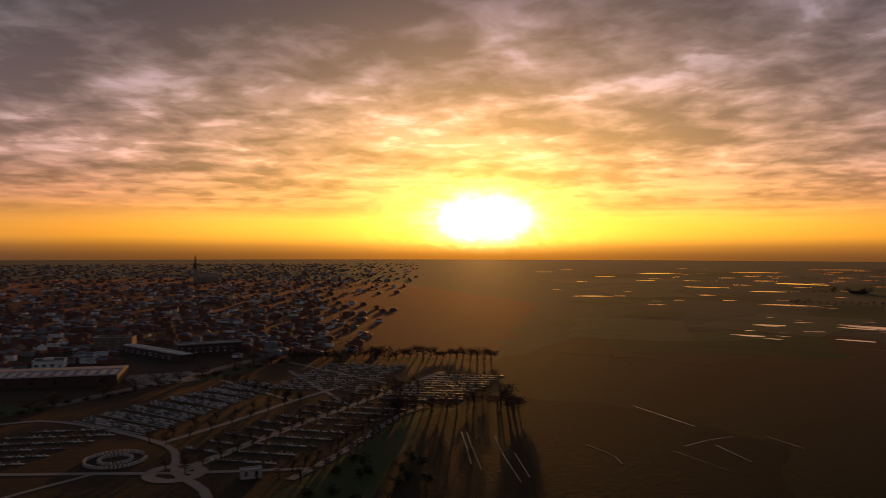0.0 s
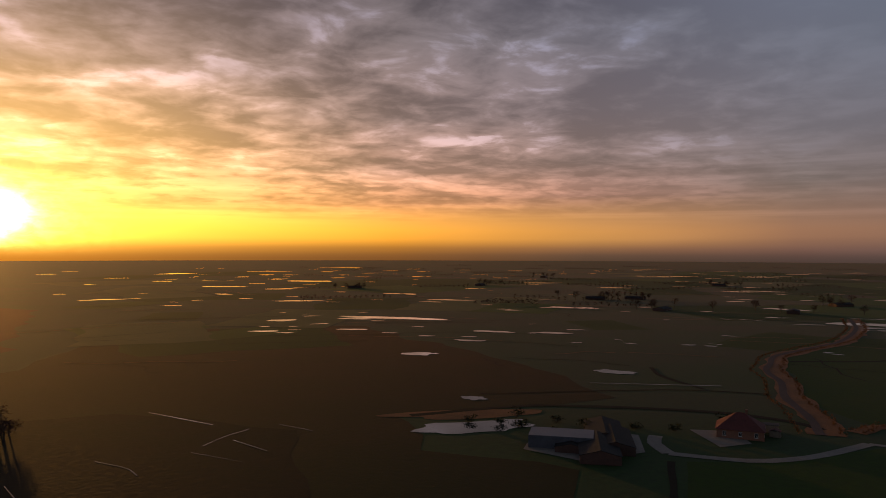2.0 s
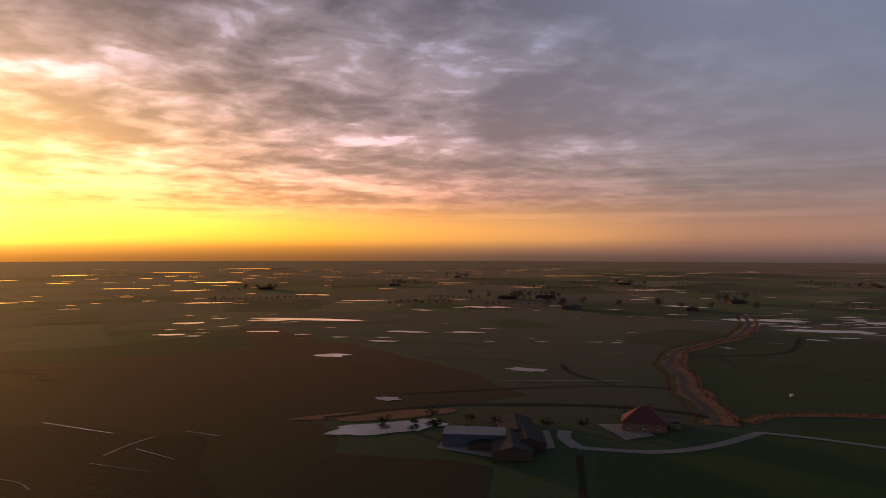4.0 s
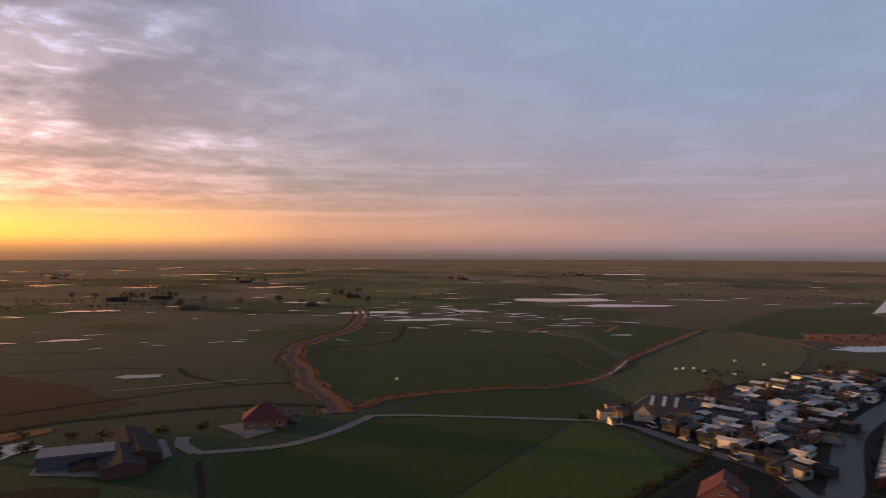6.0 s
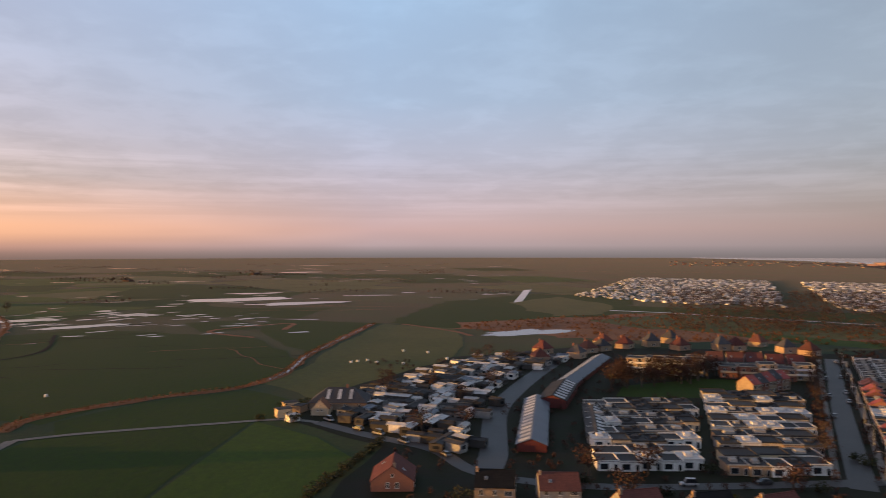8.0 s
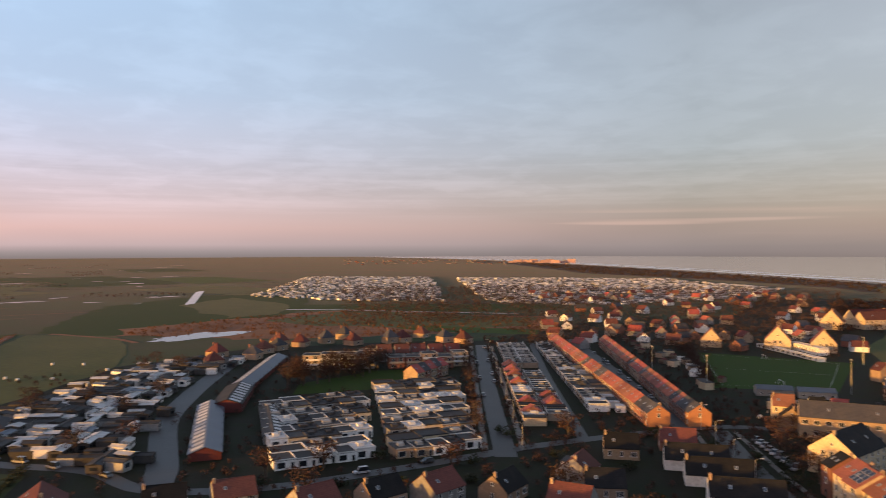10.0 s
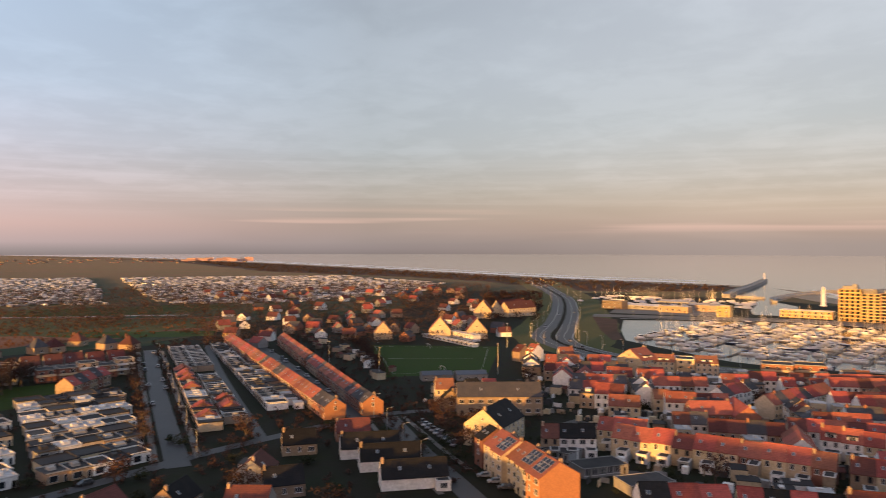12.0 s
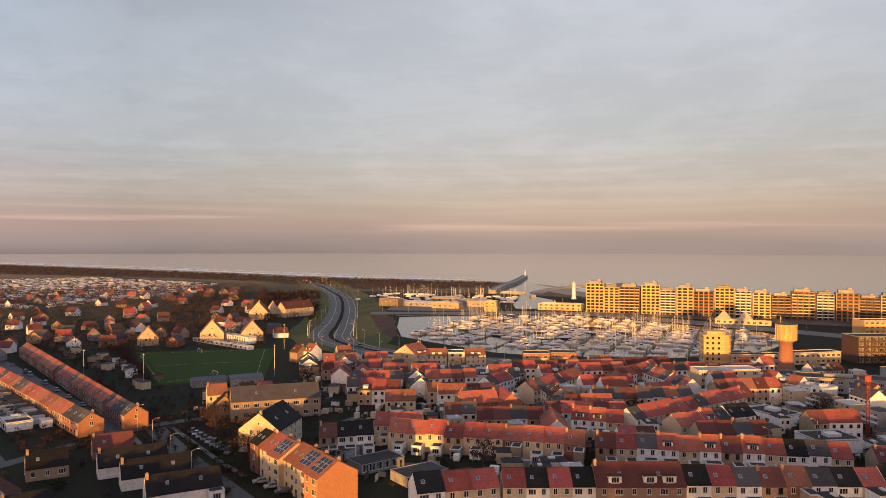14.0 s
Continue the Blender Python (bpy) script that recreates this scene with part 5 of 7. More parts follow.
put(GARAGE, 85, -217, 166, r=7, sx=.55), put(GARAGE, 70, -208, 230, r=8, sx=.75), put(GARAGE, 54, -200, 228, r=8, sx=.7)
SCHOOL = house("school_building", "long brown school building with a grey slate roof", "school", 34, 13, 7.5, 4.5, BRICK, ROOF_SLATE, 2, kinds=("wide",) * 9, sky=4, back_windows=False)
put(SCHOOL, 130, -262, 212, r=14), put(DARK_VILLA, 152, -262, 120, r=7)
HALL = house("sports_hall", "low hall with a pale ribbed roof beside the pitch", "hall", 26, 14, 5, 2.2, GREY_WALL, METAL_ROOF, 1, kinds=("wide",) * 4, chimney=False)
put(HALL, 188, -309, 40, r=9).scale = (.6, .65, .6)
put(HALL, 174, -319, 40, r=9).scale = (.6, .65, .6)
ROWCREAM = house("terraced_house", "cream terraced house with an orange roof beside the street", "house", 8, 9, 6.6, 3.6, CREAM, ROOF_ORANGE, 2, kinds=("tall", "tall", "tall"), sky=2, gable_windows=1)
put(ROWCREAM, 158, -266, 35, r=6), put(T_DARK, 149, -274, 35, r=6), put(T_RED, 143, -279, 35, r=6)

# housing estate: long parallel rows
def estate_row(u0, u1, v, kinds, seed, flip=False, wide=6.0):
    a, b = uv(u0, v), uv(u1, v)
    return row(b, a, kinds, wide, 9, seed) if flip else row(a, b, kinds, wide, 9, seed)


E_RED = plain_house("estate_house", "uniform brick terraced house with a red tiled roof", 6, 8.5, 5.8, 3.3, BRICK_RED, ROOF_ORANGE, False, 1)
E_DARK = plain_house("estate_house", "uniform brick terraced house with a grey slate roof", 6, 8.5, 5.8, 3.3, BRICK_RED, ROOF_SLATE, False, 1)
E_RUST = plain_house("estate_house", "uniform brick terraced house with a dull red roof", 6, 8.5, 5.8, 3.3, BRICK, ROOF_RED, False, 1)
E_END = house("end_terrace_house", "end terraced house with sunlit orange put into its bare brick gable", "house", 6, 8.5, 5.3, 3.0, SUN_ORANGE, ROOF_SLATE, sky=3, gable_windows=1)
for near, far, seed in (((178.5, -218), (370.6, -342.7), 86), ((170, -231), (342, -363), 108)):
    n0, e = Vector((*near, 0)), (Vector((*far, 0)) - Vector((*near, 0))).normalized()
    total = (Vector((*far, 0)) - n0).length

    def on(s):
        return (n0 + e * s).xy

    put(E_END, *on(3), heading(e.x, e.y) + 180)
    for ob in (*row(on(18), on(6), [E_DARK, E_DARK], 6.0, 9, 20), *row(on(118), on(18), [E_RED, E_RUST, E_RED, E_RUST, E_DARK], 6.0, 9, 21 + seed), *row(on(total), on(121), [E_RED, E_RED, E_RUST], 6.0, 9, 22)):
        ob.scale.z = .9
LOW_WHITE = patio_house("low white flat-roofed patio house", 6, 8.5, 2.9, WHITE, BITUMEN, FRAME, False)
LOW_PALE = patio_house("low white patio house with a pale roof", 6, 8.5, 3.0, WHITE, PALE_ROOF, FRAME, True)
LOW_BRICK = patio_house("low brick patio house with a dark flat roof", 6, 8.5, 2.9, BRICK, BITUMEN, CONCRETE, True)
LOW_CREAM = patio_house("low cream patio house with a dark flat roof", 6, 8.5, 3.3, CREAM, BITUMEN, BITUMEN, False)
LOW_GREY = patio_house("low grey patio house with a dark roof", 6, 8.5, 2.8, GREY_WALL, BITUMEN, BITUMEN, True)
LOW = [LOW_WHITE, LOW_PALE, LOW_BRICK, LOW_CREAM, LOW_GREY, LOW_BRICK]
estate_row(296, 490, 60, [LOW_PALE, LOW_WHITE, LOW_BRICK, LOW_GREY], 30, True, 6.4)
LOW_RED = plain_house("row_house", "low terraced house with a dull red tiled roof", 6, 8, 2.9, 2.2, BRICK_RED, ROOF_RED, True, 0)
estate_row(272, 400, 31, [LOW_RED, LOW_CREAM, LOW_BRICK, LOW_PALE, LOW_RED], 31, True, 5.4)
estate_row(280, 380, 41, [LOW_BRICK, LOW_WHITE, LOW_RED, LOW_CREAM], 32, True, 5.0)
estate_row(402, 488, 34, [LOW_WHITE, LOW_BRICK], 33, True, 6.2), estate_row(402, 488, 43, [LOW_WHITE, LOW_BRICK], 34, True, 6.2)
r = random.Random(5)
for u in range(296, 500, 7):
    x, y = uv(u + r.uniform(-2, 2), 68.0 - (u - 296) * .02 + r.uniform(-1, 1))
    if free(x, y, 1.5):
        put(r.choice(SHEDS), x, y, heading(U.x, U.y) + r.choice((0, 90, 180)), r=2.5)
# two blocks of low white patio houses, row behind row
def between(a, b, t):
    return a[0] + (b[0] - a[0]) * t, a[1] + (b[1] - a[1]) * t


for k in range(5):
    t = k / 4.6
    a0, a1 = between((213, -80), (318, -113), t), between((208, -112), (310, -163), t)
    if k < 4:
        row(a0, a1, LOW if k else [LOW_WHITE, LOW_PALE], 6.2, 8.5, 40 + k, jitter=1.4)
        row((a0[0] + 9.5, a0[1] - 3), (a1[0] + 9.5, a1[1] - 3), LOW, 9.6, 8.5, 140 + k, jitter=1.8)
    b0, b1 = between((203, -117), (306, -166), t), between((197, -147), (292, -205), t)
    row(b0, b1, LOW, 6.2, 8.5, 50 + k, jitter=1.4)
    row((b0[0] + 9.5, b0[1] - 4), (b1[0] + 9.5, b1[1] - 4), LOW, 9.6, 8.5, 150 + k, jitter=1.8)
# three-storey stepped flats behind the park, with pyramid-roofed houses beyond
STEPPED = flat_house("stepped_apartment_house", "pale stepped flats with brick cross walls", "apartment house", 9, 10, 7.8, BRICK, BITUMEN, 3, ("wide", "shop"), bands=WHITE, back_windows=False)
STEPPED_B = flat_house("stepped_apartment_house", "brown brick stepped flats with pale balconies", "apartment house", 9, 10, 6.2, BRICK_RED, BITUMEN, 2, ("wide", "shop"), bands=CREAM, back_windows=False)
STEPPED_C = flat_house("stepped_apartment_house", "grey stepped flats with white balcony fronts", "apartment house", 9, 10, 8.6, GREY_WALL, BITUMEN, 3, ("shop", "wide"), bands=WHITE, back_windows=False)
GABLED_FLAT = house("gabled_apartment_house", "grey gabled flats with a brown tiled roof", "apartment house", 9, 10, 5.6, 4.2, GREY_WALL, ROOF_BROWN, 2, kinds=("wide", "wide"), sky=1, back_windows=False)
row((352, -200), (334, -242), [STEPPED, STEPPED_B, STEPPED_C, STEPPED_B], 9.4, 10, 60, own=9, jitter=2.2, gap=.6), row((377, -160), (356, -194), [STEPPED_B, STEPPED_C, STEPPED], 9.4, 10, 61, own=9, jitter=2.2, gap=.6)
row((380, -196), (356, -252), [GABLED_FLAT, STEPPED_B, GABLED_FLAT], 10, 10, 63, own=9, jitter=3, gap=1.4)
row((306, -186), (318, -214), [E_RUST, E_DARK, E_RUST], 6.0, 9, 62, jitter=1)


def pyramid(label, w, eave, rise, wall, roof):
    bm = bmesh.new()
    box(bm, -w / 2, w / 2, -w / 2, w / 2, 0, eave)
    root = tagged(part("pyramid_house", bm, wall), label, "house")
    bm = bmesh.new()
    box(bm, -w / 2 - .4, w / 2 + .4, -w / 2 - .4, w / 2 + .4, eave, eave + rise, 0, w / 2 + .25)
    part("roof", bm, roof, root)
    bm = bmesh.new()
    box(bm, w * .18, w * .18 + .7, .2, .9, eave + rise * .4, eave + rise + .4)
    part("chimney", bm, BRICK_RED, root)
    for s in (0, 270):
        q = Vector((0, -w / 2, 0))
        q.rotate(Euler((0, 0, radians(s))))
        shared("window", WIN["wide"], root, q.x, q.y, .9, s)
    root.matrix_basis = FAR_AWAY
    return root


PYR = [pyramid("brick house with a steep pyramid tiled roof", 9.5, 3.4, 5.4, BRICK, ROOF_BROWN), pyramid("brick house with a steep grey pyramid roof", 9, 4.2, 5.4, BRICK, ROOF_SLATE), pyramid("pale house with a tall brown pyramid roof", 10, 3.8, 6.2, GREY_WALL, ROOF_BROWN)]
r = random.Random(8)
for k in range(11):
    t = k / 10
    x, y = 424 + 40 * math.sin(t * 3.0) - 10 * t, -128 - 172 * t
    put(PYR[k % 2], x + r.uniform(-10, 10), y + r.uniform(-6, 6), r.choice((0, 20, 45)), r=6, sz=r.uniform(.85, 1.1))
    if k % 3 == 0:
        put(r.choice(PYR[:2]), x + 24, y - 5, 30, r=6)
# two long halls with red end walls
def long_hall(label, length, w, eave, rise, roof, wall, lights=PALE_ROOF):
    root = tagged(new("long_hall"), label, "hall")
    bm = bmesh.new()
    gable_body(bm, length, w, eave, rise)
    part("wall", bm, wall, root)
    bm = bmesh.new()
    pitched_roof(bm, length, w, eave + .02, rise, .4, .25)
    part("roof", bm, roof, root, "grey ribbed metal roof")
    n = int(length / 5)
    for k in range(n):
        x = -length / 2 + length * (k + .5) / n
        bm = bmesh.new()
        z0, z1 = eave + rise * .12 + .24, eave + rise * .88 + .24
        quad(bm, [(x - 1.5, -w / 2 * .88, z0), (x + 1.5, -w / 2 * .88, z0), (x + 1.5, -w / 2 * .12, z1), (x - 1.5, -w / 2 * .12, z1)])
        part("roof_light", bm, lights, root, "strip of roof light")
    for s in (-1, 1):
        for k in range(0, n, 2):
            shared("window", WIN_DARK["wide"], root, -length / 2 + length * (k + .5) / n, s * w / 2, 1.6, 0 if s < 0 else 180)
    root.matrix_basis = FAR_AWAY
    return root


put(long_hall("long hall with a grey roof and red gable wall", 74, 10, 2.4, 1.9, METAL_ROOF, SHADED_RED), 267, -76, -17.5 + 180, r=11)
put(long_hall("long hall with a blue-grey roof and red gable wall", 92, 10, 2.6, 1.9, METAL_ROOF, SHADED_RED), 372, -134, -32 + 180, r=11)
put(long_hall("low striped greenhouse shed beside the hall", 50, 7, 2.6, 1.0, BITUMEN, GREY_WALL), 262, -98, -18, r=6)
put(long_hall("low shed with pale roof lights", 40, 12, 3.4, 2.0, BITUMEN, SHADED_RED), 312, -100, -26, r=8)

# quay side and big buildings to the right of the marina
def round_block():
    root = tagged(new("round_corner_block"), "yellow six-storey block with a rounded corner", "apartment house")
    pts = [(-7, -6), (4, -6), (6.5, -5), (8, -3), (8.5, 0), (8.5, 6), (-7, 6)]
    bm = bmesh.new()
    prism(bm, pts, 0, 17.5)
    part("wall", bm, SUN_GOLD, root)
    for k in range(6):
        bm = bmesh.new()
        prism(bm, [(x * 1.06, y * 1.08) for x, y in pts], k * 2.9 + 2.6, k * 2.9 + 2.85)
        part("balcony", bm, CREAM, root)
        bm = bmesh.new()
        for x in (-5, -2, 1):
            box(bm, x - .6, x + .6, -6.06, -5.9, k * 2.9 + .9, k * 2.9 + 2.2)
        for y in (-1, 2.5):
            box(bm, 8.4, 8.56, y - .6, y + .6, k * 2.9 + .9, k * 2.9 + 2.2)
        for y in (-3, 1, 4):
            box(bm, -7.06, -6.9, y - .5, y + .5, k * 2.9 + .9, k * 2.9 + 2.2)
        part("glazing", bm, GLASS, root)
    bm = bmesh.new()
    prism(bm, [(x * .7, y * .7) for x, y in pts], 17.5, 19.4)
    part("roof_room", bm, SUN_GOLD, root)
    return root


ob = round_block()
ob.matrix_basis = pose(-56, -428, .1, 0, 0, 185)
TAKEN.append((-56, -428, 11))
LONG2 = flat_house("quay_building", "long two-storey cream quay building with wide windows", "building", 30, 9, 6.4, CREAM, BITUMEN, 2, ("wide",) * 9, parapet=.3, back_windows=False)
put(LONG2, -78, -433, 193, r=14), put(LONG2, -112, -450, 205, r=14)
FLAT3 = flat_house("apartment_house", "three-storey grey brick flats with a flat roof", "apartment house", 12, 11, 8.8, GREY_WALL, BITUMEN, 3, ("wide", "tall", "wide"), bands=WHITE, back_windows=False)
FLAT3B = flat_house("apartment_house", "three-storey cream flats with a pale flat roof", "apartment house", 12, 11, 8.6, CREAM, PALE_ROOF, 3, ("wide", "tall", "wide"), back_windows=False)
row((-38, -358), (-66, -366), [FLAT3, FLAT3B], 12, 11, 70, own=12)
for k, (x, y) in enumerate(((-71, -333), (-79, -322), (-86, -310), (-92, -298), (-98, -286))):
    put((FLAT3B, FLAT3)[k % 2], x - 5, y, 112, r=6).scale = (.75, .7, .7)
GREYLONG = flat_house("long_building", "long low grey building under repair", "building", 40, 14, 6.5, CONCRETE, BITUMEN, 2, ("wide",) * 10, box_on=True, back_windows=False)
put(GREYLONG, -104, -366, 175, r=18), put(GREYLONG, -150, -362, 175, r=18), put(GREYLONG, -150, -392, 175, r=18)
# wall darkened to stand for the shade on these blocks
REDBR = flat_house("office_block", "dark red brick block, shade put into its colour, with white window bands", "building", 24, 16, 15, DARK_BRICK, BITUMEN, 5, ("shop",) * 6, bands=DARK_BRICK, back_windows=False)
put(REDBR, -146, -464, 195, r=14), put(REDBR, -172, -452, 195, r=14)
GOLDBL = flat_house("apartment_house", "five-storey apartment block, sun gold put into its walls", "apartment house", 30, 14, 15, SUN_GOLD, BITUMEN, 5, ("wide",) * 8, bands=CREAM, back_windows=False)
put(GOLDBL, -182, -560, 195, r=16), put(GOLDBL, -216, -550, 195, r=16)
WFLAT = flat_house("works_building", "low white works building with a flat roof", "building", 16, 12, 4.2, WHITE, BITUMEN, 1, ("wide",) * 4, box_on=True, back_windows=False)
put(WFLAT, -60, -296, 130, r=9), put(WFLAT, -40, -300, 120, r=8), put(WFLAT, -70, -262, 20, r=9)
SHOPRED = flat_house("shop", "red-fronted shop with a flat roof", "shop", 18, 12, 4.5, RED_PAINT, BITUMEN, 1, ("shop",) * 4, back_windows=False)
put(SHOPRED, -84, -384, 185, r=9), put(SHOPRED, -70, -352, 185, r=8)

# water tower
wt = tagged(new("water_tower"), "old orange brick water tower with a round tank", "water tower")
bm = bmesh.new()
tube(bm, [(0, 0, 0, 5.0), (0, 0, 1.6, 5.0), (0, 0, 1.7, 4.3), (0, 0, 5.5, 4.0), (0, 0, 13.5, 3.3), (0, 0, 15.5, 3.5), (0, 0, 16.4, 4.8)], 24)
part("shaft", bm, BRICK_RED, wt, "tapering brick shaft")
bm = bmesh.new()
tube(bm, [(0, 0, 16.3, 4.6), (0, 0, 16.6, 5.2), (0, 0, 17.0, 5.3), (0, 0, 24.2, 5.3), (0, 0, 24.5, 5.6), (0, 0, 25.1, 5.6)], 28)
part("tank", bm, SUN_GOLD, wt, "round pale tank with ribs")
for k in range(14):
    a = 2 * math.pi * k / 14
    bm = bmesh.new()
    box(bm, 5.2, 5.5, -.28, .28, 16.8, 24.4)
    part("rib", bm, CREAM, wt, at_pose=pose(0, 0, 0, 0, 0, math.degrees(a)))
bm = bmesh.new()
tube(bm, [(0, 0, 25.05, 5.4), (0, 0, 25.8, 1.2), (0, 0, 26.1, .3)], 24)
part("roof", bm, ROOF_SLATE, wt)
wt.matrix_basis = pose(-91, -418, .1)
TAKEN.append((-91, -418, 8))

# building crane, red
cr = tagged(new("crane"), "red lattice building crane mast beside a site", "crane")
bm = bmesh.new()
for x, y in ((-.45, -.45), (.45, -.45), (.45, .45), (-.45, .45)):
    bar(bm, (x, y, 0), (x, y, 22), .16)
for k in range(14):
    z = k * 1.57
    for s in (-.45, .45):
        bar(bm, (-.45, s, z), (.45, s, z + 1.57), .09), bar(bm, (s, -.45, z), (s, .45, z + 1.57), .09)
part("mast", bm, RED_PAINT, cr)
bm = bmesh.new()
box(bm, -1.8, 1.8, -1.8, 1.8, 0, .8), box(bm, -.8, 1.2, -.7, .7, 20.0, 22.2)
part("cab", bm, RED_PAINT, cr, "red cab and ballast base")
cr.matrix_basis = pose(-87, -278, .1)

# fill the old town behind with short rows, then back wings, sheds and shrubs
def in_town(x, y):
    return not ((x > 112 and y < -372) or (60 < x < 132 and y < -350) or y > -236 or (x > 165 and y < -285) or (x > 130 and y > -300) or x > 60 + (-y - 240) * .9)


r = random.Random(14)
n = 0
for k in range(4200):
    x, y = (r.uniform(88, 178), r.uniform(-402, -285)) if k < 1200 else (r.uniform(-215, 200), r.uniform(-402, -238))
    if not in_town(x, y) or n > 250:
        continue
    t = (14 if y > -300 else 22) + r.choice((0, 0, 0, 90)) + r.uniform(-4, 4)
    m = r.randint(2, 5)
    d = Vector((math.cos(radians(t)), math.sin(radians(t)), 0)) * 6
    spots = [Vector((x, y, 0)) + d * i for i in range(m)]
    if all(free(p.x, p.y, 3.6) and in_town(p.x, p.y) for p in spots):
        hs = [r.choice(SMALL) for i in range(3)]
        flip = r.choice((0, 180))
        tall = r.uniform(.9, 1.12)
        for i, p in enumerate(spots):
            put(hs[i % 3], p.x, p.y, t + flip, r=4.4, sz=tall)
            n += 1
n = 0
for k in range(4000):
    x, y = r.uniform(-160, 190), r.uniform(-402, -192)
    if x > 60 + (-y - 240) * .9 and y > -300 or n > 270 or (x > 130 and y < -285):
        continue
    if free(x, y, 1.9):
        u = r.random()
        put(r.choice(WINGS) if u < .55 and free(x, y, 2.6) else r.choice(SHEDS) if u < .82 else r.choice(BUSHES), x, y, r.choice((14, 104, 194, 22)), r=2.5)
        n += 1

# unseen flats and houses added straight below, to shade the rows behind them
SHADE_FLATS = flat_house("apartment_house", "plain five-storey brick flats added out of view to shade the terraces", "apartment house", 18, 12, 23, BRICK, BITUMEN, 5, (), back_windows=False)
for k in range(13):
    put(SHADE_FLATS, -166 + k * 19, 80, 0, 0, r=10)
SHADE_HOUSE = house("gabled_house", "plain brick house with a brown roof, added out of view for its shade", "house", 12, 10, 7.5, 4.5, BRICK, ROOF_BROWN, 2, kinds=(), back_windows=False)
for k in range(8):
    put(SHADE_HOUSE, 92 + k * 9, -72 + k * 12, 20, 0, r=7)

# goals on the football pitch
def goal(label):
    bm = bmesh.new()
    for x in (-3.66, 3.66):
        bar(bm, (x, 0, 0), (x, 0, 2.44), .16), bar(bm, (x, 0, 2.44), (x, 1.6, 0.05), .08)
    bar(bm, (-3.66, 0, 2.44), (3.66, 0, 2.44), .16)
    root = tagged(part("football_goal", bm, FRAME), label, "goal")
    root.matrix_basis = FAR_AWAY
    return root


GOAL = goal("white football goal on the pitch")
put(GOAL, 198, -332, -40, .1, 1), put(GOAL, 250, -401, 140, .1, 1)

# ---------------------------------------------------------------- sea front: apartment blocks in a row


def sea_block(label, w, d, floors, wall, rail, seed):
    r = random.Random(seed)
    H = floors * 2.95
    bm = bmesh.new()
    box(bm, -w / 2, w / 2, -d / 2, d / 2, 0, H)
    root = tagged(part("apartment_block", bm, wall), label, "apartment block", "row of sea front apartment blocks")
    bays = max(2, round(w / 4.6))
    for k in range(bays + 1):
        bm = bmesh.new()
        x = -w / 2 + w * k / bays
        box(bm, x - .22, x + .22, -d / 2 - 1.3, -d / 2, 0, H + .3)
        part("pier", bm, wall, root)
    for f in range(floors):
        z = f * 2.95
        bm = bmesh.new()
        box(bm, -w / 2 + .22, w / 2 - .22, -d / 2 - 1.2, -d / 2 - .01, z + 2.75, z + 2.95), box(bm, -w / 2 + .22, w / 2 - .22, -d / 2 - 1.2, -d / 2 - 1.1, z + 2.95, z + 3.65) if f < floors - 1 else None
        part("balcony", bm, rail, root)
        bm = bmesh.new()
        for k in range(bays):
            x = -w / 2 + w * (k + .5) / bays
            box(bm, x - w / bays * .36, x + w / bays * .36, -d / 2 - .06, -d / 2 + .02, z + .25, z + 2.45)
        part("glazing", bm, GLASS, root)
    bm = bmesh.new()
    box(bm, -w * .38, w * .3, -d * .25, d * .4, H, H + 2.4), box(bm, w * .05, w * .25, 0, d * .3, H + 2.4, H + 4.0)
    part("roof_room", bm, (GREY_WALL, CONCRETE)[seed % 2], root, "set-back roof storey")
    root.matrix_basis = FAR_AWAY
    return root


BLOCKS = [sea_block("sea front apartment block with balconies, sun gold put into its walls", 17, 14, 9, SUN_GOLD, SUN_GOLD, 0), sea_block("brown brick sea front apartment block with cream balconies", 19, 14, 9, BRICK_RED, CREAM, 1),
          sea_block("cream sea front apartment block with glazed balconies", 15, 13, 9, CREAM, SUN_GOLD, 2), sea_block("buff brick sea front apartment block with red-brown balconies", 18, 14, 8, BRICK, BRICK_RED, 3),
          sea_block("grey sea front apartment block with white balconies", 14, 13, 9, GREY_WALL, WHITE, 4), sea_block("dark brick sea front apartment block with buff balconies", 16, 14, 8, DARK_BRICK, BRICK, 5)]
e = Vector((-233 - 27, -702 + 740, 0)).normalized()
r = random.Random(4)
dist = 9.0
for k in range(21):
    b = BLOCKS[(0, 2, 1, 0, 4, 2, 3, 0, 4, 2, 5, 1, 4, 3, 5, 2, 1, 5, 3, 4, 1)[k]]
    w = (17, 19, 15, 18, 14, 16)[BLOCKS.index(b)]
    c = Vector((33, -741, 0)) + e * (dist + w / 2)
    put(b, c.x, c.y - r.uniform(0, 4.0), heading(e.x, e.y), r=9, sz=r.choice((.98, 1.0, 1.05, .94, .88, .92)) if k else 1.08)
    dist += w + r.choice((.2, .2, 1.2, 2.4))
CASINO = flat_house("pavilion", "long pavilion on the quay, sun gold put into its walls", "pavilion", 44, 12, 6.5, SUN_GOLD, PALE_ROOF, 2, ("shop",) * 8, bands=CREAM, back_windows=False)
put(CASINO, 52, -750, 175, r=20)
# low pavilion with two pointed roofs
pv = tagged(new("pavilion"), "cream harbour pavilion with two pointed roofs", "pavilion")
bm = bmesh.new()
box(bm, -22, 22, -5, 5, 0, 4.5)
part("wall", bm, CREAM, pv)
for x in (-15, 2):
    bm = bmesh.new()
    box(bm, x - 6, x + 6, -5.3, 5.3, 4.5, 10.5, 0, 5.0)
    part("pointed_roof", bm, CREAM, pv)
bm = bmesh.new()
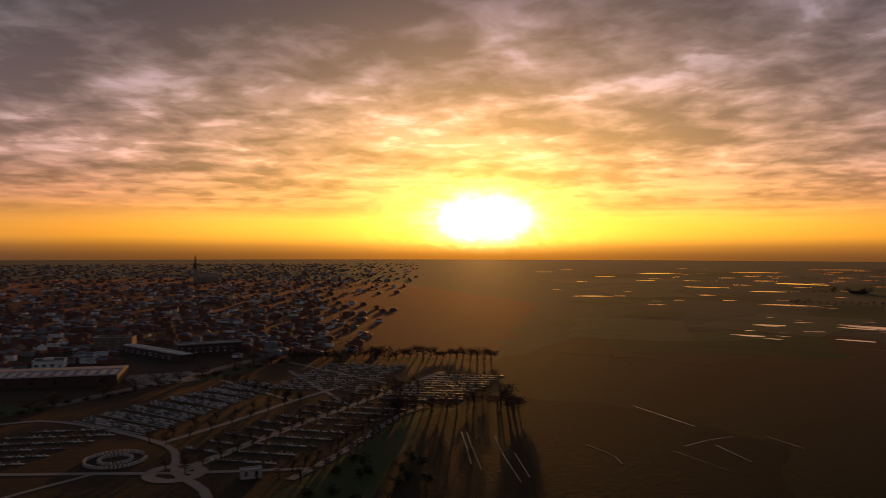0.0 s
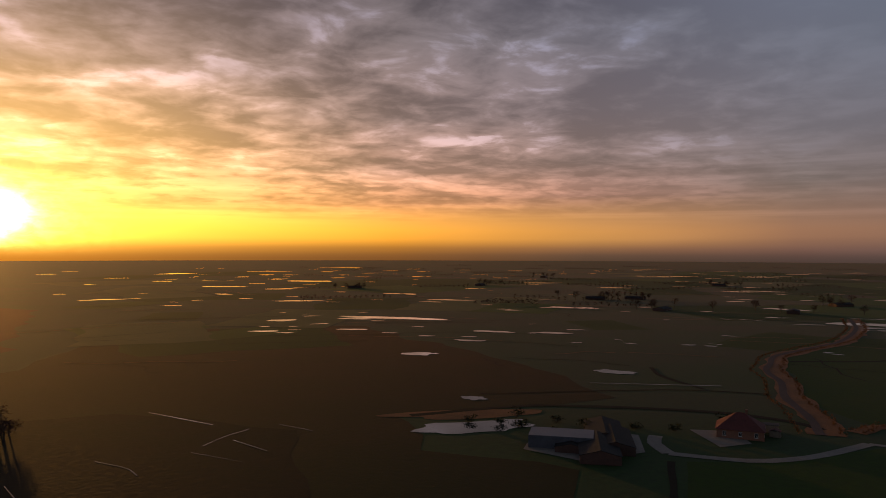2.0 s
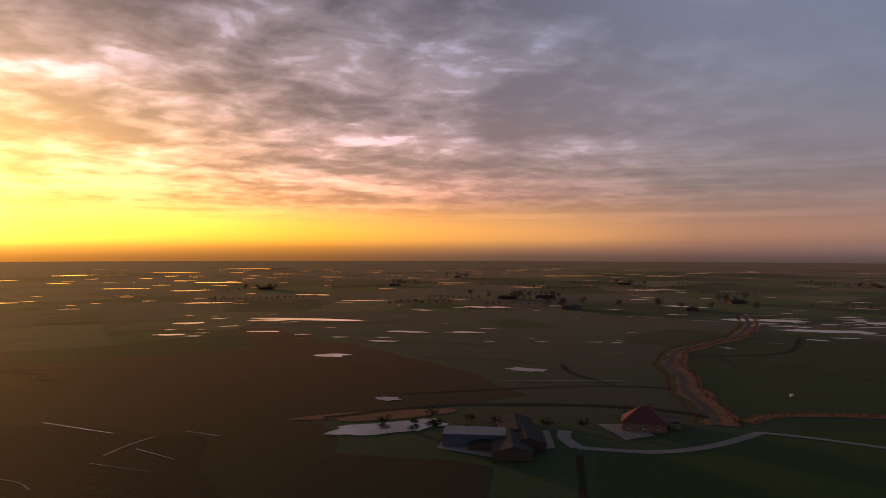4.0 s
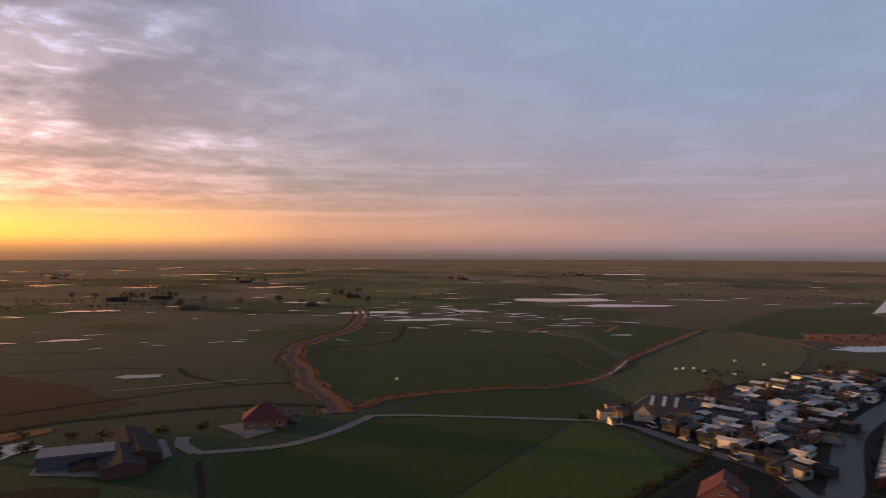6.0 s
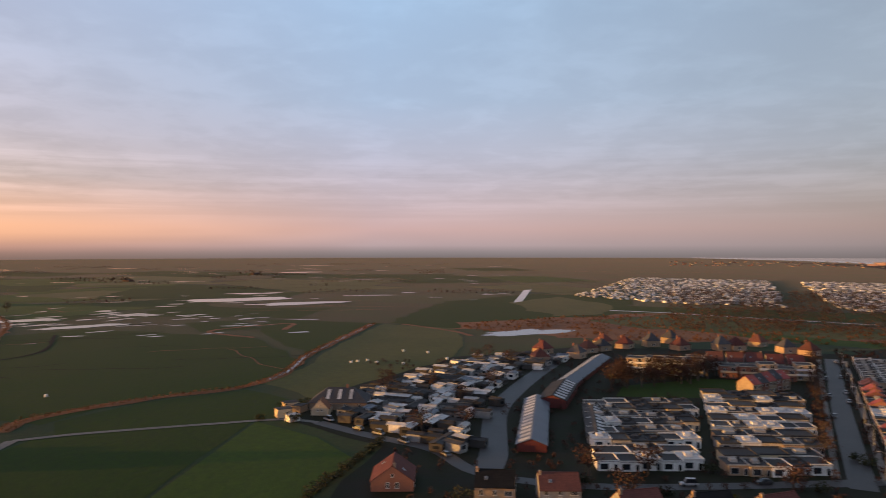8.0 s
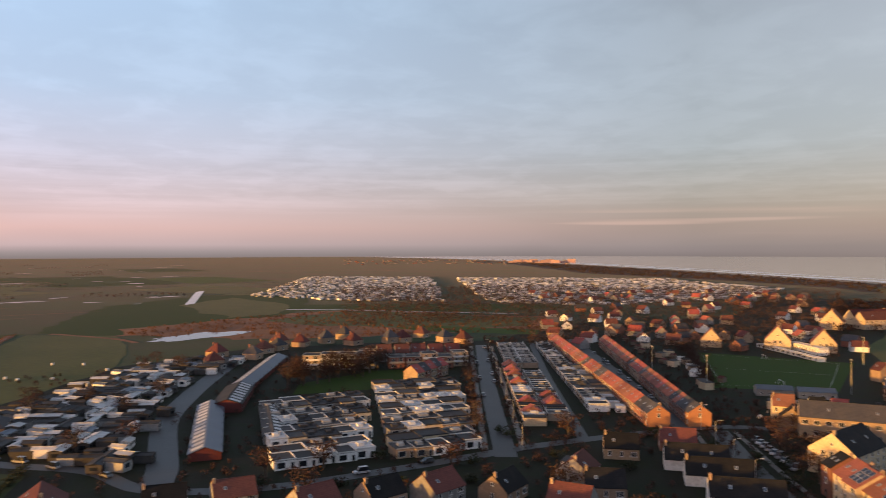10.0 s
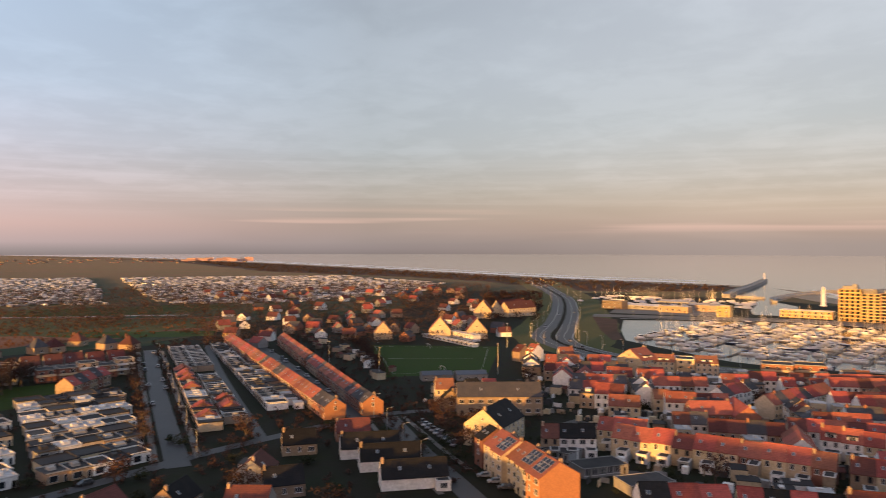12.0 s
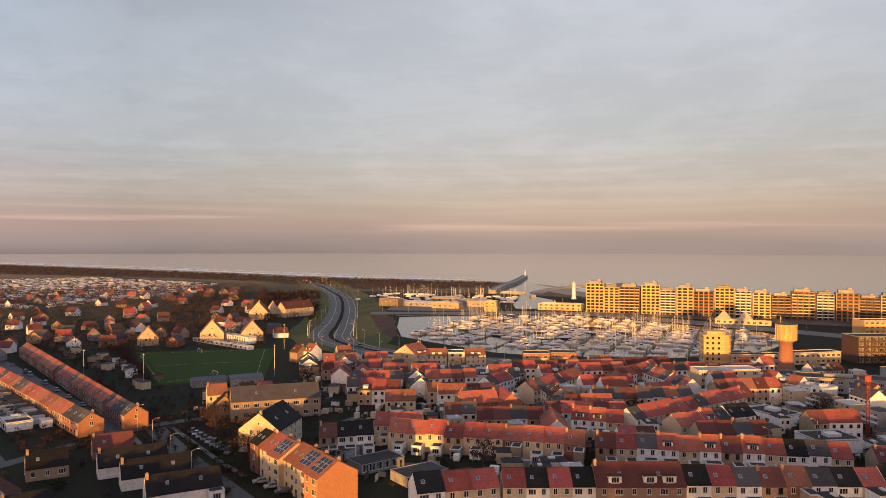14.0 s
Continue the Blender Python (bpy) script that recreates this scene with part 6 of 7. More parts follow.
box(bm, 8, 22.4, -5.4, 5.4, 4.5, 5.2)
part("flat_roof", bm, BITUMEN, pv)
for k in range(9):
    shared("window", WIN["shop"], pv, -19 + k * 4.7, -5, 1.0)
pv.matrix_basis = pose(-108, -652, .2, 0, 0, 168)
TAKEN.append((-108, -652, 20))

# ---------------------------------------------------------------- marina


def hull_rings(bm, L, B, z0, z1, mi=0):
    pts = [(-.5, .36), (-.3, .48), (.0, .5), (.25, .40), (.42, .18), (.5, .02)]
    lo = [(x * L * .94, y * B * .7) for x, y in pts] + [(x * L * .94, -y * B * .7) for x, y in pts[::-1]]
    hi = [(x * L, y * B) for x, y in pts] + [(x * L, -y * B) for x, y in pts[::-1]]
    a, b = [bm.verts.new((x, y, z0)) for x, y in lo], [bm.verts.new((x, y, z1 + (.25 if x > L * .3 else 0))) for x, y in hi]
    n = len(a)
    for i in range(n):
        bm.faces.new((a[i], a[(i + 1) % n], b[(i + 1) % n], b[i])).material_index = mi
    bm.faces.new(b).material_index = 1
    bmesh.ops.recalc_face_normals(bm, faces=bm.faces[:])


def boat(label, L, B, mast, hull_mat, cover):
    bm = bmesh.new()
    hull_rings(bm, L, B, -.15, .95)
    root = tagged(part("sailing_boat" if mast else "motor_boat", bm, (hull_mat, HULL)), label, "boat", "boats in the marina")
    bm = bmesh.new()
    if mast:
        box(bm, -L * .12, L * .25, -B * .27, B * .27, .95, 1.55, 0, .15)
    else:
        box(bm, -L * .2, L * .28, -B * .36, B * .36, .95, 2.0, 0, .12), box(bm, -L * .15, L * .12, -B * .3, B * .3, 2.0, 3.0, 1, .2), box(bm, -L * .18, L * .14, -B * .33, B * .33, 3.0, 3.12)
    part("cabin", bm, (HULL, GLASS), root, "white cabin")
    if mast:
        bm = bmesh.new()
        tube(bm, [(L * .08, 0, 1.5, .10), (L * .08, 0, mast, .06)], 6)
        for z in (mast * .45, mast * .72):
            bar(bm, (L * .08, -B * .28, z), (L * .08, B * .28, z), .07)
        bar(bm, (L * .08, 0, mast), (L * .49, 0, 1.4), .035), bar(bm, (L * .08, 0, mast), (-L * .48, 0, 1.2), .035)
        bar(bm, (L * .07, 0, 2.5), (-L * .36, 0, 2.4), .3, 1)
        part("mast", bm, (SPAR, cover), root, "tall alloy mast with rigging and furled sail")
    root.matrix_basis = FAR_AWAY
    return root


SAIL_BLUE = surface("blue_sail_cover", (.03, .05, .16), (.05, .06, .12), 0.8, 2.0, 0.5, 0.4, 0.1)
FLEET = [boat("white sailing yacht moored at a pontoon", 10.5, 3.3, 15, HULL, SAIL_BLUE), boat("large white sailing yacht with a tall mast", 13, 3.9, 18, HULL, WHITE), boat("dark-hulled sailing yacht at a pontoon", 11, 3.4, 15.5, HULL_BLUE, SAIL_BLUE),
         boat("small white sailing boat at a pontoon", 8, 2.7, 11.5, HULL, SAIL_BLUE), boat("white motor cruiser with a tinted wheelhouse", 10, 3.5, 0, HULL, WHITE), boat("small white motor boat at a pontoon", 7.5, 2.7, 0, HULL, WHITE)]


def inside(x, y, pts):
    hit, n = False, len(pts)
    for i in range(n):
        (x0, y0), (x1, y1) = pts[i], pts[(i + 1) % n]
        if (y0 > y) != (y1 > y) and x < (x1 - x0) * (y - y0) / (y1 - y0) + x0:
            hit = not hit
    return hit


r = random.Random(21)
tilt = Vector((-.985, .17, 0)).normalized()
across = Vector((tilt.y, -tilt.x, 0))
if across.y > 0:
    across = -across
berths = []
for j in range(12):
    start = Vector((150, -438, 0)) + tilt * (j * 23.5)
    pts = [start + across * k for k in range(0, 260, 4)]
    pts = [p for p in pts if inside(p.x + 9, p.y + 5, BASIN_PTS) and inside(p.x - 9, p.y - 5, BASIN_PTS)]
    if len(pts) < 4:
        continue
    pontoon = tagged(new("pontoon"), "long floating timber pontoon in the marina", "pontoon", "marina pontoons")
    a, b = pts[0], pts[-1]
    bm = bmesh.new()
    n = int((b - a).length / 8)
    for k in range(n):
        p, q = a.lerp(b, k / n), a.lerp(b, (k + .97) / n)
        c = [p + tilt * .9, p - tilt * .9, q - tilt * .9, q + tilt * .9]
        prism(bm, [(v.x, v.y) for v in c], .1, .6)
    bmesh.ops.recalc_face_normals(bm, faces=bm.faces[:])
    part("deck", bm, DECKING, pontoon)
    for k in range(0, n, 4):
        p = a.lerp(b, k / n) + tilt * 1.3
        bm = bmesh.new()
        tube(bm, [(p.x, p.y, .1, .28), (p.x, p.y, 4.2, .28), (p.x, p.y, 4.5, .08)], 8)
        part("mooring_pile", bm, DARK_FRAME, pontoon)
    for p in pts:
        for s in (-1, 1):
            q = p + tilt * s * 6.6 + across * r.uniform(-.5, .5)
            if r.random() < .27 and inside(q.x, q.y, BASIN_PTS):
                berths.append((q.x, q.y, heading(tilt.x, tilt.y) + (0 if s > 0 else 180) + r.uniform(-4, 4)))
# the nearest three hundred boats stand singly, the rest of the fleet is one mass
berths.sort(key=lambda b: -b[1])
for x, y, t in berths[:300]:
    put(FLEET[r.choice((0, 0, 1, 2, 3, 3, 4, 4, 5))], x, y, t, .17, 1)
bm = bmesh.new()
for x, y, t in berths[300:]:
    fresh = bmesh.new()
    L, mast = r.uniform(8, 12), r.choice((0, 12, 14, 16))
    hull_rings(fresh, L, L * .28, -.15, .9)
    box(fresh, -L * .15, L * .25, -L * .09, L * .09, .9, 1.5 if mast else 2.6, 1, .15)
    if mast:
        tube(fresh, [(L * .08, 0, 1.5, .10), (L * .08, 0, mast, .06)], 5, 2)
        bar(fresh, (L * .07, 0, 2.4), (-L * .36, 0, 2.4), .3, 3)
    fresh.transform(pose(x, y, .17, 0, 0, t))
    piece = bpy.data.meshes.new("piece")
    fresh.to_mesh(piece), fresh.free()
    bm.from_mesh(piece)
    bpy.data.meshes.remove(piece)
tagged(part("moored_boats", bm, (HULL, HULL, SPAR, SAIL_BLUE)), "white yachts and motor boats moored across the marina", "boats", "", "stuff")

# yachts ashore in the yard: a wood of masts
bm = bmesh.new()
for k in range(85):
    x, y = r.uniform(110, 300), 0
    y = -800 - r.uniform(0, 110) - (x - 110) * .1
    h = r.uniform(12, 17)
    bar(bm, (x, y, 0.2), (x, y, h), .15, 0, .09)
    L = r.uniform(6, 10)
    box(bm, x - L / 2, x + L / 2, y - 1.3, y + 1.3, .6, 2.4, 1, .5)
tagged(part("laid_up_yachts", bm, (SPAR, HULL)), "laid-up yachts with tall masts in the boatyard", "boats", "", "stuff")
BOATSHED = house("boat_shed", "long grey boat shed with a pale low roof", "shed", 36, 14, 4.0, 1.6, GREY_WALL, PALE_ROOF, 1, kinds=("shop",) * 5, chimney=False, back_windows=False)
BOATSHED2 = flat_house("boat_shed", "brown brick flat-roofed boatyard building", "shed", 30, 12, 6, BRICK, PALE_ROOF, 1, ("shop",) * 5, back_windows=False)
BROWNSHED = flat_house("boat_shed", "brown timber boatyard hall", "shed", 24, 12, 8, DECKING, BITUMEN, 2, ("wide",) * 4, back_windows=False)
for b, x, y, t in ((BROWNSHED, 235, -752, 165), (BOATSHED, 205, -760, 172), (BOATSHED2, 170, -742, 172), (BOATSHED, 150, -800, 172), (BOATSHED2, 140, -770, 172), (BOATSHED, 190, -830, 172)):
    put(b, x, y, t, r=16)
cube = flat_house("harbour_office", "yellow cube-shaped harbour office", "office", 12, 10, 10, SUN_GOLD, BITUMEN, 3, ("wide", "wide"), back_windows=False)
put(cube, 119, -718, 175, r=8)
# sloping gangway and jetties
JETTY_PTS = [(160, -975), (163, -1060), (162, -1180), (164, -1300), (170, -1445)]


def jetty(label, pts, w, h):
    line = smooth_line([(*p, 0) for p in pts], 25)
    bm = bmesh.new()
    for k in range(len(line) - 1):
        d = (line[k + 1] - line[k]).normalized()
        s = Vector((-d.y, d.x, 0)) * w / 2
        prism(bm, [(v.x, v.y) for v in (line[k] + s, line[k] - s, line[k + 1] - s, line[k + 1] + s)], 0, h)
        prism(bm, [(v.x, v.y) for v in (line[k] + s, line[k] + s * .8, line[k + 1] + s * .8, line[k + 1] + s)], h, h + 1.1)
    bmesh.ops.recalc_face_normals(bm, faces=bm.faces[:])
    return tagged(part("jetty", bm, CONCRETE), label, "jetty")


jetty("long dark concrete jetty running out to sea", JETTY_PTS, 9, 5.0)
jetty("curved pale jetty at the harbour mouth", [(98, -925), (104, -960), (92, -1040), (70, -1120), (30, -1190), (-20, -1230)], 6, 2.6)
jetty("low stone groyne beside the channel", [(150, -990), (128, -985), (116, -978)], 4, 1.6)


def lighthouse(label, h, r0):
    root = tagged(new("lighthouse"), label, "lighthouse")
    bm = bmesh.new()
    tube(bm, [(0, 0, 0, r0 * 1.3), (0, 0, 1, r0 * 1.3), (0, 0, 1.1, r0), (0, 0, h, r0 * .75)], 16)
    part("tower", bm, WHITE, root)
    bm = bmesh.new()
    tube(bm, [(0, 0, h, r0 * 1.2), (0, 0, h + .3, r0 * 1.2), (0, 0, h + .35, r0 * .6), (0, 0, h + 2.2, r0 * .6), (0, 0, h + 3, .1)], 16)
    part("lantern", bm, FRAME, root)
    return root


lighthouse("slim white light at the end of the jetty", 9, 1.2).matrix_basis = pose(170, -1440, 5.0)
lighthouse("white harbour lighthouse beside the beach", 19, 2.6).matrix_basis = pose(46, -900, .1)

# ---------------------------------------------------------------- detached houses between the estate and the dual carriageway
D_YELLOW = house("gabled_house", "yellow-lit gabled house with a steep orange roof", "house", 12, 13, 5.0, 7.5, CREAM, ROOF_ORANGE, 2, kinds=("tall", "wide"), gable_windows=2, back_windows=False)
D_FAR = [house("detached_house", lab, "house", 10, 8, 3.6, 3.4, wl, rf, 1, kinds=(), chimney=c, back_windows=False, gable_windows=0) for lab, wl, rf, c in
         (("grey detached house with a red roof", GREY_WALL, ROOF_RED, False), ("brick detached house with a brown roof", BRICK, ROOF_BROWN, False), ("white detached house with a brown roof", WHITE, ROOF_BROWN, False), ("brick house with a dark slate roof", BRICK_RED, ROOF_SLATE, False))]
for x, y, t, s in ((303, -424, 125, 1.0), (272, -452, 120, 1.2), (247, -462, 120, 1.15), (309, -592, 110, 1.3)):
    put(D_YELLOW, x, y, t, r=10, sx=s, sy=s, sz=s)
STAND = flat_house("grandstand", "low white stand along the football pitch", "stand", 66, 4, 1.9, WHITE, PALE_ROOF, 1, ("shop",) * 12, back_windows=False)
put(STAND, 254, -434, 153, r=10)
put(STAND, 252, -452, 153, r=10).scale = (.5, 1.6, 2.0)
LIT_HALL = house("gabled_hall", "long yellow gabled building with a brown roof", "building", 34, 13, 8.0, 6.0, CREAM, ROOF_BROWN, 2, kinds=("tall",) * 8, sky=3, gable_windows=3, back_windows=False)
put(LIT_HALL, 290, -626, -115, r=18), put(LIT_HALL, 305, -640, -115, r=16)
put(ROWCREAM, 148, -383, 215, r=7), put(T_RED, 127, -369, 195, r=6), put(T_RED, 121, -371, 195, r=6), put(T_RED2, 169, -388, 160, r=6), put(T_BROWN, 176, -385, 160, r=6)
put(S_FLAT, 138, -376, 195, r=5)
r = random.Random(33)
n = 0
for k in range(900):
    a, d = r.uniform(123, 161), 470 + 620 * r.random() ** 1.2
    p = way(a) * d
    if n >= 95 or not free(p.x, p.y, 8) or inside(p.x, p.y, [(320, -400), (205, -450), (150, -340), (214, -280)]) or (a > 152 and d > 560) or (p.x < 235 and d < 520):
        continue
    if a < 131:
        continue
    put(r.choice(D_FAR), p.x, p.y, r.uniform(0, 180), r=7, sz=r.uniform(.9, 1.15))
    n += 1
# side streets right of the estate, up to the pitch
for k in range(26):
    x, y = uv(r.uniform(300, 520), r.uniform(118, 135))
    if free(x, y, 4):
        put(r.choice(SHEDS), x, y, r.uniform(0, 90), r=3)

# ---------------------------------------------------------------- farms in the polder


def hip_house(name, label, w, d, eave, rise, wall, roof, ridge=.35, lights=0):
    root = tagged(new(name), label, "house")
    bm = bmesh.new()
    box(bm, -w / 2, w / 2, -d / 2, d / 2, 0, eave)
    part("wall", bm, wall, root)
    bm = bmesh.new()
    o, k = .5, w / 2 * ridge
    lo = [bm.verts.new(p) for p in ((-w / 2 - o, -d / 2 - o, eave), (w / 2 + o, -d / 2 - o, eave), (w / 2 + o, d / 2 + o, eave), (-w / 2 - o, d / 2 + o, eave))]
    a, b = bm.verts.new((-k, 0, eave + rise)), bm.verts.new((k, 0, eave + rise))
    for f in ((lo[0], lo[1], b, a), (lo[2], lo[3], a, b), (lo[1], lo[2], b), (lo[3], lo[0], a), lo[::-1]):
        bm.faces.new(f)
    part("roof", bm, roof, root)
    for s in (-1, 1):
        for k in range(max(2, int(w / 5))):
            shared("window", WIN["tall"], root, -w / 2 + w * (k + .5) / max(2, int(w / 5)), s * d / 2, 1.0, 0 if s < 0 else 180)
        for y in (-d * .22, d * .22):
            shared("window", WIN["wide"], root, s * w / 2, y, 1.0, 90 * s)
    bm = bmesh.new()
    box(bm, w * .1, w * .1 + .9, -.4, .5, eave + rise * .5, eave + rise + 1.3)
    part("chimney", bm, BRICK_RED, root)
    for k in range(lights):
        bm = bmesh.new()
        x = -w * .22 + k * w * .2
        t0, t1 = .2, .8
        quad(bm, [(x, -d / 2 * (1 - t0), eave + rise * t0 + .35), (x + w * .06, -d / 2 * (1 - t0), eave + rise * t0 + .35), (x + w * .06, -d / 2 * (1 - t1), eave + rise * t1 + .3), (x, -d / 2 * (1 - t1), eave + rise * t1 + .3)])
        part("roof_light", bm, PALE_ROOF, root, "pale strip of roof light")
    root.matrix_basis = FAR_AWAY
    return root


put(hip_house("farmhouse", "brick farmhouse with a steep red hipped roof", 16, 13, 3.2, 5.2, BRICK_RED, ROOF_BROWN, .18), 248, 146, -60, r=9)
put(SHEDS[2], 256, 137, 20, r=3), put(SHEDS[1], 262, 142, 30, r=3)
BARN = house("barn", "low dark barn with a grey corrugated roof", "barn", 26, 13, 2.7, 1.7, DARK_BRICK, ROOF_DARK, 1, kinds=("wide",) * 4, chimney=False, back_windows=False)
put(BARN, 199, 165, 44, r=12), put(BARN, 206, 175, 44, r=12), put(BARN, 187, 161, 44, r=9)
put(BARN, 187, 173, 40, r=9).scale = (.75, .8, .7)
OPEN = tagged(new("open_barn"), "open-fronted barn with a grey metal roof", "barn")
bm = bmesh.new()
box(bm, -11, 11, -6, 6, 4.0, 4.3, 0), box(bm, -11, 11, 5.7, 6, 0, 4)
part("roof", bm, METAL_ROOF, OPEN)
for x in (-10.5, -5, 0, 5, 10.5):
    bm = bmesh.new()
    box(bm, x - .15, x + .15, -5.8, -5.5, 0, 4)
    part("post", bm, STEEL, OPEN)
OPEN.matrix_basis = pose(185, 176, .2, 0, 0, 130)
put(hip_house("farm_barn", "large dark barn roof with pale roof lights", 24, 16, 3.0, 5.2, BRICK, ROOF_SLATE, .45, 3), 312, -3, 260, r=12)
put(D_YELLOW, 299, 5, 170, r=8).scale = (.6, .55, .5)
put(house("gabled_house", "orange brick house with a wide gable and brown roof", "house", 14, 12, 2.8, 4.2, BRICK_RED, ROOF_BROWN, 1, kinds=("wide", "tall", "wide"), sky=2, gable_windows=2), 207, -17, 172, r=8), put(DARK_VILLA, 194, -44, 75, r=6, sz=.9), put(BROWN_VILLA, 188, -60, 80, r=6, sz=.85)
put(SHEDS[0], 288, 16, 30, r=3), put(SHEDS[1], 304, 14, 60, r=3), put(SHEDS[3], 296, 20, 20, r=3), put(SHEDS[3], 308, 18, 20, r=3)
for x, y in ((205, 185), (198, 190), (214, 190), (192, 205), (207, 200), (220, 182), (188, 212), (200, 215), (225, 176), (181, 221), (262, 150), (258, 160), (236, 165), (300, 22), (318, 14), (285, 14), (292, 27)):
    put(RNG.choice(BUSHES), x + RNG.uniform(-2, 2), y + RNG.uniform(-2, 2), RNG.uniform(0, 360), 0, r=2, sx=1.3, sy=1.3)
for a, d in ((49, 1030), (52, 1050), (54, 860), (66, 1020), (63, 880), (58, 1500), (75, 1600), (84, 1900), (40, 1400), (45, 1850), (30, 1300)):
    p = way(a) * d
    put(BARN, p.x, p.y, RNG.uniform(0, 180), r=12)
    for k in range(5):
        put(RNG.choice(TREES), p.x + RNG.gauss(0, 22), p.y + RNG.gauss(0, 22), RNG.uniform(0, 360), 0, r=2)


def bale(label):
    bm = bmesh.new()
    tube(bm, [(0, 0, 0, .75), (0, 0, .15, .85), (0, 0, 1.1, .85), (0, 0, 1.25, .7)], 12)
    root = tagged(part("hay_bale", bm, FRAME), label, "bale")
    root.matrix_basis = FAR_AWAY
    return root


BALE = bale("white wrapped hay bale on the pasture")
for x, y in ((428, -10), (431, -14), (434, -20), (425, -25), (470, -45), (460, -60), (418, -40), (352, 130), (432, -68)):
    put(BALE, x, y, 0, .05, 1)

# ---------------------------------------------------------------- holiday parks


def caravan(label, w, L, h, wall, roof):
    bm = bmesh.new()
    box(bm, -L / 2, L / 2, -w / 2, w / 2, .35, h), box(bm, -L / 2 + .2, L / 2 - .2, -w / 2 + .2, w / 2 - .2, 0, .35, 0)
    for k in range(3):
        x = -L / 2 + L * (k + .5) / 3
        box(bm, x - .7, x + .7, -w / 2 - .04, -w / 2 + .02, 1.2, 2.2, 1)
    box(bm, -L / 2 - .04, -L / 2 + .02, -w * .25, w * .25, 1.1, 2.2, 1), box(bm, L / 2 - .02, L / 2 + .04, -w * .25, w * .25, 1.1, 2.2, 1)
    root = tagged(part("holiday_chalet", bm, (wall, GLASS)), label, "chalet", "chalets of the holiday park")
    bm = bmesh.new()
    pitched_roof(bm, L, w, h, .45, .2, .2, .08)
    part("roof", bm, roof, root)
    root.matrix_basis = FAR_AWAY
    return root


DARK_WALL = surface("dark_cladding", (.05, .046, .043), (.035, .032, .03), 0.8, 1.5, 0.4, 0.4, 0.1, vary=0.3)
CHALETS = [caravan("white holiday chalet with a pale roof", 3.6, 9.5, 2.8, WHITE, PALE_ROOF), caravan("grey holiday chalet with a dark roof", 4.6, 8, 2.7, GREY_WALL, BITUMEN), caravan("dark clad holiday chalet with a pale roof", 4.8, 8.5, 2.9, DARK_WALL, PALE_ROOF), caravan("dark clad holiday chalet with a black roof", 4.6, 8.5, 2.9, DARK_WALL, BITUMEN), caravan("white holiday chalet with a grey roof", 4.2, 9, 2.8, WHITE, METAL_ROOF), caravan("white caravan with a pale roof", 3.0, 7, 2.6, WHITE, PALE_ROOF)]
PARK = [(318, 14), (330, -4), (430, -84), (446, -140), (420, -140), (380, -110), (300, -72), (236, -52), (224, -44), (248, -28), (282, -4)]
ROAD_CLEAR = [(212, -44), (228, -51), (250, -56), (270, -61), (289, -66), (310, -75), (330, -84), (352, -95), (375, -106)]
r = random.Random(55)
n = 0
for i in range(40):
    for j in range(26):
        p = Vector((225, -60, 0)) + Vector((.87, -.49, 0)) * (i * 8.0 - 40) + Vector((.49, .87, 0)) * (j * 5.9 - 30)
        x, y = p.x + r.uniform(-1, 1), p.y + r.uniform(-1, 1)
        if inside(x, y, PARK) and free(x, y, 2.2) and all((x - a) ** 2 + (y - b) ** 2 > 100 for a, b in ROAD_CLEAR) and n < 190:
            # shrubs, and trees added to shade the house blocks behind
            if r.random() < .13:
                put(r.choice(BUSHES) if r.random() < .5 else r.choice(TREES), x, y, 0, 0, r=2, sx=.9, sy=.9, sz=.75)
                continue
            put(CHALETS[r.choice((0, 1, 1, 2, 3, 3, 3, 4, 5))], x, y, r.choice((-29, -29, 61, 61, 40)), r=2.4, sx=r.uniform(.6, .95), sy=r.uniform(.8, 1.15), sz=r.uniform(.85, 1.15))
            n += 1
# the large parks farther off: hundreds of white chalets
bm = bmesh.new()
FAR_PARKS = ([(962, -330), (1526, -660), (1330, -860), (1040, -690), (740, -500), (800, -420)], [(1290, -900), (980, -1215), (640, -1080), (560, -820), (590, -600), (700, -540), (1000, -720)])
r = random.Random(77)
spread = []
for poly in FAR_PARKS:
    xs, ys = [p[0] for p in poly], [p[1] for p in poly]
    for i in range(int((max(xs) - min(xs)) / 12)):
        for j in range(int((max(ys) - min(ys)) / 8)):
            x, y = min(xs) + i * 12 + r.uniform(-1.5, 1.5), min(ys) + j * 8 + r.uniform(-1, 1)
            if inside(x, y, poly) and r.random() < .64:
                spread.append((x, y))
for x, y in spread:
    L, w, h = r.uniform(4.5, 10), r.uniform(2.6, 3.6), r.uniform(1.4, 2.1)
    mi, top = r.choice((0, 1, 1, 1)), r.choice((2, 2, 2, 3, 3))
    x0, x1, y0, y1 = x - L / 2, x + L / 2, y - w / 2, y + w / 2
    v = [bm.verts.new(p) for p in ((x0, y0, 0), (x1, y0, 0), (x1, y1, 0), (x0, y1, 0), (x0, y0, h), (x1, y0, h), (x1, y1, h), (x0, y1, h), (x0, y, h + .6), (x1, y, h + .6))]
    for idx, m in (((0, 1, 5, 4), mi), ((1, 2, 6, 9, 5), mi), ((2, 3, 7, 6), mi), ((3, 0, 4, 8, 7), mi), ((4, 5, 9, 8), top), ((6, 7, 8, 9), top)):
        bm.faces.new([v[q] for q in idx]).material_index = m
tagged(part("holiday_park", bm, (WHITE, GREY_WALL, PALE_ROOF, BITUMEN)), "hundreds of white holiday chalets in rows", "chalets", "", "stuff")

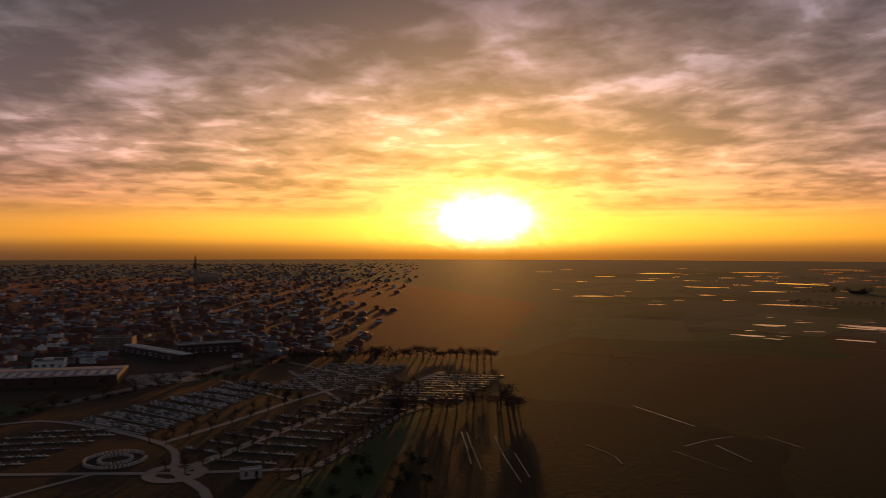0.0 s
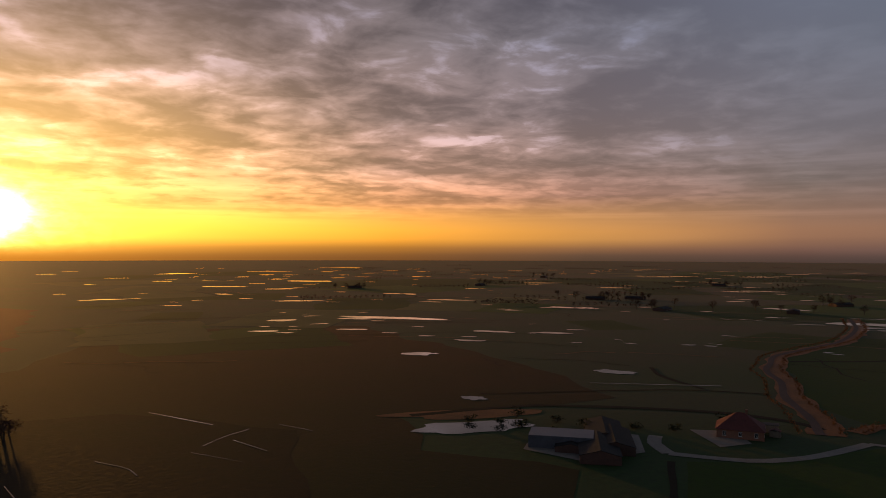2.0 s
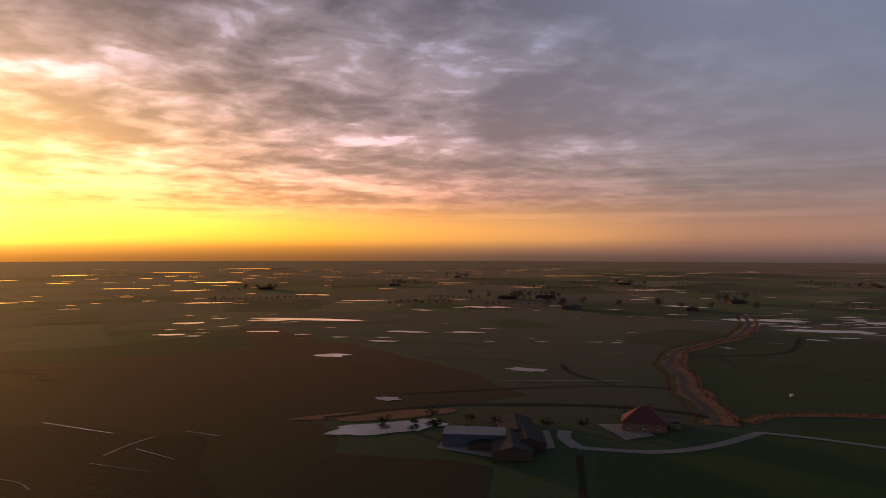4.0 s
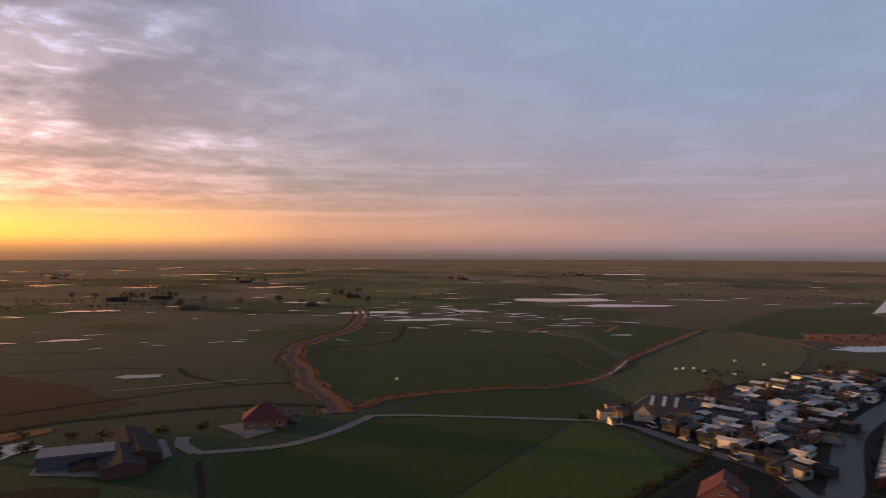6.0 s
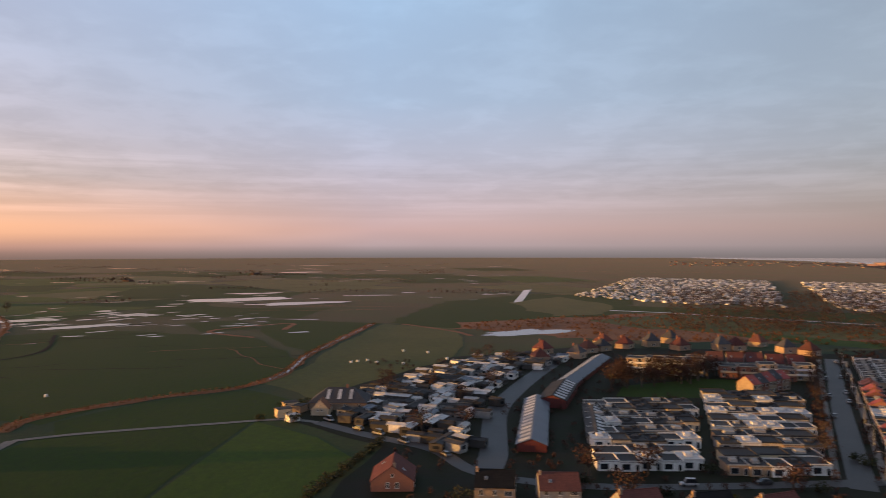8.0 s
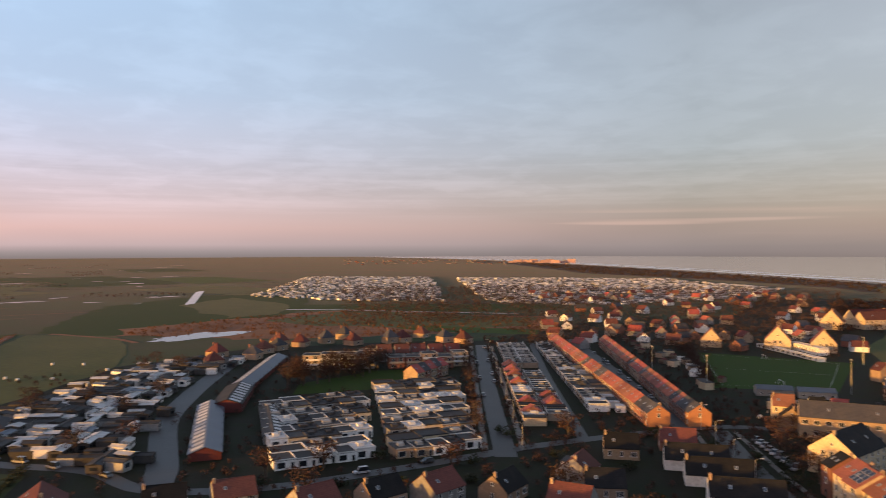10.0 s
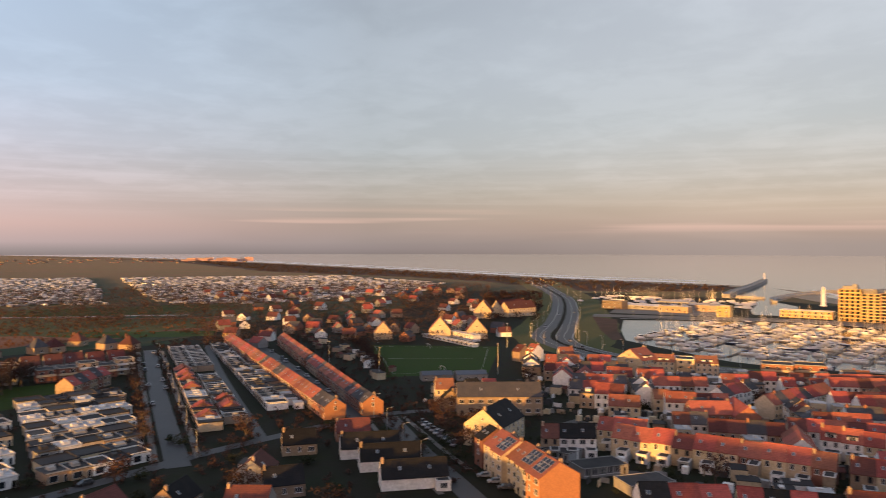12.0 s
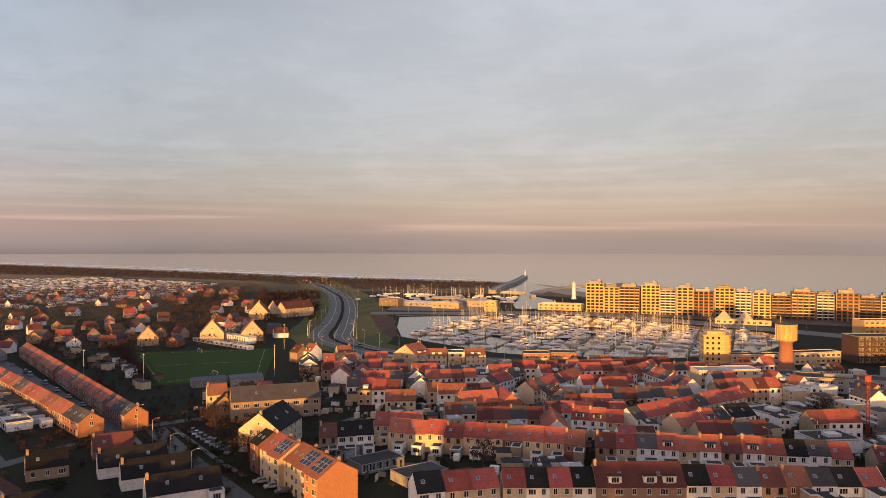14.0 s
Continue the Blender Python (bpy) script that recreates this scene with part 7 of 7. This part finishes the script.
# far resort on the coast, the last light's pink put into its walls
r = random.Random(9)
FARFLAT = flat_house("apartment_block", "distant apartment block on the coast, pink evening light in its colour", "apartment block", 34, 16, 26, LIT_PINK, BITUMEN, 8, (), back_windows=False)
for k in range(12):
    p = way(129.5 + k * .42) * (3050 + r.uniform(-90, 120))
    put(FARFLAT, p.x, p.y, -130 + r.uniform(-6, 6), r=20, sz=r.uniform(.2, .62))
bm = bmesh.new()
for k in range(150):
    a, d = r.uniform(116, 136), r.uniform(2750, 3700)
    p = way(a) * d
    if a > 134 and d > 1900 + (a - 134) * -20 + 250:
        continue
    w, h = r.uniform(5, 10), r.uniform(1.8, 3)
    box(bm, p.x - w / 2, p.x + w / 2, p.y - w / 3, p.y + w / 3, 0, h, r.choice((0, 1, 2))), box(bm, p.x - w / 2 - .3, p.x + w / 2 + .3, p.y - w / 3 - .3, p.y + w / 3 + .3, h, h + w * .25, 3, w * .28)
tagged(part("far_houses", bm, (BRICK_RED, GREY_WALL, BRICK, ROOF_SLATE)), "distant coastal houses along the dunes", "houses", "", "stuff")

# ---------------------------------------------------------------- the cemetery


def grave_field(bm, o, du, dv, nu, nv, rng, turn):
    for i in range(nu):
        for j in range(nv):
            if rng.random() < .14:
                continue
            p = Vector((*o, 0)) + Vector((*du, 0)) * i + Vector((*dv, 0)) * j
            x, y = p.x + rng.uniform(-.12, .12), p.y + rng.uniform(-.12, .12)
            c, s = math.cos(turn), math.sin(turn)

            def at2(a, b):
                return x + a * c - b * s, y + a * s + b * c
            mi = rng.choice((0, 1))
            w, L, h = rng.uniform(.38, .5), rng.uniform(.8, 1.0), rng.uniform(.5, 1.05)
            prism(bm, [at2(-w, -L), at2(w, -L), at2(w, L), at2(-w, L)], 0.05, rng.uniform(.25, .4), mi)
            prism(bm, [at2(-w, L), at2(w, L), at2(w, L + .18), at2(-w, L + .18)], 0.05, h, mi)


rng = random.Random(17)
bm = bmesh.new()
PALE_STONE = surface("pale_grave_stone", (.42, .41, .40), (.30, .29, .28), 0.55, 2.0, 0.5, 0.5, 0.1)
for k in range(9):
    o = (-101 + k * 3.4 - 8, 264 + k * 11)
    for s in (0, 2.6):
        grave_field(bm, (o[0] + s * .3, o[1] + s + .9), (-1.45, .84), (.5, 1.0), 24 - k, 1, rng, radians(60))
        grave_field(bm, (o[0] + s * .3 - .2, o[1] + s + 3.6), (-1.45, .84), (.5, 1.0), 24 - k, 1, rng, radians(60))
for k in range(12):
    grave_field(bm, (-74 + k * 4.6, 232 + k * 9.6), (1.7, -.35), (0, 1), 13, 1, rng, radians(75))
    grave_field(bm, (-88 + k * 4.2, 246 + k * 9.6), (1.5, -.7), (0, 1), 9, 1, rng, radians(65))
for k in range(16):
    grave_field(bm, (-84 + k * 1.2, 352 + k * 5), (1.9, -.3), (0, 1), 24, 1, rng, radians(80))
for k in range(11):
    grave_field(bm, (-28 + k * 2.4, 330 + k * 6), (1.9, -.2), (0, 1), 20, 1, rng, radians(80))
for k in range(7):
    grave_field(bm, (-170 + k * 3, 212 + k * 9), (1.8, .3), (0, 1), 20, 1, rng, radians(80))
tagged(part("graves", bm, (STONE, PALE_STONE)), "rows of polished grave stones on the cemetery lawns", "graves", "", "stuff")
mem = tagged(new("war_memorial"), "round memorial ring of pale stones on the lawn", "memorial")
for rad, n, wd in ((9.2, 44, .9), (5.0, 26, .7)):
    for k in range(n):
        a = 2 * math.pi * k / n
        if .3 < a < .75 and rad > 6:
            continue
        bm = bmesh.new()
        box(bm, rad - .35, rad + .35, -wd * .42, wd * .42, 0, .95, 0, .05)
        part("stone", bm, PALE_STONE, mem, at_pose=pose(0, 0, 0, 0, 0, math.degrees(a)))
mem.matrix_basis = pose(-105, 231, .06)
SEAT = flat_house("cemetery_shelter", "small pale shelter with a railed front", "shelter", 6, 3, 2.4, PALE_STONE, PALE_ROOF, 1, ("tall", "tall"), back_windows=False)
put(SEAT, -57, 214, 20, r=3)
for line, step in (([(-81, 218), (-57, 276), (-40, 312), (-20, 356)], 7.5), ([(-45, 212), (-34, 240), (-19, 290), (-8, 312)], 6.5), ([(-67, 322), (-114, 372)], 9), ([(-99, 250), (-67, 322)], 11)):
    pts = smooth_line([(*p, 0) for p in line], step)
    for p in pts:
        for s in (-3.4, 3.4):
            put(POPLAR, p.x + s, p.y - s * .35, RNG.uniform(0, 360), 0, r=1, sz=RNG.uniform(.45, .7))
# hedge and trees round the cemetery and in front
for k in range(34):
    t = k / 33
    x, y = between((-182, 286), (-93, 440), t)
    put(RNG.choice(BUSHES if k % 3 else TREES), x + RNG.uniform(-3, 3), y + RNG.uniform(-3, 3), RNG.uniform(0, 360), 0, r=2, sx=1.1, sy=1.1, sz=.6)
for k in range(30):
    t = k / 29
    x, y = between((-92, 444), (30, 452), t)
    put(RNG.choice(TREES), x, y + RNG.uniform(-6, 10), RNG.uniform(0, 360), 0, r=2, sx=1.3, sy=1.3, sz=RNG.uniform(.45, .7))
for k in range(22):
    x, y = RNG.uniform(-22, 34), RNG.uniform(296, 345)
    put(RNG.choice(TREES), x, y, RNG.uniform(0, 360), 0, r=2, sz=RNG.uniform(.5, .8))
for k in range(26):
    x, y = RNG.uniform(-42, 6), RNG.uniform(165, 232)
    put(RNG.choice(BUSHES), x, y, RNG.uniform(0, 360), 0, r=2)
# works and village beyond
WORKS = long_hall("wide works hall with a pale roof and dark roof lights", 62, 30, 5.0, .8, METAL_ROOF, DARK_BRICK, GLASS)
put(WORKS, -196, 366, 14, r=30)
SCH = flat_house("school_wing", "long dark brick school wing with striped roof lights", "school", 66, 9, 4.5, DARK_BRICK, METAL_ROOF, 1, ("shop",) * 9, back_windows=False)
put(SCH, -180, 453, -39, r=25)
put(SCH, -152, 468, 28, r=20).scale = (.6, 1.2, 1.5)
for k in range(10):
    bm = bmesh.new()
    box(bm, -2.2, 2.2, -3.6, 3.6, 0, .5, 0, .3)
    p = Vector((-206, 475, 0)).lerp(Vector((-155, 433, 0)), k / 9)
    tagged(part("roof_light", bm, PALE_ROOF, at_pose=pose(p.x, p.y, 4.7, 0, 0, -39)), "pale raised roof light on the school wing", "roof light", "roof lights of the school")
put(WFLAT, -225, 412, 20, r=8), put(BROWNSHED, -222, 488, 10, r=14)
rng = random.Random(91)
n = 0
for k in range(900):
    a, d = rng.uniform(-36, 3), rng.uniform(455, 1000)
    p = way(a) * d
    if n >= 28 or a > -9 or (a > -12 and d < 800) or not free(p.x, p.y, 7):
        continue
    put(rng.choice(D_FAR), p.x, p.y, rng.uniform(0, 180), r=7, sx=.8, sy=.8, sz=rng.uniform(.55, .75))
    n += 1
bm = bmesh.new()
for k in range(4600):
    a, d = rng.uniform(-40, 4), 470 + 2900 * rng.random() ** 1.25
    p = way(a) * d
    if (d < 1000 and not free(p.x, p.y, 5)) or (a > -4 and d < 700) or a > -2 or (a > -10 and rng.random() > math.exp(-(a + 10) / 2.2) + (.25 if d > 1500 else 0)):
        continue
    w, h = rng.uniform(4.5, 9), rng.uniform(1.8, 3.6)
    box(bm, p.x - w / 2, p.x + w / 2, p.y - w / 3, p.y + w / 3, 0, h, rng.choice((0, 0, 1, 2, 5))), box(bm, p.x - w / 2 - .3, p.x + w / 2 + .3, p.y - w / 3 - .3, p.y + w / 3 + .3, h, h + w * .16, rng.choice((3, 3, 4)), w * .3)
tagged(part("village_houses", bm, (BRICK_RED, GREY_WALL, BRICK_RED, ROOF_BROWN, METAL_ROOF, WHITE)), "dim houses of the distant village", "houses", "", "stuff")
ch = tagged(new("church"), "distant church with a tall pointed spire", "church")
bm = bmesh.new()
gable_body(bm, 40, 16, 11, 8)
part("nave", bm, BRICK, ch)
bm = bmesh.new()
box(bm, -27, -19, -4.5, 4.5, 0, 28)
part("tower", bm, BRICK, ch)
bm = bmesh.new()
tube(bm, [(-23, 0, 28, 5.6), (-23, 0, 30, 4.4), (-23, 0, 57, .15)], 8)
part("spire", bm, ROOF_SLATE, ch)
ch.matrix_basis = pose(-480, 1465, 0, 0, 0, 25)

# ---------------------------------------------------------------- woods, hedges, street trees
def thicket(name, label, spots, mats, size, per, seed, height):
    """A joined mass of fine twigs and stems over many spots."""
    rr = random.Random(seed)
    verts, faces = [], []
    for x, y in spots:
        h = height * rr.uniform(.6, 1.15)
        for k in range(per):
            cx, cy, cz = x + rr.gauss(0, h * .28), y + rr.gauss(0, h * .28), h * (.12 + .88 * rr.random() ** .8)
            s = size * rr.uniform(.5, 1.2)
            a, t = rr.uniform(0, 6.283), rr.uniform(-.4, 1.2)
            d1 = (math.cos(a) * math.cos(t) * s, math.sin(a) * math.cos(t) * s, math.sin(t) * s)
            d2 = (-math.sin(a) * s * .3, math.cos(a) * s * .3, s * .15)
            i = len(verts)
            verts += [(cx - d1[0], cy - d1[1], max(0, cz - d1[2])), (cx + d2[0], cy + d2[1], cz + d2[2]), (cx + d1[0], cy + d1[1], cz + d1[2]), (cx - d2[0], cy - d2[1], max(0, cz - d2[2]))]
            faces.append((i, i + 1, i + 2, i + 3))
    me = bpy.data.meshes.new(name)
    me.from_pydata(verts, [], faces)
    me.materials.append(mats)
    return tagged(new(name, me), label, name.replace("_", " "), "", "stuff")


r = random.Random(101)
DUNE_AREA = [(2400, -2000), (1242, -1610), (607, -1345), (290, -1258), (190, -1230), (190, -1100), (330, -1015), (471, -1070), (607, -1190), (880, -1265), (1317, -1330)]
spots = []
while len(spots) < 1500:
    x, y = r.uniform(190, 2300), r.uniform(-1990, -1010)
    if inside(x, y, DUNE_AREA):
        spots.append((x, y))
thicket("dune_wood", "brown leafless scrub wood over the dunes", spots, DUNE, 1.6, 26, 1, 3.6)
spots = []
for k in range(260):
    a, d = r.uniform(152.5, 157.0), r.uniform(640, 1000)
    p = way(a) * d
    if free(p.x, p.y, 2):
        spots.append((p.x, p.y))
thicket("roadside_wood", "dark bare wood beside the carriageway", spots, TWIGS, 1.2, 40, 2, 6)
spots = [(x, y) for x, y in ((r.uniform(-1, 1) * 6 + 316 - t * 97, r.uniform(-1, 1) * 4 - 408 + t * 103) for t in [k / 90 for k in range(90)])]
thicket("hedge_row", "russet hedge of bare trees beside the pitch", spots, TWIGS, .5, 90, 3, 5)
spots = []
for k in range(3000):
    a, d = r.uniform(116, 153), 480 + 700 * r.random()
    p = way(a) * d
    if free(p.x, p.y, 3) and not (a < 130 and d < 620):
        spots.append((p.x, p.y))
thicket("garden_trees", "bare garden trees between detached houses", spots, TWIGS, 1.0, 30, 4, 7.5)
spots = []
for k in range(1500):
    a, d = r.uniform(-38, 8), r.uniform(450, 2200)
    p = way(a) * d
    if a < -7 and free(p.x, p.y, 3):
        spots.append((p.x, p.y))
thicket("village_trees", "dim bare trees among the village houses", spots, TWIGS, .8, 24, 5, 4.5)
spots = []
for k in range(2600):
    x, y = (r.uniform(100, 430), r.uniform(-270, -20)) if k % 2 else uv(r.uniform(235, 540), r.uniform(4, 132))
    if free(x, y, 1.6) and not inside(x, y, PARK) and all((x - a) ** 2 + (y - b) ** 2 > 30 for a, b in ROAD_CLEAR) and not inside(x, y, [(311, -127), (336, -140), (348, -188), (334, -215), (312, -196), (303, -162)]):
        spots.append((x, y))
spots = [(x, y) for x, y in spots if not any(abs((Vector((x, y, 0)).dot(V)) - v) < 4.2 for v in (17, 50)) and not inside(x, y, [(160, -214), (360, -345), (372, -362), (350, -364), (166, -230)])]
thicket("garden_shrubs", "dark bare shrubs and hedges in the gardens", spots, TWIGS, .5, 46, 12, 2.2)
spots = []
for k in range(1500):
    x, y = r.uniform(-150, 130), r.uniform(-400, -192)
    if free(x, y, 1.0):
        spots.append((x, y))
thicket("yard_shrubs", "small dark shrubs in the back yards", spots[:420], HEDGE, .35, 40, 13, 1.7)
# garden walls, lean-tos and bins in the back yards
bm = bmesh.new()
n = 0
for k in range(5200):
    x, y = (r.uniform(-150, 175), r.uniform(-402, -192)) if k % 4 else uv(r.uniform(296, 500), r.uniform(64, 82))
    if n > 900 or not free(x, y, .9) or (y < -300 and x > 150) or (x > 95 and y > -262):
        continue
    L, w, h = r.choice(((3.5, .25, 1.9), (2.4, .3, 1.8), (2.2, 1.8, 2.2), (1.4, 1.2, 1.6), (2.8, 2.0, 2.5), (.6, .6, 1.1)))
    if r.random() < .5:
        L, w = w, L
    h *= r.uniform(.8, 1.15)
    box(bm, x - L / 2, x + L / 2, y - w / 2, y + w / 2, .05, h, r.choice((0, 1, 2, 3, 3, 4, 4)), .04)
    n += 1
tagged(part("yard_clutter", bm, (WHITE, CREAM, GREY_WALL, BRICK, BITUMEN)), "garden walls, lean-tos and bins in the back yards", "yard clutter", "", "stuff")
spots = []
for line in (CANAL, DITCH):
    for p in smooth_line([(*q, 0) for q in line], 2.2):
        d = 5.5 if line is CANAL else 2.2
        for s in (-1, 1):
            spots.append((p.x + s * d + r.uniform(-1, 1), p.y - s * d + r.uniform(-1, 1)))
thicket("bank_reeds", "rust brown reeds lining canal and ditch", spots, REED, .5, 16, 6, 1.5)
spots = [(x, y) for x, y in ((r.uniform(440, 690), r.uniform(-460, -110)) for k in range(1500)) if inside(x, y, [(505, -205), (590, -95), (640, -120), (680, -230), (700, -366), (506, -469), (430, -400), (470, -300)]) and not inside(x, y, blob_points(560, -152, 42, 17, -72, 13))]
thicket("marsh_reeds", "rust brown reeds of the marsh", spots[:900], REED, .9, 16, 7, 1.8)
spots = []
for a, d in [(r.uniform(25, 100), r.uniform(900, 3200)) for k in range(110)]:
    p = way(a) * d
    q = way(a + 90 + r.uniform(-20, 20))
    for k in range(r.randint(3, 16)):
        spots.append((p.x + q.x * k * 9, p.y + q.y * k * 9))
thicket("field_hedges", "dark thin hedges and trees across the polder", spots, TWIGS, 1.6, 18, 8, 6)
# bare trees round the park and along the streets
for k in range(34):
    t = k / 33
    x, y = between((338, -132), (352, -196), t)
    put(RNG.choice(TREES), x + RNG.uniform(-12, 8), y + RNG.uniform(-4, 4), RNG.uniform(0, 360), 0, r=2)
for u in range(245, 490, 13):
    x, y = uv(u, 8)
    put(RNG.choice(TREES), x, y, RNG.uniform(0, 360), 0, r=2, sz=.6, sx=.7, sy=.7)
for x, y in ((124, -226), (130, -220), (136, -228), (142, -236), (128, -240), (120, -244), (105, -200), (110, -204), (116, -206), (150, -245), (100, -206)):
    put(RNG.choice(TREES), x, y, RNG.uniform(0, 360), 0, r=2, sz=.75)
for k in range(56):
    x, y = RNG.uniform(110, 206), RNG.uniform(-215, -22)
    if free(x, y, 2.2):
        put(RNG.choice(BUSHES + TREES[1:2]), x, y, RNG.uniform(0, 360), 0, r=2, sx=1.3, sy=1.3)
for k in range(24):
    t = k / 23
    x, y = between((199, 7), (250, -16), t)
    put(RNG.choice(BUSHES), x, y, RNG.uniform(0, 360), 0, r=1, sz=.6)

# shrubs and small trees in the town gardens
garden = random.Random(311)
n = 0
for k in range(2500):
    x, y = garden.uniform(-130, 150), garden.uniform(-400, -200)
    if n < 55 and free(x, y, 1.1):
        put(garden.choice(BUSHES + TREES[1:2]), x, y, garden.uniform(0, 360), 0, r=4, sx=1.1, sy=1.1, sz=garden.uniform(.8, 1.2))
        n += 1

# ---------------------------------------------------------------- cars, lamps, masts, poles
for k in range(9):
    x, y = between((152, -226), (126, -206), k / 8)
    put(RNG.choice(CARS), x - 5.2, y + 4.5 - 9, 100 + RNG.uniform(-4, 4), .08, 1)
for u in range(250, 490, 11):
    for v in (13.6, 20.6):
        if RNG.random() < .22:
            x, y = uv(u, v)
            put(RNG.choice(CARS), x, y, heading(U.x, U.y), .16, 1)
    if RNG.random() < .3:
        x, y = between(ROW_STREET[1], ROW_STREET[3], (u - 250) / 240)
        put(RNG.choice(CARS), x - 1.6, y - 2.2, heading(.8, -.57), .16, 1)
for x, y, t in ((31, -246, 8), (20, -243, 4), (48, -249, 12), (-5, -242, 0), (66, -254, 10), (84, -214, 30), (97, -186, 35), (92, -183, 35), (87, -180, 35), (250, -24, 30), (262, -16, 40), (270, -9, 40), (232, -36, 20), (190, -122, 85), (192, -100, 80), (286, 2, 30)):
    put(RNG.choice(CARS), x, y, t, .16, 1)
for line in (HW_L, HW_R):
    pts = smooth_line([(*p, 0) for p in line], 7)
    for k in range(24, len(pts) - 4, 5):
        if RNG.random() < .3:
            d = pts[k + 1] - pts[k]
            put(RNG.choice(CARS), pts[k].x + RNG.choice((-2.4, 2.2)), pts[k].y, heading(d.x, d.y), .2, 1)
for pts, step, off in ((HW_L, 55, 8.0), (HW_R, 55, -8.0), ([(163, -232), (128, -200), (97, -174)], 24, 6), ([(-45, -250), (-75, -282), (-66, -325), (-60, -380)], 26, 5.5), ([(60, -408), (20, -412), (-40, -416), (-90, -406)], 30, -6), ([uv(240, 17), uv(490, 17)], 34, 6)):
    line = smooth_line([(*p, 0) for p in pts], step)
    for k, p in enumerate(line[:-1]):
        d = (line[k + 1] - p).normalized()
        put(LAMP, p.x - d.y * -off, p.y + d.x * -off, heading(d.x, d.y) + (90 if off > 0 else -90), .1, .5)
for x, y in ((292, -402), (206, -428), (214, -296), (168, -338), (250, -300)):
    put(MAST, x, y, 30, .08, .5)
for k in range(14):
    p = Vector((225, -690, 0)).lerp(Vector((-150, -620, 0)), k / 13)
    put(LAMP, p.x, p.y, 90, .05, .5)

# prototypes that stand nowhere are taken away
for ob in [o for o in scene.objects if o.parent is None and o.location.z < -150]:
    for o in (*ob.children_recursive, ob):
        bpy.data.objects.remove(o)
